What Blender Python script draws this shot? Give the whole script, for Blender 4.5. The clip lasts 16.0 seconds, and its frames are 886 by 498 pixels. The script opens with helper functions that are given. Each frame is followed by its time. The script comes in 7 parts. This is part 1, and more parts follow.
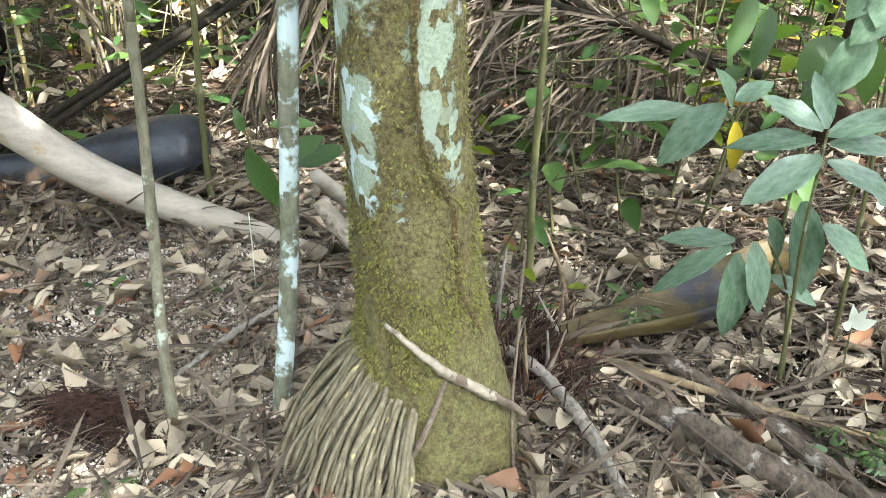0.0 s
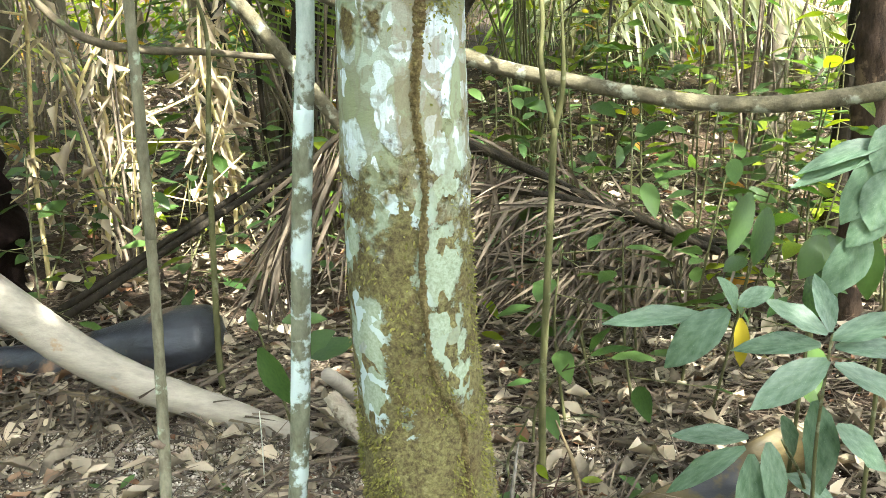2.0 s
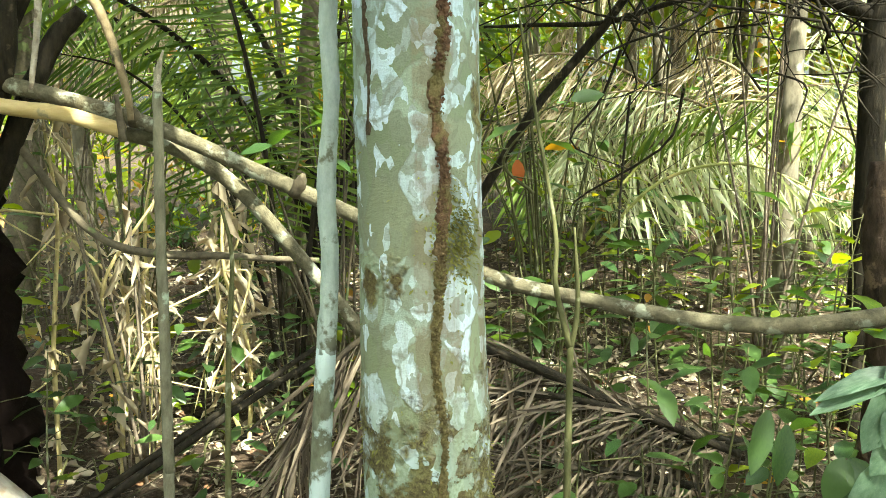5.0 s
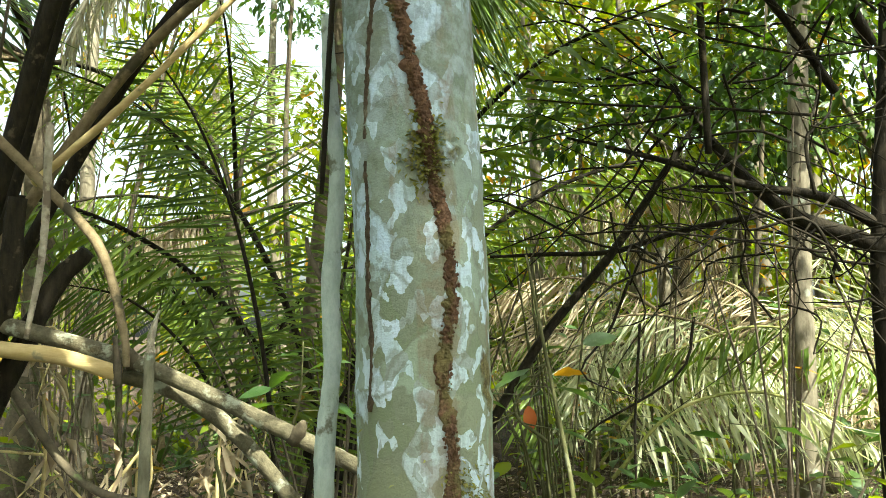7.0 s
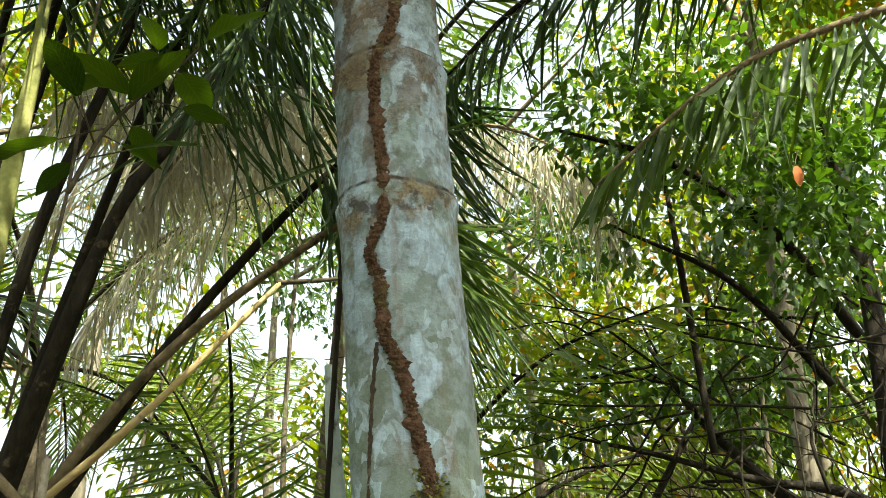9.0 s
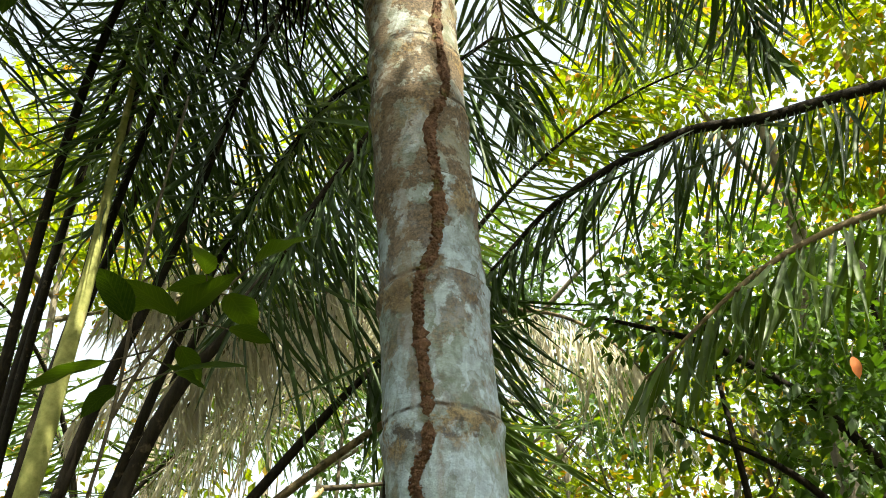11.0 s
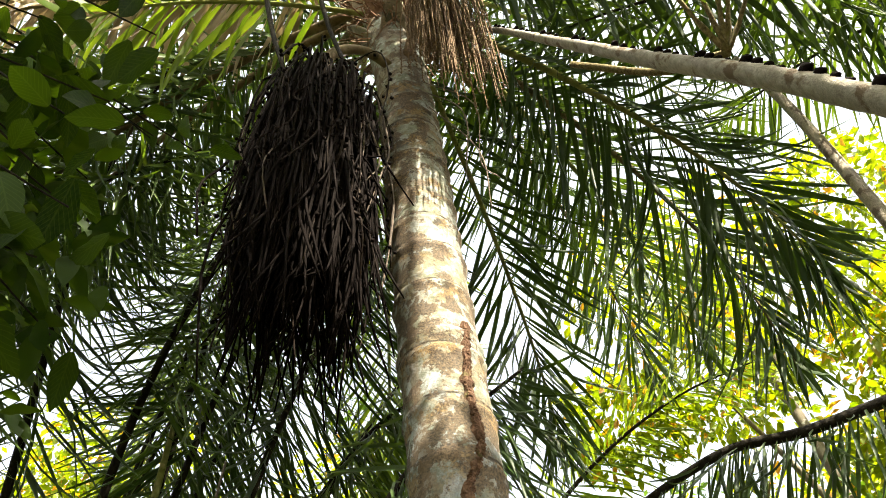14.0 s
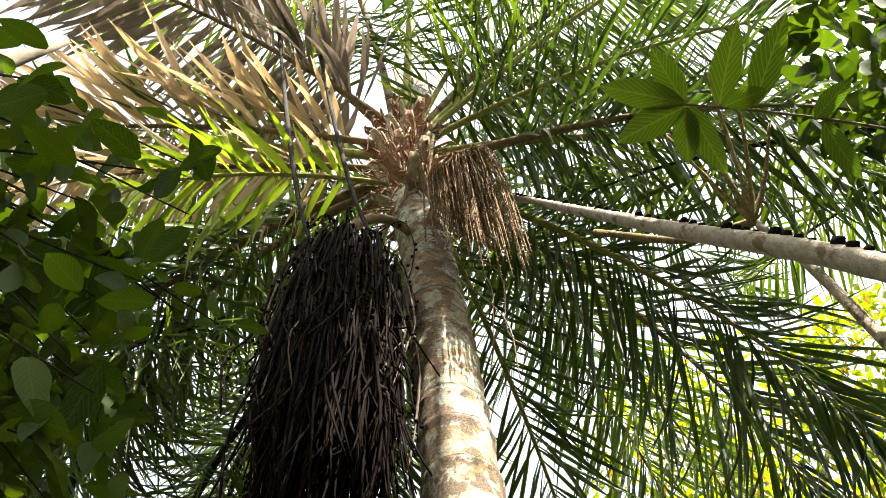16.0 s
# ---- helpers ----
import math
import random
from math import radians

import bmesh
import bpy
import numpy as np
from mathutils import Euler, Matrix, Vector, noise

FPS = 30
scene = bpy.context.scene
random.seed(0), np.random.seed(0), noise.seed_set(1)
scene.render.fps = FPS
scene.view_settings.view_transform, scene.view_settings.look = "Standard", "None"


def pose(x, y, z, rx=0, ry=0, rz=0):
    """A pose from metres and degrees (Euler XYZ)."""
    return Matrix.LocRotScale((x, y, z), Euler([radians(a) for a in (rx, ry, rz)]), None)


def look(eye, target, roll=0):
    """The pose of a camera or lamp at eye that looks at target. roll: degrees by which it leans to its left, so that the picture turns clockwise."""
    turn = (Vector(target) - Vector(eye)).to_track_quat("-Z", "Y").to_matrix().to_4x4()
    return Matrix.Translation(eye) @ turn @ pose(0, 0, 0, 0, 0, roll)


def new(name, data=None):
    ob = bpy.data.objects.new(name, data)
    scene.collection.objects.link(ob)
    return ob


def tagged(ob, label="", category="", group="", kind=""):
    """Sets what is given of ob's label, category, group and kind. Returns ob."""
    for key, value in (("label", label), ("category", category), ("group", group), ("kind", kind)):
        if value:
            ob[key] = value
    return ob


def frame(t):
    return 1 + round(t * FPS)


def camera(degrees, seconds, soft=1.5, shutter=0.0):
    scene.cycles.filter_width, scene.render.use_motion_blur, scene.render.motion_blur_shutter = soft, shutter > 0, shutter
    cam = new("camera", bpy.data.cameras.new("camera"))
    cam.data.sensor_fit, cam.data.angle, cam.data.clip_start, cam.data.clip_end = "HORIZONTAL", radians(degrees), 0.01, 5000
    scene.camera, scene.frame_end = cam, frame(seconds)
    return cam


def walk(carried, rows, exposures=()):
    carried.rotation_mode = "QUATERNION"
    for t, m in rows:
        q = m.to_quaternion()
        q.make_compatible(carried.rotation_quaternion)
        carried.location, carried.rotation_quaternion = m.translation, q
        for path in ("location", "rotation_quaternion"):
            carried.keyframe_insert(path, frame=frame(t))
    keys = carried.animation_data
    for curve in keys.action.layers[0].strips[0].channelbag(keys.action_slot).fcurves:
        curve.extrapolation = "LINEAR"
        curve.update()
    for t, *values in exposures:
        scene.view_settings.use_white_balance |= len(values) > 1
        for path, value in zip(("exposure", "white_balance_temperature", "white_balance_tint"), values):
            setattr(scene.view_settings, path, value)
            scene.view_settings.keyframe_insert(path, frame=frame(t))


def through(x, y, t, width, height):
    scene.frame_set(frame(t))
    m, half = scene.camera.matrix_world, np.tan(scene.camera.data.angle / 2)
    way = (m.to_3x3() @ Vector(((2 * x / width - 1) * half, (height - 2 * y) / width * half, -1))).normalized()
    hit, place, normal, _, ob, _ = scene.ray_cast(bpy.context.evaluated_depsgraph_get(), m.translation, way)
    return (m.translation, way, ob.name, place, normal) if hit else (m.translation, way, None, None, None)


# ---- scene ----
cam = camera(53.6, 16.0, 0.8)
PATH = [
    (0, (0.025, -0.032, 1.343), (0.046, 1.724, 0.386), 1.0),
    (0.5, (0.028, -0.034, 1.386), (0.054, 1.780, 0.543), 0.8),
    (1, (0.026, -0.033, 1.408), (0.052, 1.820, 0.657), 0.5),
    (1.5, (0.023, -0.032, 1.428), (0.037, 1.839, 0.721), 0.2),
    (2, (0.028, -0.010, 1.462), (0.022, 1.884, 0.821), -0.1),
    (2.5, (0.020, -0.010, 1.485), (0.015, 1.901, 0.898), -0.2),
    (3, (0.018, -0.015, 1.504), (0.013, 1.908, 0.952), 0.0),
    (3.2, (0.016, -0.014, 1.514), (0.010, 1.913, 0.979), 0.0),
    (5.3, (0.016, 0.003, 1.650), (-0.023, 1.987, 1.396), -0.2),
    (5.5, (0.017, 0.004, 1.660), (-0.024, 1.992, 1.442), -0.0),
    (6, (0.043, 0.034, 1.687), (-0.018, 2.031, 1.600), 0.4),
    (6.5, (0.058, 0.069, 1.709), (-0.017, 2.065, 1.804), -0.5),
    (7, (0.013, 0.108, 1.730), (-0.033, 2.101, 1.900), -0.5),
    (7.5, (-0.004, 0.109, 1.752), (-0.039, 2.087, 2.045), -0.7),
    (8, (-0.003, 0.098, 1.797), (-0.033, 2.037, 2.285), -1.1),
    (8.5, (0.003, 0.088, 1.834), (-0.013, 1.966, 2.520), -2.1),
    (8.7, (0.006, 0.079, 1.838), (-0.011, 1.941, 2.568), -2.3),
    (10.8, (0.014, 0.054, 1.921), (-0.078, 1.752, 2.973), -2.4),
    (11, (0.013, 0.047, 1.932), (-0.087, 1.701, 3.052), -2.2),
    (11.5, (0.011, 0.041, 1.950), (-0.069, 1.564, 3.243), -3.5),
    (12, (0.017, 0.023, 1.962), (-0.076, 1.467, 3.343), -3.6),
    (12.5, (0.024, 0.007, 1.977), (-0.068, 1.391, 3.418), -4.1),
    (13, (0.027, -0.010, 1.989), (-0.076, 1.333, 3.468), -4.3),
    (13.5, (0.029, -0.026, 1.995), (-0.080, 1.255, 3.527), -4.6),
    (14, (0.027, -0.042, 2.012), (-0.072, 1.135, 3.627), -5.0),
    (14.5, (0.032, -0.061, 2.027), (-0.075, 1.041, 3.693), -5.1),
    (15, (0.031, -0.069, 2.037), (-0.081, 0.989, 3.730), -4.8),
    (15.5, (0.022, -0.067, 2.049), (-0.069, 0.894, 3.801), -5.2),
    (16, (0.009, -0.068, 2.058), (-0.073, 0.804, 3.856), -5.1),
]
EXPOSURE = [(0.0, 3.0, 5700, 7), (3.0, 2.92, 6200, -3), (5.5, 2.55, 6350, -9), (8.0, 2.05, 6500, -5), (11.0, 1.95, 6850, -2), (13.5, 2.25, 7000, 4), (16.0, 2.45, 6700, 11)]
walk(cam, [(t, look(eye, target, roll)) for t, eye, target, roll in PATH], EXPOSURE)

# ---- daylight ----
SUN_AZ, SUN_EL = 146.0, 53.0  # degrees: clockwise from +y, above the horizon
world = bpy.data.worlds.new("sky")
scene.world = world
world.use_nodes = True
wn = world.node_tree.nodes
sky = wn.new("ShaderNodeTexSky")
sky.sky_type, sky.sun_disc = "NISHITA", False
sky.sun_elevation, sky.sun_rotation = radians(SUN_EL), radians(SUN_AZ)
sky.air_density, sky.dust_density, sky.ozone_density = 1.0, 6.0, 1.0
wn["Background"].inputs["Strength"].default_value = 0.115
haze = wn.new("ShaderNodeHueSaturation")
haze.inputs["Saturation"].default_value, haze.inputs["Value"].default_value = 0.4, 1.2
world.node_tree.links.new(sky.outputs[0], haze.inputs["Color"])
world.node_tree.links.new(haze.outputs[0], wn["Background"].inputs["Color"])
sun = new("sun", bpy.data.lights.new("sun", "SUN"))
sun.data.energy, sun.data.angle, sun.data.color = 5.0, radians(0.5), (1.0, 0.93, 0.8)
sdir = Vector((math.sin(radians(SUN_AZ)) * math.cos(radians(SUN_EL)), math.cos(radians(SUN_AZ)) * math.cos(radians(SUN_EL)), math.sin(radians(SUN_EL))))
sun.matrix_world = look(sdir * 40, (0, 0, 0))

rng = np.random.default_rng(11)


# ---- materials ----
class Nodes:
    """A short way to wire a material."""

    def __init__(self, name):
        self.mat = bpy.data.materials.new(name)
        self.mat.use_nodes = True
        self.t = self.mat.node_tree
        self.bsdf = self.t.nodes["Principled BSDF"]
        self.out = self.t.nodes["Material Output"]

    def node(self, kind, **values):
        n = self.t.nodes.new(kind)
        for k, v in values.items():
            n.inputs[k.replace("_", " ")].default_value = v
        return n

    def link(self, a, b):
        self.t.links.new(a, b)

    def coords(self, scale=(1, 1, 1)):
        c = self.node("ShaderNodeTexCoord")
        m = self.node("ShaderNodeMapping", Scale=scale)
        self.link(c.outputs["Object"], m.inputs["Vector"])
        return m.outputs[0]

    def noise(self, vec, scale, detail=4.0, rough=0.6):
        n = self.node("ShaderNodeTexNoise", Scale=scale, Detail=detail, Roughness=rough)
        self.link(vec, n.inputs["Vector"])
        return n.outputs["Fac"]

    def ramp(self, fac, *stops):
        r = self.node("ShaderNodeValToRGB")
        e = r.color_ramp.elements
        while len(e) < len(stops):
            e.new(0.5)
        for el, (p, c) in zip(e, stops):
            el.position, el.color = p, (*c, 1) if len(c) == 3 else c
        self.link(fac, r.inputs[0])
        return r.outputs[0]

    def step(self, fac, lo, hi):
        m = self.node("ShaderNodeMapRange")
        m.inputs["From Min"].default_value, m.inputs["From Max"].default_value = lo, hi
        self.link(fac, m.inputs["Value"])
        return m.outputs[0]

    def mix(self, fac, a, b, mode="MIX"):
        m = self.t.nodes.new("ShaderNodeMix")
        m.data_type, m.blend_type = "RGBA", mode
        for sock, v in ((m.inputs["Factor"], fac), (m.inputs["A"], a), (m.inputs["B"], b)):
            if hasattr(v, "is_linked"):
                self.link(v, sock)
            elif sock.type == "VALUE":
                sock.default_value = v
            else:
                sock.default_value = (*v, 1)
        return m.outputs["Result"]

    def calc(self, op, a, b):
        m = self.t.nodes.new("ShaderNodeMath")
        m.operation = op
        for sock, v in ((m.inputs[0], a), (m.inputs[1], b)):
            if hasattr(v, "is_linked"):
                self.link(v, sock)
            else:
                sock.default_value = v
        return m.outputs[0]

    def bump(self, height, strength=0.5, distance=0.01):
        b = self.node("ShaderNodeBump", Strength=strength, Distance=distance)
        self.link(height, b.inputs["Height"])
        self.link(b.outputs[0], self.bsdf.inputs["Normal"])

    def done(self, color, rough=0.8, spec=0.3):
        self.link(color, self.bsdf.inputs["Base Color"])
        self.bsdf.inputs["Roughness"].default_value = rough
        self.bsdf.inputs["Specular IOR Level"].default_value = spec
        return self.mat


def leaf_material(name, dark, light, through=0.4, glow=(1.3, 1.5, 0.5), rough=0.42, spots=0.0, spec=0.4, dead=None, veins=0.0):
    """A leaf that lets light through; each leaf has its own tone."""
    n = Nodes(name)
    g = n.node("ShaderNodeNewGeometry")
    oi = n.node("ShaderNodeObjectInfo")
    rnd = n.calc("FRACT", n.calc("ADD", g.outputs["Random Per Island"], oi.outputs["Random"]), 0.0)
    vec = n.coords()
    blot = n.noise(vec, 14, 3)
    col = n.mix(rnd, dark, light)
    col = n.mix(n.step(blot, 0.35, 0.75), col, n.mix(0.5, col, light))
    if veins:
        c = n.node("ShaderNodeSeparateXYZ")
        n.link(n.coords(), c.inputs[0])
        across = n.calc("ABSOLUTE", c.outputs["X"], 0.0)
        rib = n.calc("SINE", n.calc("SUBTRACT", n.calc("MULTIPLY", c.outputs["Y"], 62.0), n.calc("MULTIPLY", across, 46.0)), 0.0)
        mid = n.step(across, 0.035, 0.012)
        col = n.mix(n.calc("MULTIPLY", n.calc("MAXIMUM", n.step(rib, 0.72, 0.98), mid), veins), col, n.mix(0.5, col, (0.35, 0.42, 0.16)))
    if dead:
        col = n.mix(n.step(n.calc("FRACT", n.calc("MULTIPLY", rnd, 7.13), 0.0), 0.86, 0.95), col, dead)
    if spots:
        v = n.node("ShaderNodeTexVoronoi", Scale=70.0)
        n.link(vec, v.inputs["Vector"])
        sp = n.calc("MULTIPLY", n.step(v.outputs["Distance"], 0.26, 0.16), n.step(n.noise(vec, 9, 2), 0.48, 0.6))
        film = n.calc("MULTIPLY", n.step(n.noise(vec, 5, 3), 0.35, 0.7), 0.55)
        col = n.mix(n.calc("MULTIPLY", n.calc("MAXIMUM", sp, film), spots), col, (0.5, 0.58, 0.5))
    n.done(col, rough, spec)
    n.bump(n.noise(vec, 60, 2), 0.15, 0.004)
    tr = n.node("ShaderNodeBsdfTranslucent")
    n.link(n.mix(1.0, col, glow, "MULTIPLY"), tr.inputs["Color"])
    mx = n.node("ShaderNodeMixShader", Fac=through)
    n.link(n.bsdf.outputs[0], mx.inputs[1])
    n.link(tr.outputs[0], mx.inputs[2])
    n.link(mx.outputs[0], n.out.inputs["Surface"])
    return n.mat


def wood_material(name, a, b, c=None, scale=6.0, stretch=(1, 1, 1), patch=0.5, rough=0.85, bumps=0.6, moss=None, spec=0.14):
    n = Nodes(name)
    oi = n.node("ShaderNodeObjectInfo")
    vec = n.coords(stretch)
    f = n.noise(vec, scale * 6, 6, 0.7)
    col = n.mix(n.step(f, 0.3, 0.7), a, b)
    col = n.mix(n.calc("MULTIPLY", oi.outputs["Random"], 0.35), col, n.mix(0.5, col, a))
    plain = n.coords()
    if c:
        col = n.mix(n.step(n.noise(plain, scale * 1.7, 5), patch, patch + 0.06), col, c)
    if moss:
        col = n.mix(n.step(n.noise(plain, scale * 2.5, 6, 0.7), 0.52, 0.68), col, moss)
    n.bump(f, bumps, 0.008)
    return n.done(col, rough, spec)


LICHEN = ((-44, 0.82, 0.055), (-40, 0.70, 0.045), (32, 0.95, 0.05), (36, 0.82, 0.045), (52, 0.72, 0.035), (0, 0.655, 0.018), (-66, 0.98, 0.04), (-14, 1.07, 0.018), (-26, 1.035, 0.02), (-28, 1.085, 0.016), (10, 1.06, 0.018), (-6, 1.225, 0.05), (-2, 1.40, 0.05), (42, 1.15, 0.05), (26, 1.08, 0.03), (-50, 1.2, 0.05), (-58, 0.55, 0.02))


SCARS = (2.52, 2.79, 3.02, 3.25, 3.42, 3.60, 3.84, 4.03, 4.17, 4.30, 4.42, 4.55, 4.66, 4.78, 4.88, 4.98, 5.08)


def palm_bark():
    """Grey-green bark with pale lichen, mossy towards the foot, rusty stains and a sun-warmed tint higher up."""
    n = Nodes("palm_bark")
    c = n.node("ShaderNodeTexCoord")
    vec = c.outputs["Object"]
    sep = n.node("ShaderNodeSeparateXYZ")
    n.link(vec, sep.inputs[0])
    z = sep.outputs["Z"]
    m = n.node("ShaderNodeMapping", Scale=(1, 1, 0.7))
    n.link(vec, m.inputs["Vector"])
    warp = n.node("ShaderNodeTexNoise", Scale=19.0, Detail=6.0)
    n.link(m.outputs[0], warp.inputs["Vector"])
    add = n.node("ShaderNodeVectorMath")
    add.operation = "MULTIPLY_ADD"
    n.link(warp.outputs["Color"], add.inputs[0])
    add.inputs[1].default_value = (0.05, 0.05, 0.05)
    n.link(m.outputs[0], add.inputs[2])
    v = n.node("ShaderNodeTexVoronoi", Scale=14.0)
    n.link(add.outputs[0], v.inputs["Vector"])
    sepc = n.node("ShaderNodeSeparateColor")
    n.link(v.outputs["Color"], sepc.inputs[0])
    cell = sepc.outputs[0]
    v2 = n.node("ShaderNodeTexVoronoi", Scale=46.0)
    n.link(add.outputs[0], v2.inputs["Vector"])
    sep2 = n.node("ShaderNodeSeparateColor")
    n.link(v2.outputs["Color"], sep2.inputs[0])
    fine = n.noise(vec, 160, 5, 0.7)
    mid = n.noise(vec, 22, 5, 0.65)
    m2 = n.node("ShaderNodeMapping", Scale=(1, 1, 0.06))
    n.link(vec, m2.inputs["Vector"])
    streak = n.noise(m2.outputs[0], 150, 4, 0.6)
    bark = n.ramp(cell, (0.0, (0.19, 0.21, 0.12)), (0.28, (0.28, 0.32, 0.22)), (0.40, (0.31, 0.35, 0.27)), (0.46, (0.34, 0.39, 0.34)), (0.48, (0.52, 0.60, 0.66)), (0.80, (0.59, 0.67, 0.74)), (0.82, (0.24, 0.255, 0.165)), (1.0, (0.21, 0.215, 0.13)))
    bark = n.mix(n.calc("MULTIPLY", n.step(mid, 0.48, 0.6), 0.22), bark, (0.22, 0.225, 0.15))
    bark = n.mix(n.step(sep2.outputs[0], 0.70, 0.74), bark, n.mix(sep2.outputs[2], (0.46, 0.53, 0.53), (0.58, 0.64, 0.68)))
    bark = n.mix(n.calc("MULTIPLY", n.step(sep2.outputs[1], 0.78, 0.82), 0.75), bark, (0.21, 0.22, 0.15))
    v3 = n.node("ShaderNodeTexVoronoi", Scale=95.0)
    n.link(add.outputs[0], v3.inputs["Vector"])
    sep3 = n.node("ShaderNodeSeparateColor")
    n.link(v3.outputs["Color"], sep3.inputs[0])
    bark = n.mix(n.calc("MULTIPLY", n.step(sep3.outputs[0], 0.8, 0.85), 0.5), bark, (0.17, 0.17, 0.11))
    edge = n.node("ShaderNodeTexVoronoi", Scale=14.0)
    edge.feature = "DISTANCE_TO_EDGE"
    n.link(add.outputs[0], edge.inputs["Vector"])
    bark = n.mix(n.calc("MULTIPLY", n.step(edge.outputs["Distance"], 0.045, 0.01), 0.6), bark, (0.18, 0.18, 0.12))
    bark = n.mix(n.calc("MULTIPLY", n.step(streak, 0.5, 0.68), 0.3), bark, (0.20, 0.20, 0.145))
    bark = n.mix(n.calc("MULTIPLY", n.step(fine, 0.52, 0.7), 0.35), bark, (0.17, 0.17, 0.12))
    bark = n.mix(n.calc("MULTIPLY", n.step(z, 1.75, 2.3), 0.55), bark, n.mix(n.step(n.noise(vec, 30, 6, 0.7), 0.42, 0.58), (0.15, 0.165, 0.155), (0.38, 0.43, 0.45)))
    # stains that follow the old leaf rings higher up
    rust = n.calc("MULTIPLY", n.step(n.calc("SUBTRACT", n.noise(vec, 6.5, 6, 0.62), n.calc("MULTIPLY", n.step(z, 3.3, 2.3), 0.08)), 0.47, 0.50), n.step(z, 2.2, 2.4))
    bark = n.mix(n.calc("MULTIPLY", rust, 0.3), bark, n.mix(n.step(mid, 0.40, 0.47), (0.05, 0.034, 0.024), n.mix(n.step(fine, 0.4, 0.62), (0.16, 0.10, 0.055), (0.44, 0.30, 0.15))))
    rings, bands = None, None
    wobble = n.calc("MULTIPLY", n.noise(vec, 7, 3), 0.03)
    for k, r in enumerate(SCARS):
        d = n.calc("ABSOLUTE", n.calc("SUBTRACT", n.calc("ADD", z, wobble), r + 0.031), 0.0)
        line = n.step(d, 0.005, 0.0015)
        rings = line if rings is None else n.calc("MAXIMUM", rings, line)
        low = n.step(n.calc("ABSOLUTE", n.calc("SUBTRACT", n.calc("ADD", z, n.calc("MULTIPLY", wobble, 2.5)), r + 0.02), 0.0), 0.065, 0.025)
        bands = low if bands is None else n.calc("MAXIMUM", bands, low)
    stain = n.calc("MULTIPLY", bands, n.step(n.noise(vec, 14, 6, 0.68), 0.48, 0.54))
    bark = n.mix(n.calc("MULTIPLY", stain, 0.85), bark, n.mix(n.step(mid, 0.42, 0.52), (0.055, 0.036, 0.022), n.mix(n.step(fine, 0.4, 0.6), (0.15, 0.095, 0.045), (0.33, 0.22, 0.095))))
    bark = n.mix(n.calc("MULTIPLY", rings, n.step(n.noise(vec, 30, 3), 0.35, 0.55)), bark, (0.05, 0.038, 0.027))
    # darker with height, then cooler through the middle of the trunk
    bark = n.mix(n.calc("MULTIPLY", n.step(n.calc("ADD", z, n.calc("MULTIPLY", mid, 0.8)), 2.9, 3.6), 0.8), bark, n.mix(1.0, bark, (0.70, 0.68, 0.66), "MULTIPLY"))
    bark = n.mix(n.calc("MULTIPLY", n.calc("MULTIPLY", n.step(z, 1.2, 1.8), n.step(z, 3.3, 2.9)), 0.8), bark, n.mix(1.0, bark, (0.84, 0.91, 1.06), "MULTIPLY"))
    # warm colour of sunlight put into the upper bark
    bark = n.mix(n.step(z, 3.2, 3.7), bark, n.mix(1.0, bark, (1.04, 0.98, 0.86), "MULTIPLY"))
    # dark brown blotches across the upper bark
    blot = n.calc("MULTIPLY", n.calc("MULTIPLY", n.step(n.noise(vec, 13, 6, 0.68), 0.50, 0.535), n.step(n.calc("ADD", z, n.calc("MULTIPLY", mid, 0.9)), 2.8, 3.4)), 0.9)
    bark = n.mix(blot, bark, n.mix(n.step(fine, 0.38, 0.62), (0.045, 0.034, 0.025), (0.15, 0.105, 0.065)))
    # brown drip
    drip = n.calc("MULTIPLY", n.calc("MULTIPLY", n.step(n.noise(m2.outputs[0], 14, 3), 0.55, 0.60), n.step(n.noise(vec, 24, 4), 0.40, 0.5)), 0.5)
    bark = n.mix(drip, bark, (0.18, 0.13, 0.085))
    # moss
    lowest = n.step(n.calc("ADD", z, n.calc("MULTIPLY", mid, 0.9)), 1.62, 1.48)
    clear = None
    wob = n.calc("MULTIPLY", n.calc("SUBTRACT", n.noise(vec, 34, 6, 0.75), 0.5), 0.10)
    for deg, h, r in LICHEN:
        q = n.node("ShaderNodeVectorMath")
        q.operation = "DISTANCE"
        sq = n.node("ShaderNodeMapping", Scale=(1, 1, 0.6))
        n.link(vec, sq.inputs["Vector"])
        n.link(sq.outputs[0], q.inputs[0])
        rad = 0.125 if h < 0.7 else 0.112
        q.inputs[1].default_value = (-0.04 + rad * math.sin(radians(deg)), 1.5 - rad * math.cos(radians(deg)), h * 0.6)
        blob = n.step(n.calc("ADD", q.outputs["Value"], wob), r, r - 0.006)
        clear = blob if clear is None else n.calc("MAXIMUM", clear, blob)
    clear = n.calc("MULTIPLY", clear, n.step(sep2.outputs[1], 0.22, 0.26))
    bark = n.mix(n.calc("MULTIPLY", clear, n.step(z, 1.2, 1.05)), bark, n.mix(n.step(sep2.outputs[2], 0.52, 0.58), n.mix(n.step(fine, 0.4, 0.6), (0.21, 0.245, 0.17), (0.30, 0.345, 0.27)), n.mix(n.step(sep.outputs["X"], -0.02, 0.01), (0.42, 0.49, 0.50), (0.25, 0.29, 0.23))))
    patchy = n.calc("MULTIPLY", n.step(n.noise(vec, 4.2, 5), 0.62, 0.66), n.step(z, 2.3, 2.0))
    foot = n.step(n.calc("ADD", z, n.calc("MULTIPLY", mid, 0.3)), 0.68, 0.58)
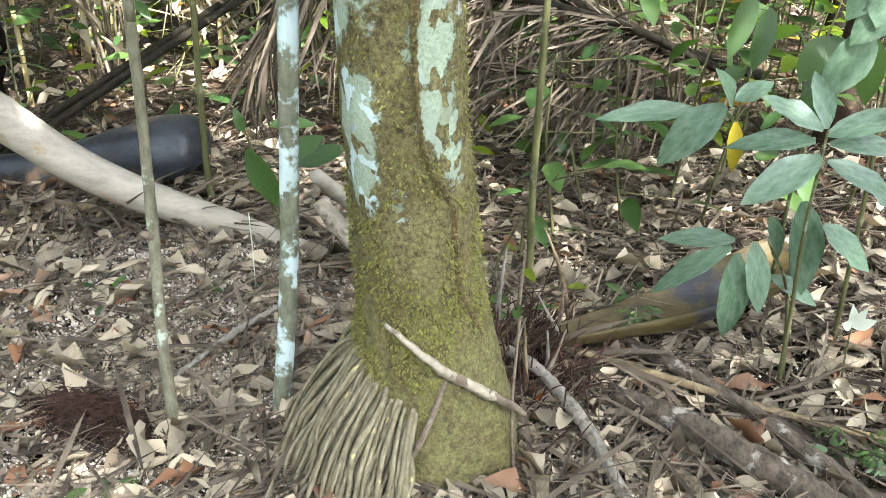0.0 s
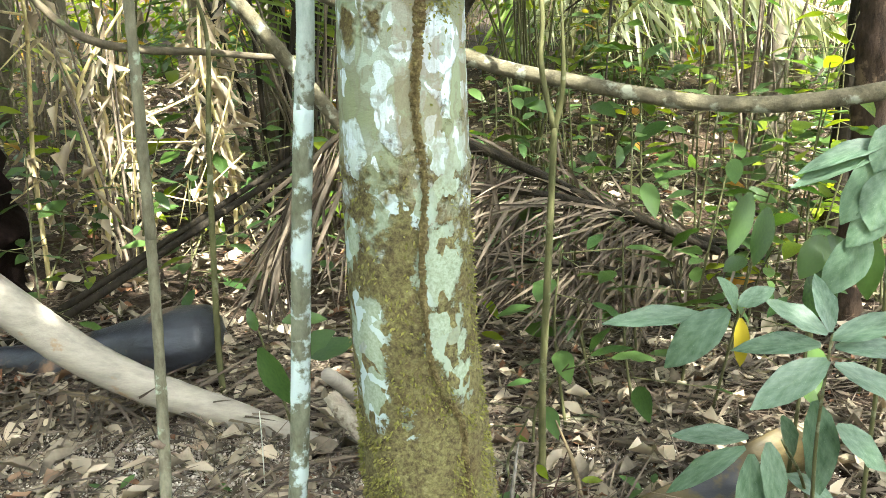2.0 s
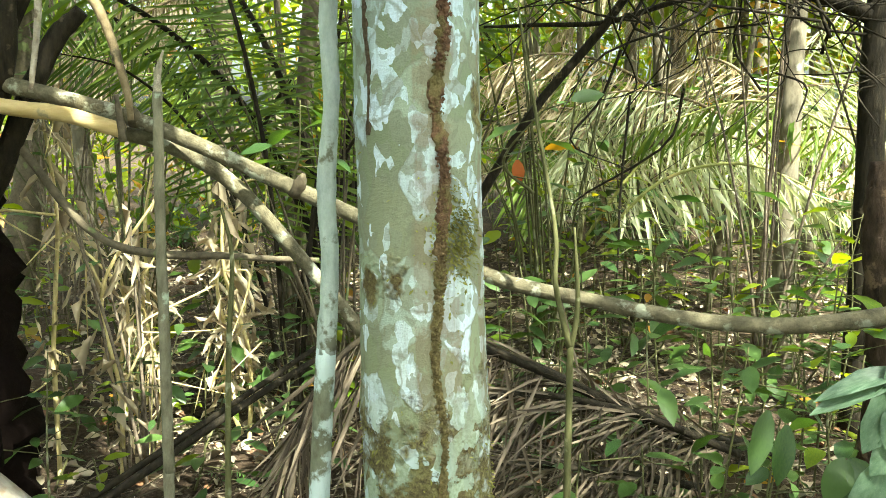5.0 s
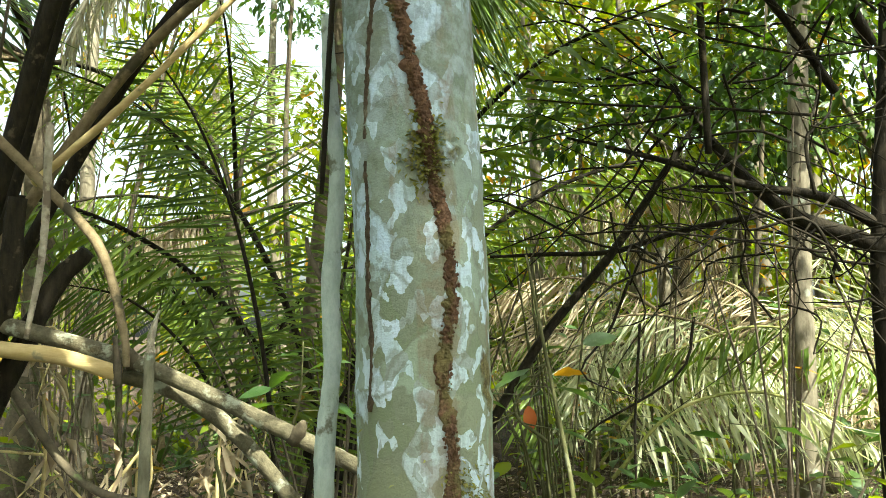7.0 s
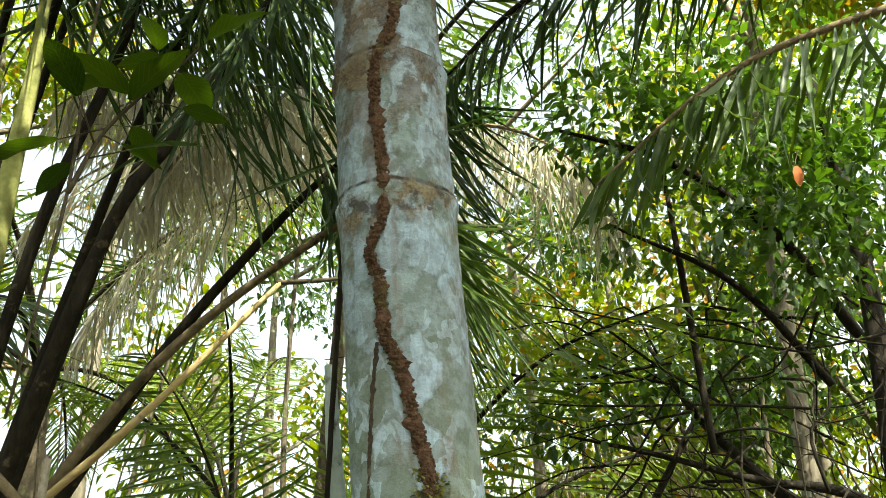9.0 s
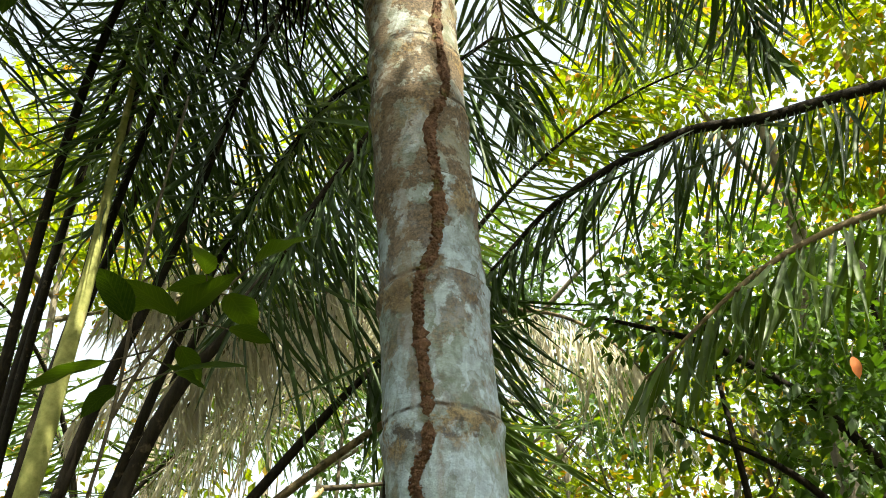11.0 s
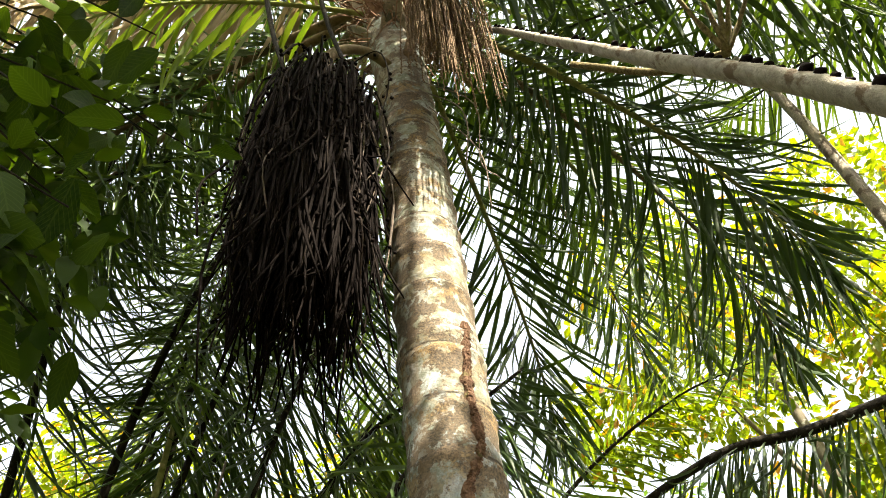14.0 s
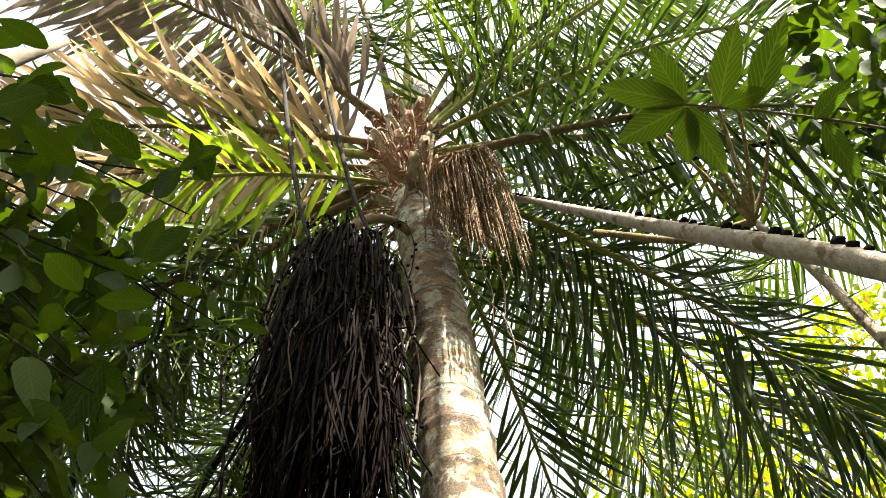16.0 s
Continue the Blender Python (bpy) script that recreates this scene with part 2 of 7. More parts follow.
    mossy = n.calc("MAXIMUM", n.calc("MULTIPLY", lowest, n.calc("SUBTRACT", 1.0, clear)), n.calc("MAXIMUM", patchy, n.calc("MULTIPLY", foot, 0.92)))
    crust = n.noise(vec, 105, 6, 0.8)
    moss = n.ramp(n.calc("ADD", n.calc("MULTIPLY", crust, 0.85), n.calc("MULTIPLY", mid, 0.2)), (0.38, (0.045, 0.037, 0.015)), (0.48, (0.13, 0.11, 0.042)), (0.56, (0.195, 0.18, 0.062)), (0.65, (0.26, 0.25, 0.095)), (0.76, (0.38, 0.36, 0.19)))
    moss = n.mix(n.calc("MULTIPLY", n.step(n.noise(vec, 11, 4), 0.5, 0.6), 0.55), moss, n.mix(0.5, moss, (0.11, 0.075, 0.035)))
    moss = n.mix(n.calc("MULTIPLY", foot, n.calc("MULTIPLY", n.step(n.noise(vec, 14, 6, 0.7), 0.40, 0.58), 0.8)), moss, n.mix(n.step(n.noise(vec, 75, 6, 0.8), 0.38, 0.66), (0.075, 0.072, 0.02), (0.31, 0.30, 0.105)))
    moss = n.mix(n.calc("MULTIPLY", n.step(n.noise(vec, 8, 5, 0.6), 0.52, 0.64), 0.6), moss, n.mix(1.0, moss, (0.62, 0.52, 0.42), "MULTIPLY"))
    moss = n.mix(n.calc("MULTIPLY", n.step(n.noise(vec, 48, 5, 0.7), 0.53, 0.62), 0.7), moss, n.mix(1.0, moss, (0.5, 0.47, 0.5), "MULTIPLY"))
    moss = n.mix(1.0, moss, (0.97, 0.93, 1.12), "MULTIPLY")
    col = n.mix(mossy, bark, moss)
    h = n.calc("ADD", n.calc("MULTIPLY", fine, 0.5), n.calc("MULTIPLY", n.calc("MULTIPLY", n.noise(vec, 90, 6, 0.75), mossy), 2.2))
    h = n.calc("ADD", h, n.calc("MULTIPLY", cell, 0.12))
    n.bump(h, 0.9, 0.006)
    return n.done(col, 0.88, 0.2)


def soil_material():
    n = Nodes("forest_soil")
    vec = n.coords()
    a = n.noise(vec, 3.0, 6)
    b = n.noise(vec, 45, 6, 0.75)
    col = n.ramp(b, (0.35, (0.008, 0.005, 0.004)), (0.5, (0.028, 0.018, 0.012)), (0.62, (0.085, 0.06, 0.042)), (0.75, (0.26, 0.21, 0.17)))
    col = n.mix(n.step(a, 0.45, 0.65), col, n.mix(0.6, col, (0.10, 0.065, 0.04)))
    n.bump(b, 1.0, 0.02)
    return n.done(col, 0.95, 0.15)


def mud_material():
    """Crumbly reddish mud, overgrown with moss on the lower trunk."""
    n = Nodes("mud_tube")
    vec = n.coords()
    f = n.noise(vec, 84, 6, 0.7)
    col = n.mix(n.step(f, 0.3, 0.7), (0.04, 0.022, 0.014), (0.19, 0.105, 0.065))
    sep = n.node("ShaderNodeSeparateXYZ")
    n.link(vec, sep.inputs[0])
    low = n.step(n.calc("ADD", sep.outputs["Z"], n.calc("MULTIPLY", n.noise(vec, 9, 4), 0.9)), 2.0, 1.75)
    green = n.mix(n.step(f, 0.35, 0.65), (0.07, 0.052, 0.02), (0.23, 0.19, 0.085))
    col = n.mix(n.calc("MULTIPLY", low, 0.85), col, green)
    col = n.mix(n.calc("MULTIPLY", n.step(n.noise(vec, 17, 4), 0.58, 0.64), 0.7), col, (0.14, 0.125, 0.05))
    n.bump(f, 1.0, 0.008)
    return n.done(col, 0.9, 0.12)


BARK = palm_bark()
SOIL = soil_material()
LEAF = leaf_material("leaf_green", (0.02, 0.05, 0.014), (0.08, 0.135, 0.035), 0.4, (1.4, 1.5, 0.4), rough=0.34, spec=0.5)
LEAF_THICKET = leaf_material("leaf_thicket", (0.02, 0.05, 0.008), (0.07, 0.125, 0.018), 0.38, (1.5, 1.6, 0.35), rough=0.38, spec=0.4)
LEAF_YG = leaf_material("leaf_yellow_green", (0.06, 0.11, 0.009), (0.17, 0.21, 0.018), 0.55, (1.7, 1.6, 0.3), spec=0.25, dead=(0.30, 0.16, 0.03))
LEAF_BLUE = leaf_material("leaf_speckled", (0.034, 0.068, 0.036), (0.07, 0.12, 0.068), 0.22, spots=0.32, rough=0.36, spec=0.45, veins=0.08)
LEAF_DARK = leaf_material("leaf_dark", (0.018, 0.04, 0.008), (0.05, 0.09, 0.014), 0.33, (1.5, 1.5, 0.35), spec=0.3)
LEAF_HAND = leaf_material("leaf_veined", (0.028, 0.065, 0.010), (0.055, 0.10, 0.015), 0.4, (1.5, 1.5, 0.3), spec=0.15, veins=0.3)
# leaf green lowered to carry the shade of the overhanging leaves
LEAF_SHADED = leaf_material("leaf_veined_shaded", (0.009, 0.022, 0.004), (0.036, 0.064, 0.010), 0.42, (1.9, 1.9, 0.3), rough=0.55, spec=0.1, veins=0.08)
FROND = leaf_material("frond_green", (0.035, 0.065, 0.012), (0.085, 0.135, 0.025), 0.35, (1.5, 1.5, 0.35), rough=0.42, spec=0.35)
# green frond darkened to stand as a silhouette against the sky
FROND_SHADED = leaf_material("frond_shaded", (0.018, 0.036, 0.010), (0.045, 0.08, 0.018), 0.25, (1.5, 1.5, 0.4), rough=0.45, spec=0.3)
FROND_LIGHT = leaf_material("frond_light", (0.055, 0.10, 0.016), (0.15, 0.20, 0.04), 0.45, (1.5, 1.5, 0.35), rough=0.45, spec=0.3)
FROND_DEAD = leaf_material("frond_dead", (0.24, 0.185, 0.12), (0.50, 0.43, 0.31), 0.3, (1.2, 1.0, 0.7), rough=0.7, spec=0.2)
FROND_PALE = leaf_material("frond_bleached", (0.24, 0.26, 0.15), (0.60, 0.60, 0.44), 0.4, (1.2, 1.2, 0.7), rough=0.6, spec=0.25)
LITTER_PALE = leaf_material("leaf_litter_pale", (0.07, 0.05, 0.03), (0.42, 0.35, 0.25), 0.12, (1.2, 1.0, 0.7), rough=0.65, spec=0.25, dead=(0.55, 0.47, 0.35))
# bleached straw, lightened further to stand for sun on the hanging skirt
FROND_STRAW = leaf_material("frond_straw", (0.34, 0.31, 0.23), (0.66, 0.62, 0.50), 0.5, (1.1, 1.05, 0.9), rough=0.6, spec=0.25)
FROND_GREY = leaf_material("frond_grey", (0.10, 0.085, 0.07), (0.24, 0.21, 0.18), 0.2, (1.1, 1.0, 0.9), rough=0.75, spec=0.2)
LITTER = leaf_material("leaf_litter", (0.008, 0.005, 0.003), (0.42, 0.35, 0.255), 0.12, (1.2, 1.0, 0.7), rough=0.75, spec=0.2, dead=(0.17, 0.085, 0.045))
YELLOW = leaf_material("leaf_yellow", (0.20, 0.16, 0.012), (0.32, 0.26, 0.02), 0.4, (1.2, 1.1, 0.5))
ORANGE = leaf_material("leaf_orange", (0.40, 0.10, 0.03), (0.55, 0.18, 0.06), 0.4, (1.2, 1.0, 0.7))
PETAL = leaf_material("pale_leaf", (0.50, 0.50, 0.42), (0.62, 0.63, 0.55), 0.4, (1.0, 1.0, 0.9))
TWIG = wood_material("twig", (0.06, 0.042, 0.03), (0.25, 0.20, 0.15), scale=5, stretch=(1, 1, 1))
STICK_PALE = wood_material("pale_stick", (0.24, 0.20, 0.15), (0.46, 0.40, 0.32), (0.15, 0.115, 0.085), scale=9, patch=0.56, bumps=1.0)
SAPLING = wood_material("sapling_bark", (0.085, 0.085, 0.055), (0.21, 0.215, 0.155), (0.46, 0.54, 0.54), scale=8, stretch=(1, 1, 0.5), patch=0.49, bumps=0.9)
SAPLING_B = wood_material("sapling_bark_dull", (0.075, 0.068, 0.045), (0.20, 0.185, 0.13), (0.30, 0.34, 0.27), scale=9, stretch=(1, 1, 0.4), patch=0.6)
SAPLING_PALE = wood_material("sapling_bark_pale", (0.28, 0.32, 0.29), (0.48, 0.53, 0.50), (0.14, 0.14, 0.10), scale=9, stretch=(1, 1, 0.5), patch=0.55, bumps=0.9)
STEM_GREEN = wood_material("green_stem", (0.05, 0.05, 0.02), (0.115, 0.11, 0.05), (0.19, 0.19, 0.12), scale=6, stretch=(1, 1, 0.3), patch=0.58)
LIANA = wood_material("liana_bark", (0.05, 0.042, 0.026), (0.15, 0.13, 0.085), (0.26, 0.26, 0.20), scale=7, patch=0.56, bumps=0.9)
STRIP_PALE = wood_material("bleached_stalk", (0.20, 0.175, 0.14), (0.42, 0.38, 0.32), (0.15, 0.11, 0.075), scale=9, stretch=(0.5, 1, 1), patch=0.57, bumps=0.9)
STRIP = wood_material("weathered_strip", (0.12, 0.105, 0.085), (0.29, 0.26, 0.22), (0.09, 0.07, 0.05), scale=9, stretch=(1, 1, 0.5), patch=0.58, bumps=1.0)
STRAW = wood_material("straw", (0.34, 0.26, 0.11), (0.62, 0.52, 0.27), (0.25, 0.19, 0.10), scale=6, stretch=(1, 1, 0.4), patch=0.6)
POLE = wood_material("pole_bark", (0.34, 0.24, 0.10), (0.55, 0.42, 0.22), (0.22, 0.19, 0.11), scale=5, stretch=(0.3, 1, 1), patch=0.6)
PETIOLE_PALE = wood_material("dry_petiole", (0.19, 0.165, 0.135), (0.34, 0.30, 0.245), (0.24, 0.165, 0.10), scale=5, stretch=(0.3, 1, 1), patch=0.62, bumps=0.4, rough=0.65)
SPATHE_DARK = wood_material("spathe_dark", (0.008, 0.008, 0.010), (0.035, 0.037, 0.046), (0.085, 0.055, 0.035), scale=3, stretch=(0.4, 1, 1), patch=0.52, rough=0.36, bumps=0.6, spec=0.38)
SPATHE_BROWN = wood_material("spathe_brown", (0.035, 0.026, 0.012), (0.115, 0.085, 0.036), (0.03, 0.03, 0.034), scale=3, stretch=(0.4, 1, 1), patch=0.55, rough=0.5)
STUMP = wood_material("stump_wood", (0.012, 0.008, 0.006), (0.07, 0.045, 0.03), (0.12, 0.08, 0.05), scale=7, stretch=(1, 1, 0.3), patch=0.58, bumps=1.0)
FIBRE_BROWN = wood_material("brown_fibre", (0.018, 0.009, 0.007), (0.085, 0.045, 0.033), scale=9)
FIBRE_RED = wood_material("red_fibre", (0.09, 0.045, 0.025), (0.34, 0.19, 0.11), (0.42, 0.34, 0.24), scale=9, patch=0.56)
# near-black, so that the hanging fruit bunch reads as lying in shade
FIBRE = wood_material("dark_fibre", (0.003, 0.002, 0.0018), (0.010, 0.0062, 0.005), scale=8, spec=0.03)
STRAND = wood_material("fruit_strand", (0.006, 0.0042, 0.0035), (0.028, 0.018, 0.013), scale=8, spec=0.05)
STRAND_PALE = wood_material("fruit_strand_bare", (0.05, 0.038, 0.03), (0.17, 0.13, 0.10), scale=8)
FLOWER = wood_material("flower_strand", (0.07, 0.042, 0.022), (0.24, 0.155, 0.085), scale=14)
ROOTS = wood_material("root", (0.08, 0.066, 0.042), (0.27, 0.235, 0.155), (0.38, 0.33, 0.17), scale=9, stretch=(1, 1, 0.4), patch=0.62)
GALLERY = mud_material()
STAIN = wood_material("dark_stain", (0.03, 0.021, 0.014), (0.10, 0.07, 0.045), (0.15, 0.13, 0.09), scale=14, patch=0.58, bumps=1.0)
FROND_OLD = leaf_material("frond_weathered", (0.012, 0.008, 0.006), (0.16, 0.125, 0.09), 0.15, (1.1, 1.0, 0.9), rough=0.75, spec=0.2)
PETIOLE_DARK = wood_material("dark_petiole", (0.006, 0.005, 0.004), (0.03, 0.023, 0.014), (0.075, 0.058, 0.036), scale=8, stretch=(1, 1, 0.3), patch=0.62, rough=0.85, bumps=1.0)
PETIOLE_BROWN = wood_material("brown_petiole", (0.10, 0.075, 0.04), (0.24, 0.18, 0.11), (0.06, 0.05, 0.03), scale=5, patch=0.55)
PETIOLE_GREEN = wood_material("green_petiole", (0.16, 0.17, 0.05), (0.34, 0.33, 0.12), (0.42, 0.36, 0.16), scale=5, patch=0.6)
LOG = wood_material("rotten_log", (0.025, 0.018, 0.013), (0.15, 0.12, 0.09), (0.26, 0.235, 0.20), scale=9, stretch=(1, 0.5, 1), patch=0.58, bumps=1.0)
TREE = wood_material("tree_bark", (0.085, 0.07, 0.05), (0.22, 0.19, 0.14), (0.34, 0.34, 0.28), scale=4, stretch=(1, 1, 0.3), patch=0.6)
BRANCH = wood_material("dark_branch", (0.05, 0.04, 0.028), (0.13, 0.105, 0.07), (0.12, 0.14, 0.06), scale=6, patch=0.58)
MOSS = leaf_material("moss", (0.10, 0.085, 0.03), (0.24, 0.225, 0.075), 0.3, rough=0.8, spec=0.1)
NUT = wood_material("old_nut", (0.03, 0.025, 0.022), (0.12, 0.095, 0.08), (0.2, 0.18, 0.16), scale=12, patch=0.6)
CRUMB = wood_material("pale_crumbs", (0.40, 0.33, 0.26), (0.74, 0.67, 0.58), scale=10)


# ---- shapes ----
def unit(v):
    v = np.asarray(v, float)
    return v / np.maximum(np.linalg.norm(v, axis=-1, keepdims=True), 1e-9)


def spline(points, n):
    """n points along a smooth curve through the given ones, evenly by parameter."""
    p = np.asarray(points, float)
    if len(p) == 2:
        return p[0] + (p[1] - p[0]) * np.linspace(0, 1, n)[:, None]
    q = np.vstack([2 * p[0] - p[1], p, 2 * p[-1] - p[-2]])
    u = np.linspace(0, len(p) - 1 - 1e-6, n)
    i = u.astype(int)
    f = (u - i)[:, None]
    a, b, c, d = q[i], q[i + 1], q[i + 2], q[i + 3]
    return 0.5 * (2 * b + (c - a) * f + (2 * a - 5 * b + 4 * c - d) * f**2 + (3 * b - a - 3 * c + d) * f**3)


def tube(points, radii, n=16, sides=8, rough=0.0, flat=1.0, seed=0):
    """A round or flattened stem along a curve: vertices and faces."""
    c = spline(points, n)
    r = np.interp(np.linspace(0, 1, n), np.linspace(0, 1, len(radii)), radii)
    t = unit(np.gradient(c, axis=0))
    ref = np.array([0, 0, 1.0]) if abs(t[0][2]) < 0.9 else np.array([0, 1.0, 0])
    s = unit(np.cross(t, ref))
    for k in range(1, n):
        if (s[k] * s[k - 1]).sum() < 0:
            s[k] *= -1
    u = np.cross(s, t)
    a = np.linspace(0, 2 * np.pi, sides, endpoint=False)
    g = np.random.default_rng(seed + n * 7 + sides)
    wob = 1 + rough * (g.random((n, sides)) - 0.5)
    ring = c[:, None] + (r[:, None] * wob)[..., None] * (np.cos(a)[None, :, None] * s[:, None] + flat * np.sin(a)[None, :, None] * u[:, None])
    v = np.vstack([ring.reshape(-1, 3), c[:1], c[-1:]])
    i, j = np.meshgrid(np.arange(n - 1), np.arange(sides), indexing="ij")
    j2 = (j + 1) % sides
    q = np.stack([i * sides + j, i * sides + j2, (i + 1) * sides + j2, (i + 1) * sides + j], -1).reshape(-1, 4)
    k = np.arange(sides)
    e = len(v)
    cap0 = [(e - 2, int((x + 1) % sides), int(x)) for x in k]
    cap1 = [(e - 1, int((n - 1) * sides + x), int((n - 1) * sides + (x + 1) % sides)) for x in k]
    return v, [tuple(map(int, f)) for f in q] + cap0 + cap1


def joined(pieces):
    vs, fs, off = [], [], 0
    for v, f in pieces:
        vs.append(v)
        fs += [tuple(i + off for i in face) for face in f]
        off += len(v)
    return np.vstack(vs), fs


def mesh_of(name, v, f, mat, smooth=True):
    me = bpy.data.meshes.new(name)
    v = np.asarray(v, np.float32)
    if isinstance(f, np.ndarray):
        me.vertices.add(len(v))
        me.vertices.foreach_set("co", v.ravel())
        me.loops.add(f.size)
        me.loops.foreach_set("vertex_index", f.ravel().astype(np.int32))
        me.polygons.add(len(f))
        me.polygons.foreach_set("loop_start", np.arange(0, f.size, f.shape[1], dtype=np.int32))
    else:
        me.from_pydata(v.tolist(), [], f)
    me.materials.append(mat)
    if smooth:
        me.polygons.foreach_set("use_smooth", np.ones(len(me.polygons), bool))
    me.update()
    return me


def part(name, shape, mat, parent=None, label="", smooth=True):
    """One mesh object, under a thing or a part if one is given."""
    ob = new(name, mesh_of(name, *shape, mat, smooth))
    if parent is not None:
        ob.parent = parent
    return tagged(ob, label=label)


def thing(name, at, label, category, group="", kind=""):
    ob = new(name)
    ob.empty_display_size = 0.1
    ob.location = at
    return tagged(ob, label, category, group, kind)


def under(ob, v):
    """World places in the space of an unturned thing."""
    return np.asarray(v, float) - np.array(ob.location)


def blade(n=4, width=1.0, fold=0.25, droop=0.3, tip=1.0, wave=0.0, curl=0.0):
    """A leaf one long along y: two rows of quads with a folded midrib."""
    y = np.linspace(0, 1, n + 1)
    w = 0.5 * width * np.sin(np.pi * np.clip(y, 0.02, 0.995) ** tip) ** 0.75
    z = -droop * y**2 + curl * np.sin(y * 3)
    lift = fold * w + wave * np.sin(y * 15) * w
    left = np.stack([-w, y, z + lift], 1)
    mid = np.stack([0 * y, y, z], 1)
    right = np.stack([w, y, z + lift - 2 * wave * np.sin(y * 11) * w], 1)
    v = np.stack([left, mid, right], 1).reshape(-1, 3)
    f = []
    for i in range(n):
        a = 3 * i
        f += [(a, a + 1, a + 4, a + 3), (a + 1, a + 2, a + 5, a + 4)]
    return v, f


def frames(d, up):
    """Turns whose y axis is d and whose z axis is near up."""
    y = unit(d)
    x = unit(np.cross(y, up))
    z = np.cross(x, y)
    return np.stack([x, y, z], -1)


def scatter(shapes, pos, turn, size):
    """Copies of the shapes, joined: places (n,3), turns (n,3,3), sizes (n,3)."""
    n = len(pos)
    pick = np.arange(n) % len(shapes)
    vs, fs, off = [], [], 0
    for k, (v, f) in enumerate(shapes):
        m = pick == k
        if not m.any():
            continue
        w = np.einsum("nij,nkj->nki", turn[m], v[None] * size[m][:, None]) + pos[m][:, None]
        vs.append(w.reshape(-1, 3))
        c = m.sum()
        for ln in sorted({len(x) for x in f}):
            fa = np.array([x for x in f if len(x) == ln])
            fs.append((fa[None] + (off + np.arange(c) * len(v))[:, None, None]).reshape(-1, ln))
        off += c * len(v)
    if len({x.shape[1] for x in fs}) == 1:
        return np.vstack(vs), np.vstack(fs)
    return np.vstack(vs), [tuple(y) for x in fs for y in x.tolist()]


NARROW = [blade(4, 1.0, 0.018, d, 0.8, 0.0) for d in (0.08, 0.18, 0.3, 0.42)]
BROAD = [blade(6, 1.0, 0.10, d, 0.85, w) for d, w in ((0.10, 0.02), (0.2, 0.035), (0.3, 0.02), (0.05, 0.04))]
SMALL = [blade(2, 1.0, 0.12, d, 0.8) for d in (0.1, 0.25)]
TINY = [(np.array([(0, 0, 0), (0.5, 0.45, 0.06), (0, 1, -d), (-0.5, 0.45, 0.06)]), [(0, 1, 2, 3)]) for d in (0.1, 0.25)]
DRY = [blade(5, 1.0, fd, d, 0.9, w, c) for fd, d, w, c in ((0.3, -0.1, 0.15, 0.06), (-0.25, 0.12, 0.1, -0.05), (0.45, -0.15, 0.2, 0.04), (0.15, 0.05, 0.2, 0.06))]
LEAFLET_MESHES = {}


def leaflet_layout(c, count, length, f0, spread, hang, side_ref, jitter, width, g, shape=0.5):
    """Where the leaflets of a frond stand: place, turn and size of each."""
    n = len(c)
    t = unit(np.gradient(c, axis=0))
    u = np.linspace(f0, 0.99, count)
    P, D, U, S = [], [], [], []
    for s in (-1, 1):
        x = np.clip(u + (0.5 / count if s > 0 else 0) + g.normal(0, 0.002, count), 0, 1) * (n - 1)
        i = np.clip(x.astype(int), 0, n - 2)
        fr = (x - i)[:, None]
        p = c[i] * (1 - fr) + c[i + 1] * fr
        tt = unit(t[i] * (1 - fr) + t[i + 1] * fr)
        side = unit(np.cross(tt, np.asarray(side_ref, float))) * s
        up = unit(np.cross(side, tt)) * s
        v = (u - f0) / (1 - f0)
        ang = np.radians(np.interp(v, (0, 0.6, 1), spread) + g.normal(0, 5 * jitter, count))[:, None]
        d = np.cos(ang) * tt + np.sin(ang) * side + 0.18 * up * g.normal(0.5, jitter, count)[:, None]
        d = unit(unit(d) * (1 - hang) + np.array([0, 0, -1.0]) * hang * g.uniform(0.7, 1.3, count)[:, None])
        prof = np.interp(v, (0, 0.15, shape, 0.85, 1), (0.55, 0.85, 1.0, 0.7, 0.3)) * g.uniform(0.85, 1.1, count)
        P.append(p), D.append(d), U.append(unit(up * (1 if hang < 0.5 else 0.5) + g.normal(0, 0.35 * jitter + 0.1, (count, 3))))
        S.append(np.stack([np.full(count, width) * g.uniform(0.75, 1.15, count), prof * length, prof * length], 1))
    P, D, U, S = map(np.vstack, (P, D, U, S))
    return P, frames(D, U), S


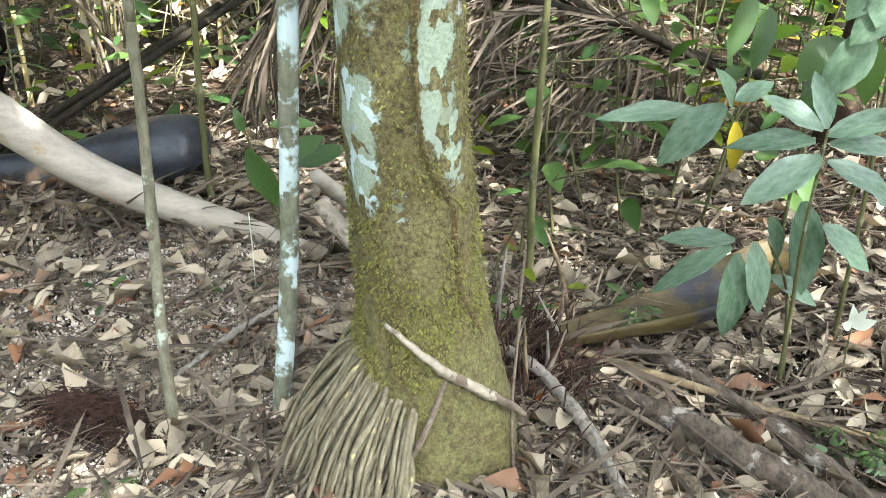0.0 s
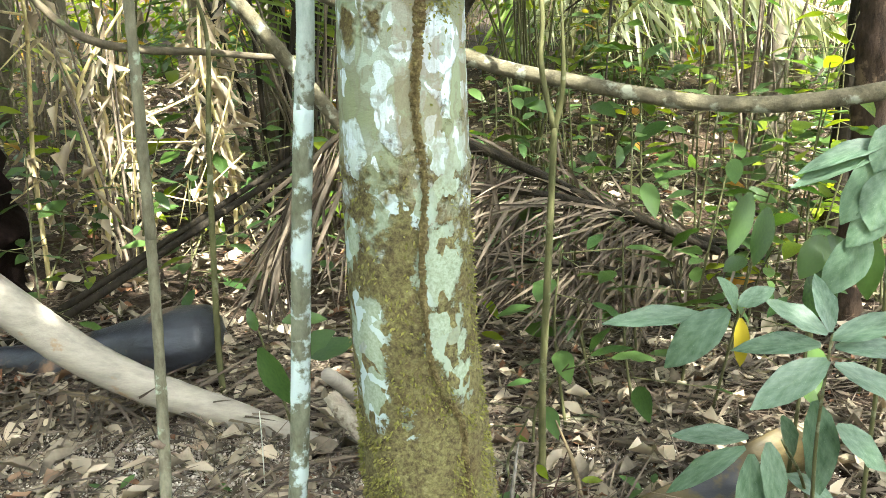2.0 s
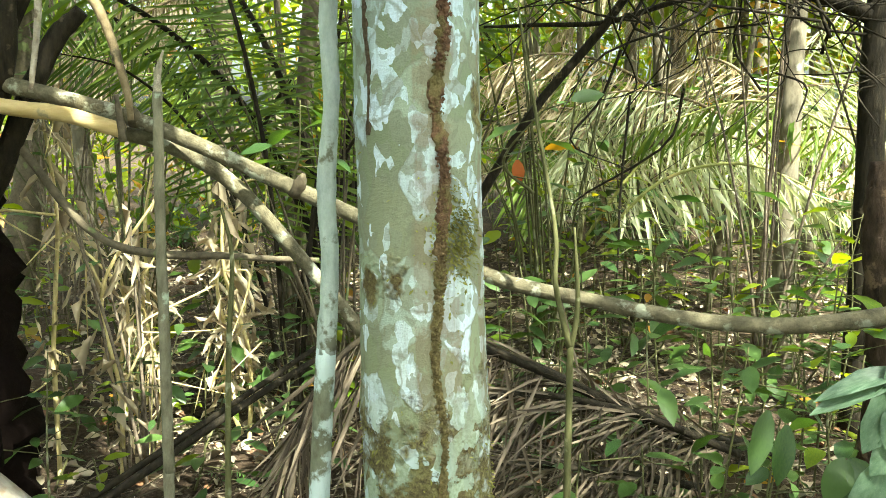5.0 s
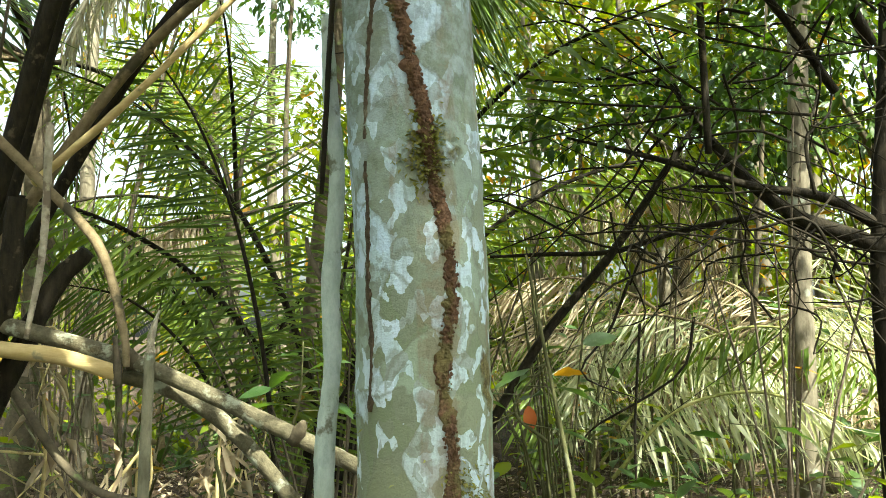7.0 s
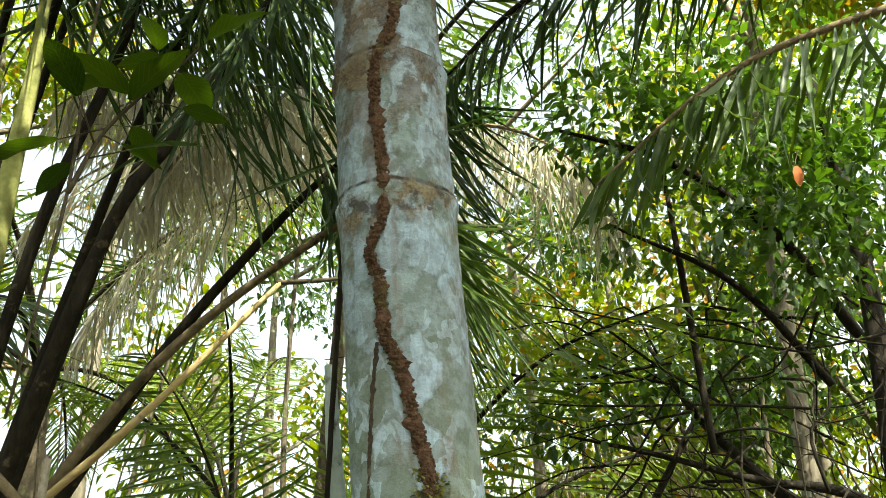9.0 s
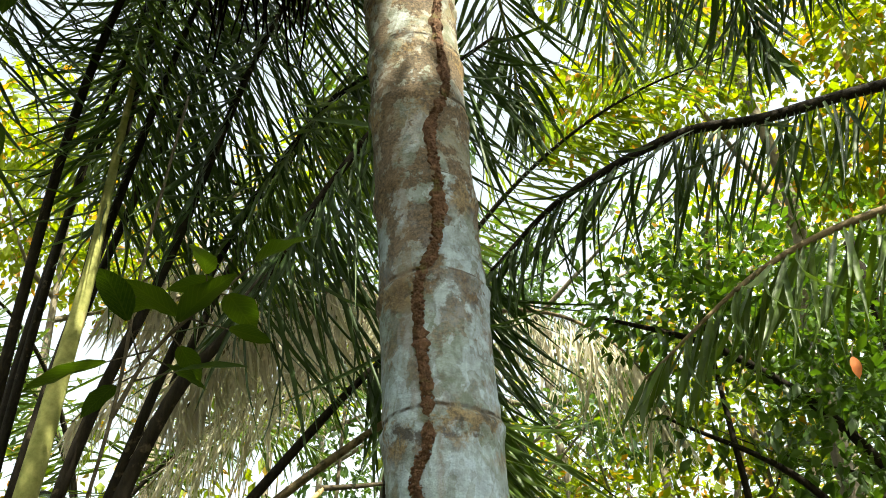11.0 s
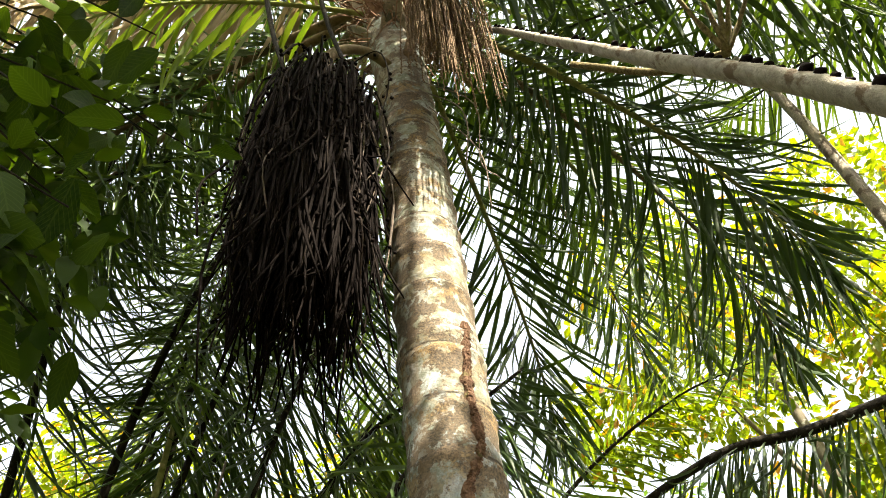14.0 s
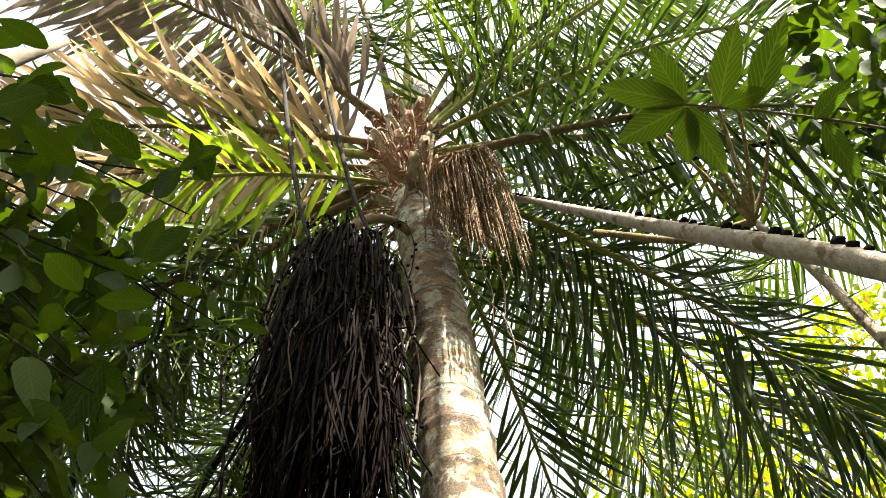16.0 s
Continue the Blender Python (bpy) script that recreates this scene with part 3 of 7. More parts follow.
def frond(name, points, radii, leaf_len, count, leaf_mat, stem_mat, label, f0=0.35, spread=(70, 50, 20), hang=0.1, side_ref=(0, 0, 1), jitter=1.0, width=0.032, split=False, category="palm frond", group="", seed=1, flat=0.8, sides=8, parent=None, shape=0.5):
    """A pinnate palm leaf: a tapering stalk with two rows of narrow leaflets."""
    g = np.random.default_rng(seed)
    ob = thing(name, points[0], label, category, group) if parent is None else parent
    c = spline(points, 60)
    rib = part("rachis" if parent is None else "frond", tube(under(ob, points), radii, 36, sides, 0.05, flat), stem_mat, ob, "" if parent is None else label)
    holder = ob if parent is None else rib
    P, T, S = leaflet_layout(c, count, leaf_len, f0, spread, hang, side_ref, jitter, width, g, shape)
    keep = g.random(len(P)) > 0.06 * jitter
    P, T, S = P[keep], T[keep], S[keep]
    if split:
        shared = LEAFLET_MESHES.setdefault(leaf_mat.name, [mesh_of("leaflet", v, f, leaf_mat) for v, f in NARROW])
        for k in range(len(P)):
            o = new("leaflet", shared[k % 4])
            o.parent = holder
            m = Matrix(T[k].tolist()).to_4x4() @ Matrix.Diagonal((*S[k], 1))
            m.translation = Vector(P[k] - np.array(ob.location))
            o.matrix_basis = m
    else:
        tagged(part("foliage", scatter(NARROW, under(ob, P), T, S), leaf_mat, holder), kind="stuff")
    return ob


def plant(name, base, stem, leaves, leaf_mat, stem_mat, label, r=(0.008, 0.003), category="sapling", group="", shapes=None, sides=6):
    """A small plant: a stem through the given places and leaves, each (place, way, up, length, width)."""
    ob = thing(name, base, label, category, group)
    part("stem", tube(under(ob, stem), r, 20, sides, 0.08), stem_mat, ob)
    key = (leaf_mat.name, "broad")
    shared = LEAFLET_MESHES.setdefault(key, [mesh_of("leaf", v, f, leaf_mat) for v, f in BROAD])
    for k, (p, d, u, ln, w) in enumerate(leaves):
        o = new("leaf", shared[k % 4])
        o.parent = ob
        m = Matrix(frames(np.array([d], float), np.array([u], float))[0].tolist()).to_4x4() @ Matrix.Diagonal((w, ln, ln, 1))
        m.translation = Vector(under(ob, p))
        o.matrix_basis = m
    return ob


def shrub(base, height, count, size, leaf_mat, stem_mat, label, seed, lean=(0, 0), group="understorey plants", ratio=0.42, spreadr=0.35, r=0.006, name="understorey_plant", category="plant", droop=0.08):
    """An understorey plant with leaves set round a few thin shoots."""
    g = np.random.default_rng(seed)
    b = np.array(base, float)
    top = b + np.array([lean[0], lean[1], height])
    mid = (b + top) / 2 + g.normal(0, 0.05, 3)
    stem = [b, mid, top]
    c = spline(stem, 40)
    leaves = []
    for k in range(count):
        u = 0.25 + 0.75 * (k + g.random()) / count
        p = c[min(39, int(u * 39))]
        a = k * 2.4 + g.normal(0, 0.3)
        out = np.array([math.cos(a), math.sin(a), g.normal(0.1, 0.25) - droop * 0.4])
        p2 = p + unit(out) * g.uniform(0.02, spreadr) * (1.1 - 0.5 * u)
        ln = size * g.uniform(0.6, 1.15)
        leaves.append((p2, out + np.array([0, 0, -droop]), np.array([0, 0, 1.0]) + g.normal(0, 0.3, 3), ln, ln * ratio))
    ob = plant(name, base, stem, leaves, leaf_mat, stem_mat, label, (r, r * 0.4), category, group)
    stalks = [tube(under(ob, [c[min(39, int((0.25 + 0.75 * (k + 0.5) / count) * 39))], lv[0]]), (r * 0.4, r * 0.25), 3, 4) for k, lv in enumerate(leaves)]
    tagged(part("leaf_stalk", joined(stalks), stem_mat, ob), kind="stuff")
    return ob


def cloud(centre, radii, count, size, g, hollow=0.5, ratio=0.5, down=0.35):
    """Leaves in an uneven lump: the layout for scatter()."""
    d = unit(g.normal(0, 1, (count, 3)))
    rr = (hollow + (1 - hollow) * g.random(count)) ** 0.6
    p = np.array(centre) + d * rr[:, None] * np.array(radii)
    way = unit(d * 0.6 + g.normal(0, 0.7, (count, 3)) + np.array([0, 0, -down]))
    up = unit(np.array([0, 0, 1.0]) + g.normal(0, 0.45, (count, 3)))
    s = size * g.uniform(0.6, 1.2, count)
    return p, frames(way, up), np.stack([s * ratio, s, s], 1)


def crown_of(lumps, per, size, g, ratio=0.5, shapes=SMALL):
    ps, ts, ss = [], [], []
    for c, r in lumps:
        n = int(per * (0.6 + 0.8 * g.random()))
        p, t, s = cloud(c, r, n, size, g, 0.3, ratio)
        ps.append(p), ts.append(t), ss.append(s)
    return scatter(shapes, np.vstack(ps), np.vstack(ts), np.vstack(ss))


def tree(base, points, radii, limbs, lumps, per, size, leaf_mat, bark, label, seed, group="forest trees", sides=10, shapes=SMALL):
    """A forest tree: tapered trunk, limbs, a crown of many leaves in uneven lumps."""
    g = np.random.default_rng(seed)
    ob = thing("tree", base, label, "tree", group)
    part("trunk", tube(under(ob, points), radii, 30, sides, 0.08, seed=seed), bark, ob)
    for pts, rad in limbs:
        part("limb", tube(under(ob, pts), rad, 18, 7, 0.1, seed=seed), bark, ob)
    if lumps:
        v, f = crown_of([(under(ob, c), r) for c, r in lumps], per, size, g, 0.5, shapes)
        part("crown", (v, f), leaf_mat, ob)
    return ob


def ground_height(x, y):
    """The forest floor: nearly level, rising gently behind the palm."""
    x, y = np.asarray(x, float), np.asarray(y, float)
    h = 0.035 * np.sin(1.7 * x + 0.6) * np.cos(1.3 * y) + 0.02 * np.sin(4.1 * x + 1.0) * np.sin(3.7 * y + 2.0) + 0.010 * np.sin(9.7 * x) * np.cos(8.3 * y + 0.7)
    rise = 0.10 * np.clip((y - 2.2) / 2.5, 0, 1) + 0.012 * np.clip(y - 4, 0, 30)
    return h * np.clip(np.hypot(x, y - 1.5) / 0.5, 0.2, 1) + rise


# ---- the ground ----
def build_ground():
    n = 260
    u = np.linspace(-1, 1, n)
    s = np.sign(u) * (2.2 * np.abs(u) + 140 * np.abs(u) ** 5)
    x, y = np.meshgrid(s, s + 1.6, indexing="xy")
    z = ground_height(x, y) * np.clip(1.6 - np.hypot(x, y) / 60, 0.0, 1)
    v = np.stack([x, y, z], -1).reshape(-1, 3)
    v[:, 2] += np.where(np.hypot(v[:, 0], v[:, 1]) < 8, rng.normal(0, 0.006, len(v)), 0)
    i, j = np.meshgrid(np.arange(n - 1), np.arange(n - 1), indexing="ij")
    f = np.stack([i * n + j, i * n + j + 1, (i + 1) * n + j + 1, (i + 1) * n + j], -1).reshape(-1, 4).tolist()
    tagged(part("ground", (v, f), SOIL), "bare brown forest soil under leaf litter", "ground", kind="structure")


build_ground()


def litter():
    """Fallen leaves, twigs and pale crumbs on the soil."""
    g = np.random.default_rng(21)

    def spots(n, near):
        r = g.random(n)
        y = np.where(r < near, g.uniform(0.9, 3.2, n), g.uniform(3.0, 10, n))
        x = g.normal(0, 1, n) * (0.45 * y + 0.25)
        return x, y

    n = 31000
    x, y = spots(n, 0.45)
    x[:7000], y[:7000] = g.uniform(-4.5, 4.5, 7000), g.uniform(-4.5, 1.1, 7000)
    z = ground_height(x, y) + g.uniform(0.002, 0.045, n)
    a = g.uniform(0, 2 * np.pi, n)
    d = np.stack([np.cos(a), np.sin(a), g.normal(0.05, 0.2, n)], 1)
    up = unit(np.stack([g.normal(0, 0.5, n), g.normal(0, 0.5, n), np.ones(n)], 1))
    ln = 0.015 + 0.105 * g.random(n) ** 2.1
    S = np.stack([ln * g.uniform(0.14, 0.55, n), ln, ln * g.uniform(0.4, 1.5, n)], 1)
    tagged(part("leaf_litter", scatter(DRY, np.stack([x, y, z], 1), frames(d, up), S), LITTER), "dry curled brown and tan fallen leaves covering the soil", "leaf litter", kind="stuff")

    n = 9500
    x, y = spots(n, 0.7)
    z = ground_height(x, y) + g.uniform(0.006, 0.035, n)
    a = g.uniform(0, 2 * np.pi, n)
    d = np.stack([np.cos(a), np.sin(a), g.normal(0, 0.12, n)], 1)
    rod = tube([(0, 0, 0), (0.02, 0.35, 0.01), (-0.015, 0.7, 0), (0, 1, 0.015)], (0.5, 0.5, 0.4, 0.25), 5, 4)
    ln = g.uniform(0.05, 0.38, n)
    th = 0.0012 + 0.005 * g.random(n) ** 2
    tagged(part("twig_litter", scatter([rod], np.stack([x, y, z], 1), frames(d, np.tile([0, 0, 1.0], (n, 1))), np.stack([th, ln, th], 1)), TWIG), "thin broken brown twigs strewn over the ground", "twigs", kind="stuff")

    n = 9500
    x, y = spots(n, 0.8)
    z = ground_height(x, y) + g.uniform(0.01, 0.05, n)
    a = np.where(g.random(n) < 0.5, g.normal(0.5, 0.6, n), g.uniform(0, 6.28, n))
    d = np.stack([np.cos(a), np.sin(a), g.normal(0.02, 0.16, n)], 1)
    ln = 0.05 + 0.30 * g.random(n) ** 1.5
    tagged(part("strip_litter", scatter(NARROW[:2], np.stack([x, y, z], 1), frames(d, unit(np.stack([g.normal(0, 0.5, n), g.normal(0, 0.5, n), np.ones(n)], 1))), np.stack([g.uniform(0.003, 0.015, n), ln, ln * 0.5], 1)), FROND_OLD), "narrow weathered strips of dead palm leaflets on the soil", "leaf litter", kind="stuff")

    n = 46000
    x, y = np.where(g.random(n) < 0.6, g.normal(-0.62, 0.30, n), g.normal(-0.3, 0.65, n)), g.uniform(0.95, 2.4, n)
    z = ground_height(x, y) + g.uniform(0.004, 0.03, n)
    s = 0.002 + 0.006 * g.random(n) ** 2
    cube = (np.array([(-1, -1, -1), (1, -1, -0.8), (1.1, 1, -1), (-1, 0.9, -1), (-0.7, -0.8, 0.9), (0.8, -0.6, 1), (0.7, 0.8, 0.8), (-0.8, 0.6, 1.1)]) * 0.6, [(0, 3, 2, 1), (4, 5, 6, 7), (0, 1, 5, 4), (1, 2, 6, 5), (2, 3, 7, 6), (3, 0, 4, 7)])
    a = g.uniform(0, 2 * np.pi, n)
    d = np.stack([np.cos(a), np.sin(a), g.normal(0, 0.4, n)], 1)
    tagged(part("soil_crumbs", scatter([cube], np.stack([x, y, z], 1), frames(d, np.tile([0, 0, 1.0], (n, 1))), np.stack([s, s, s], 1)), CRUMB), "small pale crumbs and grit on the soil", "grit", kind="stuff")


litter()

# ---- the palm ----
CZ = (-0.1, 0.0, 0.3, 0.56, 0.79, 1.3, 1.82, 2.09, 2.5, 2.84, 3.47, 3.86, 4.44, 5.27, 5.9, 6.9)
CX = (0.012, 0.01, 0.005, -0.012, -0.034, -0.046, -0.053, -0.07, -0.085, -0.10, -0.126, -0.144, -0.166, -0.205, -0.26, -0.32)
RZ = (-0.1, 0.0, 0.12, 0.25, 0.4, 0.6, 0.8, 1.3, 1.8, 2.5, 4.4, 5.2, 5.7, 6.2, 6.9)
RR = (0.20, 0.178, 0.165, 0.15, 0.133, 0.121, 0.117, 0.107, 0.1055, 0.103, 0.105, 0.102, 0.108, 0.12, 0.10)
RINGS = (0.60, 1.12, 1.62, 2.00, 2.52, 2.79, 3.02, 3.25, 3.42, 3.60, 3.65, 3.84, 4.03, 4.17, 4.30, 4.42, 4.55, 4.66, 4.78, 4.88, 4.98, 5.08, 5.17, 5.28, 5.38, 5.49, 5.6, 5.7)
TRUNK_Y = 1.5


def trunk_place(deg, z, out=0.0):
    """A place on the palm's bark: degrees round from the side that faces -y, height, and how far it stands off."""
    a = np.radians(deg)
    r = np.interp(z, RZ, RR) + out
    return np.stack([np.interp(z, CZ, CX) + r * np.sin(a), TRUNK_Y - r * np.cos(a), np.asarray(z, float) + 0 * a], -1)


def palm_trunk_shape():
    nz, na = 490, 72
    z = np.linspace(-0.1, 6.5, nz)
    a = np.linspace(0, 360, na, endpoint=False)
    zz, aa = np.meshgrid(z, a, indexing="ij")
    off = np.zeros_like(zz)
    for k, r in enumerate(RINGS):
        tilt = 0.012 * np.sin(np.radians(aa) + k * 1.3)
        e = zz - r - tilt
        size = 0.0025 if r < 2.4 else 0.005
        off += size * np.exp(-(e / 0.012) ** 2) - size * 1.3 * np.exp(-((e - 0.016) / 0.005) ** 2) + size * 0.7 * np.exp(-(e / 0.05) ** 2)
    lump = np.array([[noise.noise((math.sin(math.radians(b)) * 0.9, math.cos(math.radians(b)) * 0.9, h * 2.2)) for b in a] for h in z[::4]])
    lump = np.repeat(lump, 4, 0)[:nz]
    off += lump * 0.006 + rng.normal(0, 0.0006, zz.shape)
    # buttress folds at the foot
    foot = np.clip((0.35 - zz) / 0.35, 0, 1) ** 2
    off += foot * 0.014 * np.sin(np.radians(aa) * 7 + 1.0)
    off += 0.045 * np.clip((0.5 - zz) / 0.4, 0, 1) ** 1.5 * np.exp(-(((aa - 75 + 180) % 360 - 180) / 45) ** 2)
    v = trunk_place(aa, zz, off).reshape(-1, 3)
    i, j = np.meshgrid(np.arange(nz - 1), np.arange(na), indexing="ij")
    j2 = (j + 1) % na
    f = np.stack([i * na + j, i * na + j2, (i + 1) * na + j2, (i + 1) * na + j], -1).reshape(-1, 4).tolist()
    return v, f


palm = thing("palm_tree", (0.0, 0.0, 0.0), "tall ringed palm with pale lichen-patched bark and a mossy foot", "palm tree")
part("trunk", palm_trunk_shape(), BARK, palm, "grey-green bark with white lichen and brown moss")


def root_skirt():
    """A cone of stiff aerial roots on one side of the foot."""
    g = np.random.default_rng(5)
    for k in range(290):
        a = g.uniform(-115, -4)
        h = g.uniform(0.17, 0.32) * np.interp(a, (-115, -60, -4), (1.0, 1.0, 0.72))
        p0 = trunk_place(a, h, -0.010)
        out = np.array([math.sin(math.radians(a)), -math.cos(math.radians(a)), 0])
        reach = g.uniform(0.07, 0.19) * (0.55 + 0.45 * (h - 0.12) / 0.2)
        p2 = p0 + out * reach + np.array([-0.03 + g.normal(0, 0.008), g.normal(0, 0.008), 0])
        p2[2] = ground_height(p2[0], p2[1]) - 0.02
        p1 = p0 * 0.5 + p2 * 0.5 + np.array([0, 0, 0.03]) + out * 0.014 + g.normal(0, 0.006, 3)
        r = g.uniform(0.0036, 0.0064)
        q1, q2 = p0 * 0.75 + p1 * 0.25 + g.normal(0, 0.006, 3) + out * 0.006, p1 * 0.5 + p2 * 0.5 + g.normal(0, 0.008, 3) + np.array([0, 0, 0.008])
        part("root", tube([p0, q1, p1, q2, p2], (r * 0.75, r, r, r, r * 0.85), 13, 7, 0.35, seed=k), ROOTS, palm)


root_skirt()

# the mud tube that climbs the bark
GALLERY_WAY = ((58, 0.36), (39, 0.49), (40, 0.64), (21, 0.74), (14, 0.86), (13, 0.97), (18, 1.10), (12, 1.22), (17, 1.34), (20, 1.42), (24, 1.53), (18, 1.65), (26, 1.77), (23, 1.87), (15, 1.97), (13, 2.05), (5, 2.12), (-4, 2.21), (-16, 2.26), (-18, 2.35), (-26, 2.41), (-12, 2.47), (-9, 2.57), (-13, 2.68), (-9, 2.78), (10, 2.86), (18, 3.0), (15, 3.15), (40, 3.29), (36, 3.47), (50, 3.7))


def gallery_shape(way, half, seed, thick=0.009, proud=0.0035):
    g = np.random.default_rng(seed)
    n = len(way) * 14
    c = spline([(a, z, 0) for a, z in way], n)
    v, f = [], []
    prof = ((-1.0, -0.004), (-0.6, 0.55), (0, 1.0), (0.6, 0.6), (1.0, -0.004))
    for k in range(n):
        lump = 0.5 + 0.5 * noise.noise((k * 0.23, seed * 3.1, 0.0)) + 0.35 * noise.noise((k * 0.71, seed * 5.7, 2.0))
        grow = np.interp(c[k][1], (0.4, 1.0, 1.6, 3.0), (0.32, 0.42, 0.85, 0.95))
        w = grow * half * (0.25 + 1.5 * max(lump, 0.05) + 0.5 * g.random()) / 0.105
        h = grow * thick * (0.25 + 0.9 * max(lump, 0.0) + 0.5 * g.random())
        for s, t in prof:
            jag = 1 + 0.9 * (g.random() - 0.5)
            v.append(trunk_place(c[k][0] + math.degrees(w * s * jag), c[k][1], proud + t * h if t > 0 else -0.004))
    for k in range(n - 1):
        for j in range(4):
            f.append((5 * k + j, 5 * k + j + 1, 5 * k + j + 6, 5 * k + j + 5))
    return np.array(v), f


gallery = part("mud_tube", gallery_shape(GALLERY_WAY, 0.0115, 3, 0.005), GALLERY, smooth=False)
tagged(gallery, "crumbly reddish brown insect mud tube winding up the bark", "mud tube")
# nearly flat strip for the dark stain on the left of the trunk
side_stain = part("mud_tube", gallery_shape(((-48, 1.60), (-45, 1.70), (-49, 1.80), (-44, 1.90), (-43, 1.99), (-37, 2.08), (-32, 2.16), (-24, 2.25)), 0.0045, 4, 0.001, 0.0008), STAIN, smooth=False)
tagged(side_stain, "thin irregular dark brown stain running up the bark", "mud tube")


def moss_tufts():
    g = np.random.default_rng(8)
    n = 17000
    deg = g.uniform(-95, 95, n)
    z = np.abs(g.normal(0, 0.42, n)) + 0.05
    m = g.random(n)
    deg = np.where(m < 0.04, g.normal(14, 9, n), deg)
    z = np.where(m < 0.04, g.normal(1.985, 0.026, n), z)
    deg = np.where((m > 0.10) & (m < 0.16), g.normal(36, 12, n), deg)
    z = np.where((m > 0.10) & (m < 0.16), g.normal(1.44, 0.04, n), z)
    keep = np.array([noise.noise((x / 22, h * 6, 3.0)) for x, h in zip(deg, z)]) > -0.12 - 0.25 * (z > 1.3)
    for a, h, r in LICHEN:
        if h < 1.35:
            keep &= np.hypot((deg - a) * 0.002, (z - h) * 0.6) > r * 1.05
    deg, z = deg[keep], z[keep]
    n = len(z)
    p = trunk_place(deg, z, 0.001)
    out = np.stack([np.sin(np.radians(deg)), -np.cos(np.radians(deg)), 0 * z], 1)
    d = unit(out + g.normal(0, 0.5, (n, 3)) + np.array([0, 0, -0.25]))
    s = g.uniform(0.004, 0.011, n) * np.where(z > 1.9, 1.4, 1)
    part("moss", scatter(SMALL, p, frames(d, np.tile([0, 0, 1.0], (n, 1)) + g.normal(0, 0.3, (n, 3))), np.stack([s * 0.5, s, s], 1)), MOSS, palm, "short yellow-green and brown moss")


moss_tufts()

def gallery_crumbs():
    g = np.random.default_rng(17)
    c = spline([(a, z, 0) for a, z in GALLERY_WAY], 6000)
    wide = np.interp(c[:, 1], (0.4, 1.0, 1.6, 3.0), (1.0, 1.5, 3.8, 3.6))
    deg, z = c[:, 0] + np.clip(g.normal(0, 0.9, 6000), -1.5, 1.5) * wide, c[:, 1] + g.normal(0, 0.004, 6000)
    p = trunk_place(deg, z, 0.0075 - 0.005 * np.clip(np.abs(deg - c[:, 0]) / (2 * wide), 0, 1))
    cube = (np.array([(-1, -1, -1), (1, -1, -0.8), (1.1, 1, -1), (-1, 0.9, -1), (-0.7, -0.8, 0.9), (0.8, -0.6, 1), (0.7, 0.8, 0.8), (-0.8, 0.6, 1.1)]) * 0.6, [(0, 3, 2, 1), (4, 5, 6, 7), (0, 1, 5, 4), (1, 2, 6, 5), (2, 3, 7, 6), (3, 0, 4, 7)])
    s = 0.0016 + 0.0032 * g.random(6000) ** 2
    tagged(part("mud_crumb", scatter([cube], p, frames(g.normal(0, 1, (6000, 3)), g.normal(0, 1, (6000, 3))), np.stack([s, s, s * 0.8], 1)), GALLERY, gallery, smooth=False), "crumbs of dry brown mud", kind="stuff")


gallery_crumbs()

# ---- stems and poles near the palm ----
def stem(name, pts, radii, mat, label, category, sides=10, n=40, rough=0.06, seed=1, group=""):
    ob = part(name, tube(pts, radii, n, sides, rough, seed=seed), mat)
    return tagged(ob, label, category, group)


sap = thing("sapling", (-0.33, 1.6, 0.0), "slim straight sapling trunk with blotched white lichen, its top broken off", "sapling")
part("trunk", tube(under(sap, [(-0.335, 1.6, -0.03), (-0.285, 1.6, 0.4), (-0.25, 1.6, 0.95), (-0.232, 1.6, 1.2)]), (0.021, 0.0205, 0.02, 0.019), 30, 12, 0.05), SAPLING, sap)
part("upper_trunk", tube(under(sap, [(-0.232, 1.6, 1.19), (-0.221, 1.6, 1.36), (-0.224, 1.6, 1.5), (-0.211, 1.6, 1.66), (-0.214, 1.6, 1.8), (-0.203, 1.6, 1.98), (-0.214, 1.6, 2.12), (-0.222, 1.6, 2.27)]), (0.019, 0.0165, 0.0175, 0.015, 0.0165, 0.0135, 0.014, 0.010), 60, 12, 0.16), SAPLING_PALE, sap, "pale whitish lichen-covered bark")
part("snag", tube(under(sap, [(-0.215, 1.6, 1.78), (-0.25, 1.6, 1.85), (-0.255, 1.6, 1.88)]), (0.006, 0.005, 0.003), 6, 6), BRANCH, sap)

dead_sap = thing("sapling", (-0.555, 1.52, 0.0), "thin crooked dead sapling stem with a broken top", "sapling")
part("trunk", tube(under(dead_sap, [(-0.555, 1.52, -0.03), (-0.575, 1.58, 0.2), (-0.60, 1.7, 0.42), (-0.598, 1.74, 0.7), (-0.595, 1.75, 0.9)]), (0.015, 0.013, 0.0135, 0.012, 0.012), 44, 10, 0.16), SAPLING_B, dead_sap)
part("upper_trunk", tube(under(dead_sap, [(-0.595, 1.75, 0.89), (-0.588, 1.75, 1.2), (-0.585, 1.75, 1.4), (-0.576, 1.75, 1.68)]), (0.012, 0.0115, 0.011, 0.010), 34, 10, 0.16), SAPLING_B, dead_sap)
part("broken_top", tube(under(dead_sap, [(-0.577, 1.75, 1.67), (-0.572, 1.75, 1.72), (-0.560, 1.75, 1.76)]), (0.010, 0.007, 0.002), 8, 7, 0.5), STICK_PALE, dead_sap, "splintered pale broken top")
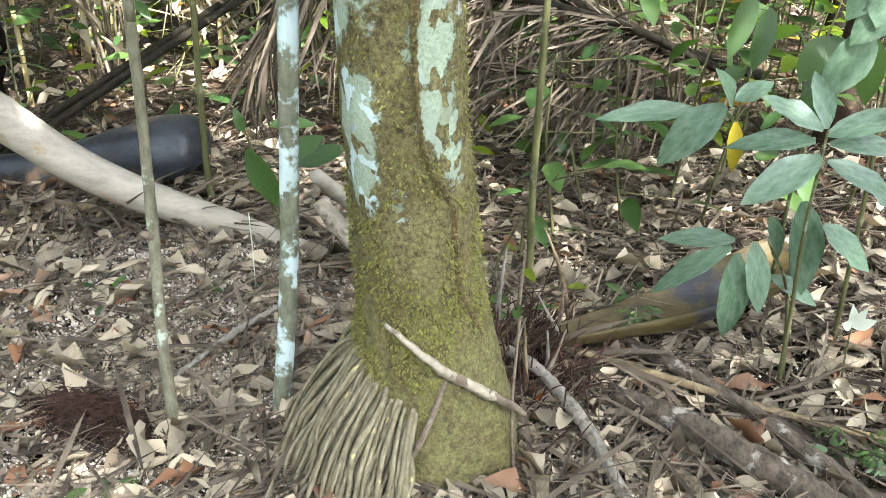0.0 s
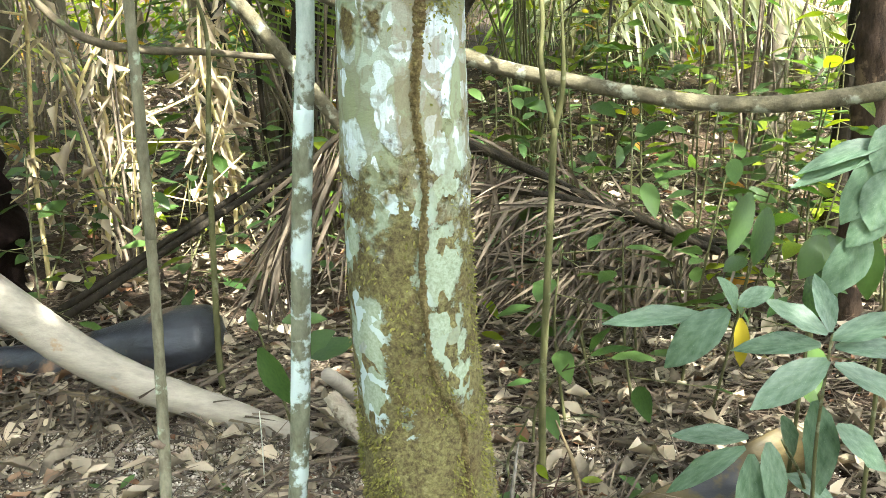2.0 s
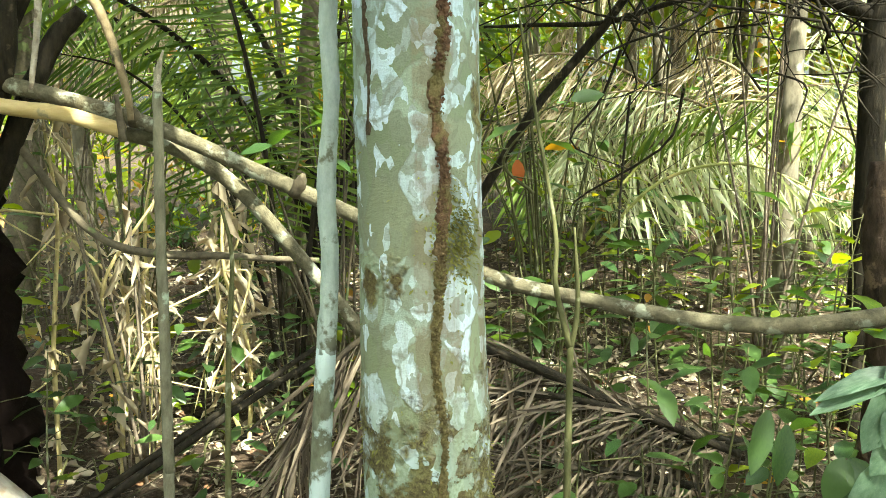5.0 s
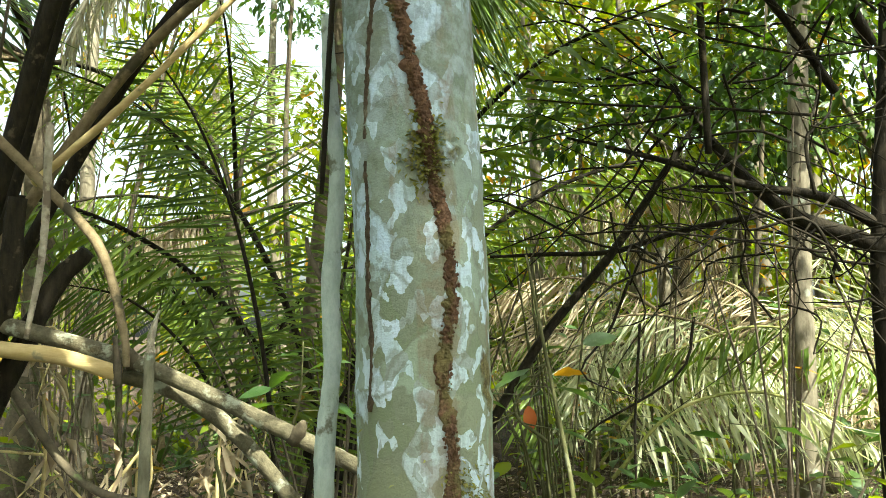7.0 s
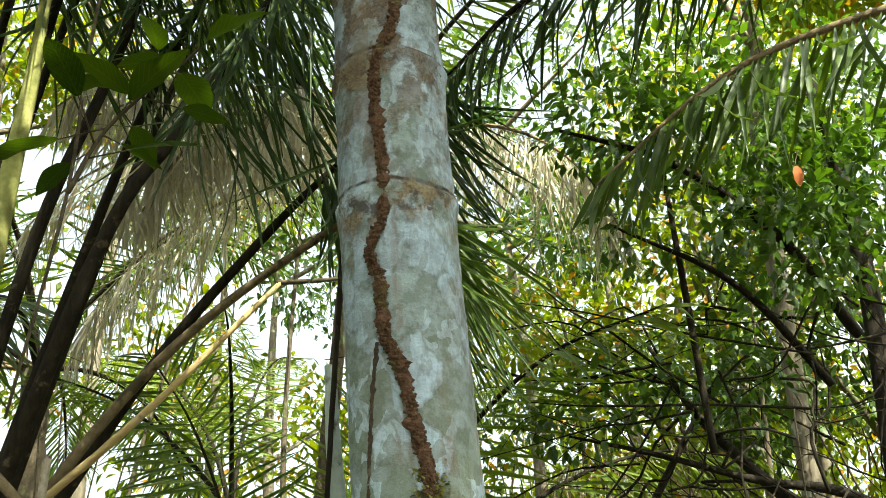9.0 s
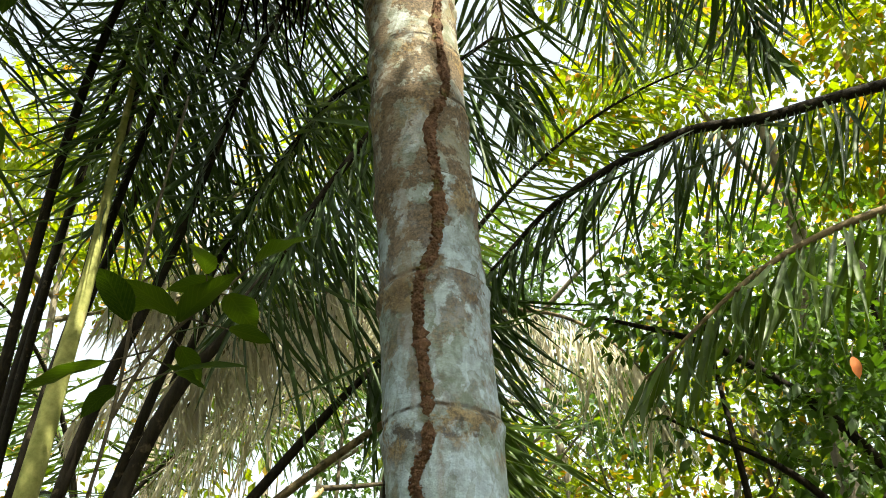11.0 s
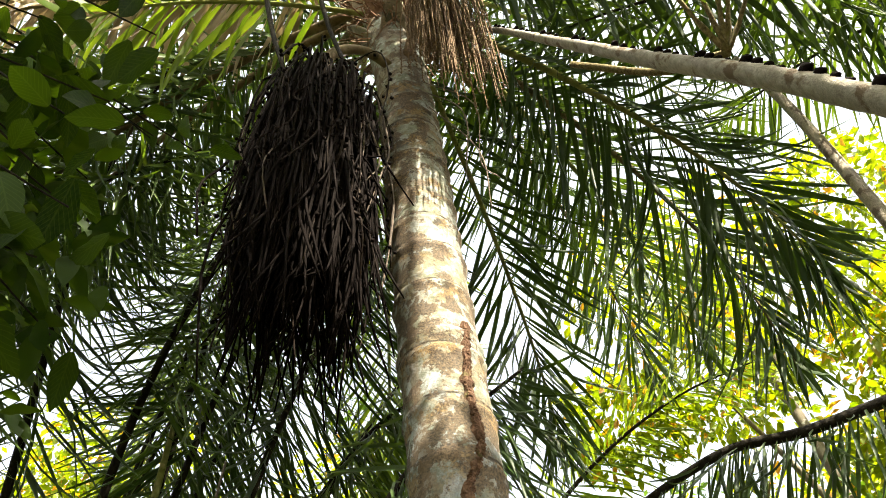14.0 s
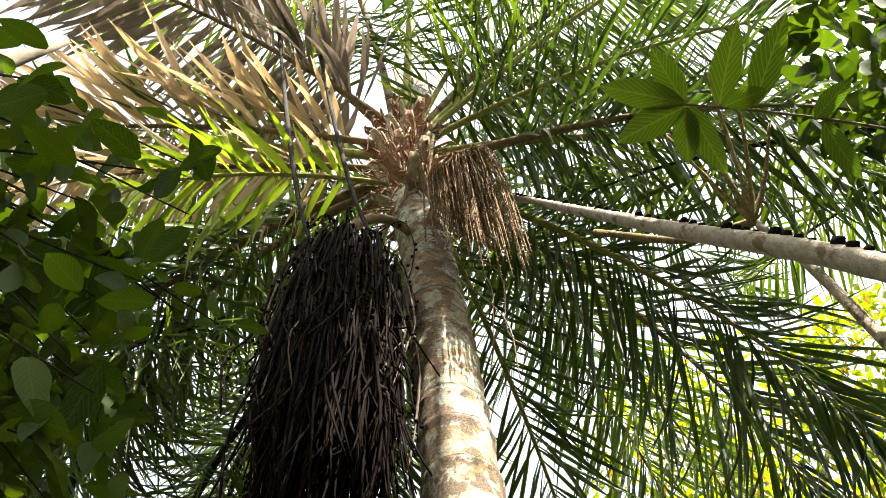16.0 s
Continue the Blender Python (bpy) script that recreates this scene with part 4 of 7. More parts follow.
part("knot", tube(under(dead_sap, [(-0.60, 1.70, 0.42), (-0.613, 1.685, 0.435), (-0.62, 1.675, 0.44)]), (0.012, 0.010, 0.004), 6, 7, 0.3), TWIG, dead_sap)
stem("sapling", [(-0.69, 2.58, -0.02), (-0.715, 2.6, 0.2), (-0.69, 2.6, 0.87), (-0.665, 2.6, 1.2), (-0.69, 2.6, 1.36)], (0.012, 0.011, 0.009, 0.007, 0.005), STEM_GREEN, "thin green-brown stem of a young plant", "sapling", 8)
fork = thing("sapling", (0.31, 2.2, 0.0), "slender green forked sapling stem with pale joints", "sapling")
part("trunk", tube(under(fork, [(0.315, 2.24, -0.02), (0.30, 2.2, 0.3), (0.30, 2.18, 0.71), (0.305, 2.2, 1.04)]), (0.0115, 0.0105, 0.0095, 0.009), 40, 9, 0.16), STEM_GREEN, fork)
part("limb", tube(under(fork, [(0.305, 2.2, 1.03), (0.265, 2.2, 1.2), (0.262, 2.2, 1.34), (0.22, 2.25, 1.6), (0.17, 2.3, 1.9)]), (0.008, 0.007, 0.006, 0.005, 0.003), 20, 8, 0.08), STEM_GREEN, fork)
part("limb", tube(under(fork, [(0.305, 2.2, 1.03), (0.322, 2.2, 1.15), (0.31, 2.2, 1.35)]), (0.008, 0.007, 0.003), 12, 7, 0.08), STEM_GREEN, fork)

sag = stem("liana", [(-2.2, 3.0, 1.93), (-1.51, 2.9, 1.75), (-1.02, 2.85, 1.62), (-0.47, 2.7, 1.40), (-0.28, 2.6, 1.33), (0.10, 2.4, 1.19), (0.37, 2.3, 1.14), (0.71, 2.2, 1.10), (1.04, 2.1, 1.14), (1.7, 2.05, 1.3)], (0.029, 0.028, 0.026, 0.025, 0.023, 0.021, 0.0205, 0.021, 0.023, 0.026), LIANA, "thick brown-grey fallen branch sagging across behind the palm", "branch", 12, 80, 0.1)
pole = stem("pole", [(-2.2, 2.9, 1.82), (-1.49, 2.82, 1.675), (-1.25, 2.82, 1.64), (-1.055, 2.82, 1.585)], (0.026, 0.026, 0.026, 0.025), POLE, "yellowish bare pole with a broken end", "branch", 12, 30, 0.06)
stem("branch", [(-1.1, 2.88, 1.585), (-0.9, 2.9, 1.52), (-0.71, 2.9, 1.39), (-0.48, 2.95, 1.10), (-0.32, 3.0, 0.87), (-0.1, 3.1, 0.5), (0.1, 3.2, 0.08)], (0.024, 0.026, 0.026, 0.025, 0.024, 0.022, 0.02), LIANA, "dark curved branch bending down to the ground", "branch", 10, 40, 0.1)
stem("stick", [(-1.05, 2.8, 1.55), (-1.055, 2.8, 1.62), (-1.06, 2.79, 1.70)], (0.013, 0.012, 0.008), BRANCH, "short rusty broken stub on the poles", "stick", 7, 8, 0.3)

for p, d in (((-0.47, 2.68, 1.415), (0.02, -0.03, 0.04)), ((-1.02, 2.83, 1.63), (0.0, -0.03, 0.035)), ((1.3, 2.1, 1.20), (0.0, -0.03, 0.02))):
    p, d = np.array(p), np.array(d)
    part("knot", tube([p - d * 0.6, p + d * 0.4, p + d], (0.026, 0.02, 0.006), 6, 8, 0.3), BRANCH, sag)

# ---- fallen things on the ground ----
def scoop(points, widths, depth, mat, name, label, curl=2.2, n=40, m=14, thick=0.008, teeth=0.0, seed=1, up=(0, 0, 1)):
    """A trough-shaped husk or leaf base along a curve, with thickness."""
    g = np.random.default_rng(seed)
    c = spline(points, n)
    w = np.interp(np.linspace(0, 1, n), np.linspace(0, 1, len(widths)), widths)
    t = unit(np.gradient(c, axis=0))
    s = unit(np.cross(t, np.array(up, float)))
    u = np.cross(s, t)
    a = np.linspace(-curl / 2, curl / 2, m)
    v = []
    for lay in (0, 1):
        r = w[:, None] - lay * thick
        edge = np.ones((n, m))
        if teeth:
            edge[:, 0] += teeth * (np.arange(n) % 2)
            edge[:, -1] += teeth * (np.arange(n) % 2)
        ring = c[:, None] + (r * edge)[..., None] * (np.sin(a)[None, :, None] * s[:, None] - depth * np.cos(a)[None, :, None] * u[:, None])
        v.append(ring.reshape(-1, 3))
    v = np.vstack(v) + g.normal(0, 0.0008, (2 * n * m, 3))
    f = []
    k = n * m
    for i in range(n - 1):
        for j in range(m - 1):
            q = (i * m + j, i * m + j + 1, (i + 1) * m + j + 1, (i + 1) * m + j)
            f += [q, tuple(x + k for x in reversed(q))]
        for j in (0, m - 1):
            q = (i * m + j, (i + 1) * m + j, (i + 1) * m + j + k, i * m + j + k)
            f.append(q if j == 0 else tuple(reversed(q)))
    for i in (0, n - 1):
        for j in range(m - 1):
            q = (i * m + j, i * m + j + k, i * m + j + 1 + k, i * m + j + 1)
            f.append(q if i == 0 else tuple(reversed(q)))
    ob = part(name, (v, f), mat)
    return tagged(ob, label, "palm husk")


fallen_stalk = stem("palm_petiole", [(-1.75, 2.5, 0.80), (-1.30, 2.46, 0.44), (-1.10, 2.45, 0.285), (-0.89, 2.42, 0.19), (-0.62, 2.4, 0.10), (-0.37, 2.35, 0.035)], (0.066, 0.064, 0.06, 0.054, 0.044, 0.03), PETIOLE_PALE, "smooth pale grey-tan dry palm leaf stalk lying on the litter", "palm stalk", 14, 60, 0.03)
husk = scoop([(-1.70, 2.85, 0.06), (-1.35, 2.80, 0.09), (-1.06, 2.76, 0.15), (-0.90, 2.74, 0.19), (-0.78, 2.73, 0.215), (-0.725, 2.73, 0.215)], (0.05, 0.08, 0.115, 0.135, 0.12, 0.03), 0.9, SPATHE_DARK, "palm_spathe", "large black boat-shaped palm husk lying on dry fronds", 3.0, up=(0, 0.5, -1), seed=2)
husk_brown = scoop([(0.20, 1.80, 0.07), (0.42, 1.88, 0.10), (0.66, 1.97, 0.13), (0.92, 2.10, 0.17), (1.08, 2.22, 0.19)], (0.03, 0.08, 0.125, 0.14, 0.08), 0.8, SPATHE_BROWN, "palm_spathe", "brown and black open boat-shaped palm husk on the litter", 2.6, up=(0, 0.35, 1), seed=3)
part("stalk_end", tube([(-1.62, 2.84, 0.04), (-1.85, 2.88, 0.03), (-2.05, 2.9, 0.02)], (0.035, 0.028, 0.022), 10, 9, 0.2), PETIOLE_BROWN, husk, "torn brown stalk end")
part("stalk_end", tube([(0.26, 1.82, 0.055), (0.14, 1.77, 0.05), (0.05, 1.74, 0.06)], (0.022, 0.016, 0.010), 10, 8, 0.3), PETIOLE_BROWN, husk_brown, "split brown stalk end")
stem("palm_rachis", [(-1.7, 2.85, 0.0), (-1.36, 2.95, 0.20), (-0.84, 3.3, 0.50), (-0.5, 3.5, 0.68)], (0.016, 0.017, 0.016, 0.012), PETIOLE_DARK, "dark wet-looking fallen palm midrib", "palm stalk", 8, 30)
stem("palm_rachis", [(-1.7, 2.92, 0.03), (-1.36, 3.02, 0.23), (-0.80, 3.36, 0.55), (-0.55, 3.5, 0.70)], (0.015, 0.015, 0.013, 0.01), PETIOLE_DARK, "dark fallen palm midrib beside another", "palm stalk", 8, 30)
stem("log", [(0.46, 1.66, 0.03), (0.60, 1.53, 0.045), (0.76, 1.36, 0.05), (0.9, 1.2, 0.04)], (0.02, 0.034, 0.036, 0.036), LOG, "short rotten grey log with flaking bark", "log", 12, 50, 0.25)
stem("log", [(0.50, 1.92, 0.03), (0.68, 1.70, 0.04), (0.84, 1.46, 0.04), (0.98, 1.2, 0.03)], (0.014, 0.020, 0.023, 0.023), LOG, "long decayed brown stick half sunk in litter", "log", 10, 40, 0.3)
stem("palm_midrib", [(0.21, 1.75, 0.09), (0.29, 1.66, 0.085), (0.37, 1.50, 0.06), (0.42, 1.34, 0.03), (0.45, 1.2, 0.015)], (0.013, 0.016, 0.017, 0.016, 0.014), STRIP, "flat grey strip of palm midrib curving over the ground", "palm stalk", 6, 60, 0.3)
tw0, tw1 = trunk_place(-26, 0.42, 0.012), trunk_place(52, 0.23, 0.03)
midway = (tw0 + tw1) / 2 + np.array([0.0, -0.03, 0.0])
lean = stem("stick", [tw0 + np.array([0, -0.012, 0]), midway, tw1], (0.005, 0.011, 0.012), STICK_PALE, "split pale stick leaning against the mossy trunk", "stick", 5, 34, 0.5)
part("broken_end", tube([tw1 - (tw1 - midway) * 0.15, tw1 + np.array([0.03, 0.01, -0.025]), tw1 + np.array([0.07, 0.03, -0.07])], (0.010, 0.011, 0.006), 14, 6, 0.5), TWIG, lean, "rusty brown splintered end")
stem("root", [trunk_place(20, 0.30, 0.004), trunk_place(4, 0.20, 0.012), trunk_place(-8, 0.12, 0.012), trunk_place(-22, 0.05, 0.015)], (0.006, 0.007, 0.007, 0.006), TWIG, "thin brown root creeping over the mossy foot", "root", 6, 24, 0.2)
stem("stick", [(0.20, 1.37, 0.03), (0.19, 1.40, 0.2), (0.20, 1.45, 0.38)], (0.004, 0.004, 0.003), TWIG, "thin upright dead twig beside the foot", "stick", 5, 12)
stem("stick", [(-0.42, 2.15, 0.01), (-0.48, 1.95, 0.03), (-0.55, 1.75, 0.02)], (0.006, 0.008, 0.007), TWIG, "straight brown stick lying on the litter", "stick", 6, 14)
stem("stick", [(-0.16, 2.6, 0.02), (-0.17, 2.3, 0.18), (-0.28, 2.05, 0.42)], (0.03, 0.028, 0.02), PETIOLE_PALE, "thick pale branch stub behind the palm", "stick", 9, 18, 0.15)
stem("stick", [(-0.05, 2.2, -0.01), (-0.25, 2.25, 0.17), (-0.31, 2.28, 0.24)], (0.028, 0.03, 0.024), STICK_PALE, "thick grey cut branch lying behind the palm", "stick", 9, 18, 0.2)

part("torn_end", tube([(-0.40, 2.36, 0.04), (-0.30, 2.34, 0.02), (-0.20, 2.30, 0.012)], (0.028, 0.016, 0.004), 8, 8, 0.4), PETIOLE_BROWN, fallen_stalk)
fib = thing("fibre_heap", (-0.72, 1.6, 0.0), "low heap of dark matted palm fibre on the ground", "palm fibre")
g0 = np.random.default_rng(31)
strands = []
for k in range(1100):
    q = g0.normal(0, 1, 2)
    p = np.array([-0.77 + 0.085 * q[0], 1.56 + 0.04 * q[1] - 0.03 * q[0], 0.055 * math.exp(-0.4 * (q @ q)) * g0.random() + 0.01])
    d = np.array([g0.normal(0, 0.03), g0.normal(0, 0.022), g0.normal(0.0, 0.016)])
    strands.append(tube([p - d, p + np.array([0, 0, 0.02]), p + d], (0.0012, 0.0016, 0.0008), 4, 3))
tagged(part("fibre_mat", joined([(under(fib, v), f) for v, f in strands]), FIBRE_BROWN, fib), kind="stuff")
fib2 = thing("fibre_heap", (0.27, 1.78, 0.0), "torn dark brown palm fibre and strips beside the foot", "palm fibre")
strands = []
for k in range(500):
    p = np.array([g0.normal(0.26, 0.07), g0.normal(1.78, 0.12), g0.uniform(0.0, 0.05)])
    d = np.array([g0.normal(0.02, 0.05), g0.normal(0, 0.04), abs(g0.normal(0.0, 0.07))])
    strands.append(tube([p, p + d * 0.6 + np.array([0, 0, 0.01]), p + d], (0.002, 0.0022, 0.0008), 5, 4))
tagged(part("fibre_mat", joined([(under(fib2, v), f) for v, f in strands]), FIBRE_BROWN, fib2), kind="stuff")
for k in range(14):
    p = np.array([g0.normal(0.26, 0.06), g0.normal(1.8, 0.12), 0.0])
    d = np.array([g0.normal(0.03, 0.05), g0.normal(0, 0.05), g0.uniform(0.08, 0.26)])
    part("strip", tube(under(fib2, [p, p + d * 0.5 + g0.normal(0, 0.01, 3), p + d]), (0.006, 0.007, 0.002), 8, 5, 0.4, seed=k), (STRIP, TWIG, PETIOLE_BROWN)[k % 3], fib2)


def loose_litter():
    """Larger sticks and leaves that lie singly on the litter."""
    g = np.random.default_rng(51)
    for k in range(46):
        x, y = g.uniform(-1.15, 1.15), g.uniform(1.05, 2.5)
        if abs(x) < 0.25 and 1.2 < y < 1.8:
            x += 0.5
        ln, a = g.uniform(0.12, 0.5), g.uniform(0, 3.14)
        d = np.array([math.cos(a), math.sin(a), 0]) * ln / 2
        z = float(ground_height(x, y)) + 0.022
        m = np.array([x, y, z])
        r = g.uniform(0.003, 0.008)
        stem("stick", [m - d, m + np.array([g.normal(0, 0.02), g.normal(0, 0.02), 0.012]), m + d + np.array([0, 0, g.uniform(0, 0.03)])], (r, r, r * 0.6), (TWIG, STICK_PALE, LOG, TWIG)[k % 4], "dry broken stick lying on the leaf litter", "stick", 5, 9, 0.3, k, "loose sticks")
    dry = [mesh_of("fallen_leaf", v * np.array([w, 1, h]), f, LITTER_PALE) for (v, f), w, h in zip(DRY, (0.34, 0.5, 0.26, 0.42), (0.9, 0.5, 1.2, 0.8))]
    for k in range(150):
        x, y = g.uniform(-1.3, 1.3), g.uniform(1.05, 2.9)
        if abs(x) < 0.25 and 1.2 < y < 1.8:
            x -= 0.5
        o = new("fallen_leaf", dry[k % 4])
        ln = g.uniform(0.06, 0.15)
        o.matrix_basis = pose(x, y, float(ground_height(x, y)) + 0.02, g.normal(0, 10), g.normal(0, 10), g.uniform(0, 360)) @ Matrix.Diagonal((ln, ln, ln, 1))
        tagged(o, "dry curled tan leaf fallen on the litter", "leaf", "fallen leaves")


loose_litter()


def small_ground_things():
    """Old nuts, bright fallen leaves, tiny ferns and one white stem."""
    g = np.random.default_rng(57)
    lat, lon = np.meshgrid(np.linspace(0, np.pi, 7), np.linspace(0, 2 * np.pi, 8, endpoint=False), indexing="ij")
    v = np.stack([np.sin(lat) * np.cos(lon), np.sin(lat) * np.sin(lon), 1.15 * np.cos(lat)], -1).reshape(-1, 3)
    f = [(i * 8 + j, i * 8 + (j + 1) % 8, (i + 1) * 8 + (j + 1) % 8, (i + 1) * 8 + j) for i in range(6) for j in range(8)]
    ball = mesh_of("nut", v, f, NUT)
    for k in range(38):
        x, y = g.uniform(-1.0, -0.2), g.uniform(1.35, 2.05)
        o = new("nut", ball)
        r = g.uniform(0.009, 0.015)
        o.matrix_basis = pose(x, y, float(ground_height(x, y)) + r * 0.9, g.uniform(0, 90), g.uniform(0, 90), g.uniform(0, 360)) @ Matrix.Diagonal((r, r, r, 1))
        tagged(o, "old grey-brown palm nut on the soil", "nut", "old nuts")
    for k, (x, y, m, ln, lab) in enumerate(((0.28, 1.62, ORANGE, 0.07, "fallen rusty orange leaf on the litter"), (1.08, 1.60, YELLOW, 0.055, "fallen bright yellow leaf on the litter"), (0.86, 1.52, YELLOW, 0.07, "fallen pale yellow leaf on the litter"), (-0.30, 1.6, YELLOW, 0.05, "fallen pale yellow leaf on the litter"), (-0.85, 2.0, ORANGE, 0.06, "fallen rusty orange leaf on the litter"), (0.66, 1.78, ORANGE, 0.07, "fallen rusty orange leaf on the litter"), (0.42, 2.05, ORANGE, 0.09, "fallen rusty orange leaf on the litter"))):
        v2, f2 = DRY[k % 4]
        o = new("fallen_leaf", mesh_of("fallen_leaf", v2 * np.array([0.45, 1, 0.4]), f2, m))
        o.matrix_basis = pose(x, y, float(ground_height(x, y)) + 0.03, 8, -6, 70 * k) @ Matrix.Diagonal((ln, ln, ln, 1))
        tagged(o, lab, "leaf", "bright fallen leaves")
    for x, y, z in ((0.96, 1.44, 0.05), (1.04, 1.36, 0.06), (-0.97, 3.5, 0.12), (-0.7, 3.4, 0.12), (0.6, 1.9, 0.06)):
        fern = thing("fern", (x, y, 0.0), "small bright green fern seedling on the litter", "fern", "fern seedlings")
        for j in range(4):
            a = g.uniform(0, 6.28)
            c = np.array([x, y, z])
            e = np.array([math.cos(a), math.sin(a), 0.0]) * g.uniform(0.07, 0.12)
            frond("fern", [c - np.array([0, 0, 0.06]), c + e * 0.4 + np.array([0, 0, 0.03]), c + e + np.array([0, 0, 0.02])], (0.0016, 0.0012, 0.0006), 0.034, 8, LEAF, STEM_GREEN, "", 0.2, (80, 70, 40), 0.05, jitter=0.5, width=0.008, seed=int(j + 50 * (x + 2)), sides=4, parent=fern)
    stem("stem", [(-0.475, 2.08, 0.0), (-0.472, 2.08, 0.15), (-0.47, 2.07, 0.30)], (0.0018, 0.0018, 0.0014), PETAL, "thin upright white stem in the litter", "stem", 5, 10, 0.1)
    stem("palm_midrib", [(-0.40, 2.0, 0.05), (-0.50, 1.86, 0.05), (-0.62, 1.68, 0.03)], (0.008, 0.010, 0.007), STRIP, "dry grooved palm midrib lying on the litter", "palm stalk", 5, 30, 0.35)


small_ground_things()

# ---- plants beside the palm ----
UP = (0.0, 0.0, 1.0)


def leaf(base, tip, width, up=UP):
    b, t = np.array(base, float), np.array(tip, float)
    return (b, t - b, np.array(up, float), float(np.linalg.norm(t - b)) * 1.05, width)


TOCAM = (0.0, -0.6, 0.8)
plant("sapling", (0.90, 1.75, 0.0), [(0.90, 1.75, -0.01), (0.885, 1.74, 0.2), (0.85, 1.70, 0.45), (0.84, 1.68, 0.70)], [
    leaf((0.585, 1.75, 0.715), (0.38, 1.75, 0.705), 0.052, TOCAM), leaf((0.625, 1.70, 0.745), (0.495, 1.69, 0.63), 0.085, TOCAM),
    leaf((0.82, 1.68, 0.675), (0.655, 1.70, 0.68), 0.055, TOCAM), leaf((0.83, 1.66, 0.65), (0.665, 1.60, 0.575), 0.075, TOCAM),
    leaf((0.84, 1.68, 0.69), (1.0, 1.66, 0.755), 0.06, TOCAM), leaf((0.845, 1.66, 0.64), (1.03, 1.62, 0.56), 0.06, TOCAM),
    leaf((0.85, 1.68, 0.67), (1.05, 1.68, 0.67), 0.055, TOCAM), leaf((0.83, 1.68, 0.70), (0.72, 1.74, 0.755), 0.055, TOCAM),
    leaf((0.65, 1.72, 0.75), (0.72, 1.72, 0.79), 0.045, TOCAM), leaf((0.84, 1.69, 0.70), (0.85, 1.80, 0.80), 0.05, TOCAM),
    leaf((0.65, 1.73, 0.73), (0.62, 1.68, 0.82), 0.05, TOCAM)],
    LEAF_BLUE, STEM_GREEN, "young plant with long grey-green leaves speckled white", (0.007, 0.005, 0.003), group="speckled plants")
plant("sapling", (0.93, 1.80, 0.0), [(0.93, 1.8, -0.01), (0.88, 1.78, 0.25), (0.80, 1.76, 0.40)], [
    leaf((0.77, 1.88, 0.335), (0.595, 1.9, 0.335), 0.055, TOCAM), leaf((0.715, 1.75, 0.385), (0.545, 1.78, 0.255), 0.055, TOCAM),
    leaf((0.725, 1.74, 0.375), (0.73, 1.68, 0.17), 0.075, (0, -1, 0.3)), leaf((0.765, 1.75, 0.40), (0.785, 1.69, 0.25), 0.06, (0, -1, 0.3)),
    leaf((0.86, 1.76, 0.50), (0.90, 1.72, 0.28), 0.095, (0.2, -1, 0.3)), leaf((0.80, 1.78, 0.45), (0.86, 1.78, 0.33), 0.05, TOCAM),
    leaf((0.84, 1.80, 0.28), (0.96, 1.76, 0.24), 0.05, TOCAM), leaf((0.90, 1.72, 0.46), (1.02, 1.70, 0.36), 0.07, TOCAM)],
    LEAF_BLUE, STEM_GREEN, "low plant with drooping dull green leaves full of holes", (0.006, 0.004, 0.003), group="speckled plants")
plant("sapling", (1.12, 1.95, 0.0), [(1.12, 1.95, -0.02), (1.08, 1.93, 0.6), (1.02, 1.92, 1.08)], [
    leaf((1.00, 1.92, 1.03), (0.93, 1.88, 0.885), 0.10, (0.2, -1, 0.2)), leaf((1.03, 1.92, 1.10), (0.985, 1.88, 1.01), 0.09, (0, -1, 0.3)),
    leaf((1.02, 1.92, 1.06), (0.83, 1.9, 1.03), 0.05, TOCAM), leaf((1.02, 1.9, 1.0), (0.99, 1.88, 0.87), 0.10, (-0.2, -1, 0.2)),
    leaf((1.02, 1.92, 1.05), (0.82, 1.92, 0.97), 0.055, TOCAM), leaf((1.03, 1.9, 0.93), (0.95, 1.88, 0.83), 0.08, (0, -1, 0.4)),
    leaf((1.06, 1.92, 1.02), (1.18, 1.9, 0.96), 0.09, TOCAM), leaf((1.05, 1.92, 1.1), (1.15, 1.9, 1.17), 0.08, TOCAM), leaf((1.00, 1.92, 0.85), (0.92, 1.9, 0.70), 0.10, (0, -1, 0.2))],
    LEAF_BLUE, STEM_GREEN, "taller plant with wide pale speckled hanging leaves", (0.007, 0.006, 0.004), group="speckled plants")
plant("sapling", (0.98, 2.1, 0.0), [(0.98, 2.1, 0.0), (0.97, 2.08, 0.45), (0.96, 2.05, 0.80)], [
    leaf((0.96, 2.05, 0.80), (0.90, 2.0, 0.71), 0.075, (0, -1, 0.5)), leaf((0.97, 2.05, 0.80), (1.02, 2.0, 0.70), 0.08, (0, -1, 0.5)),
    leaf((1.04, 2.03, 0.82), (1.08, 1.98, 0.66), 0.085, (0, -1, 0.3)), leaf((0.82, 2.2, 0.87), (0.77, 2.15, 0.72), 0.06, (0, -1, 0.3)),
    leaf((0.87, 2.2, 0.83), (0.84, 2.15, 0.69), 0.06, (0, -1, 0.3)), leaf((0.97, 2.05, 0.72), (0.95, 2.0, 0.60), 0.09, (0, -1, 0.3))],
    LEAF, STEM_GREEN, "plant with broad bright green heart-shaped leaves", (0.007, 0.005, 0.003))
fallen = thing("leaf", (0.76, 2.0, 0.6), "withered bright yellow leaf hanging from a twig", "leaf")
part("blade", scatter(BROAD[:1], np.array([[0, 0, 0.0]]), frames(np.array([[0.02, -0.02, -0.19]]), np.array([[0, -1.0, 0.1]])), np.array([[0.042, 0.135, 0.17]])), YELLOW, fallen)
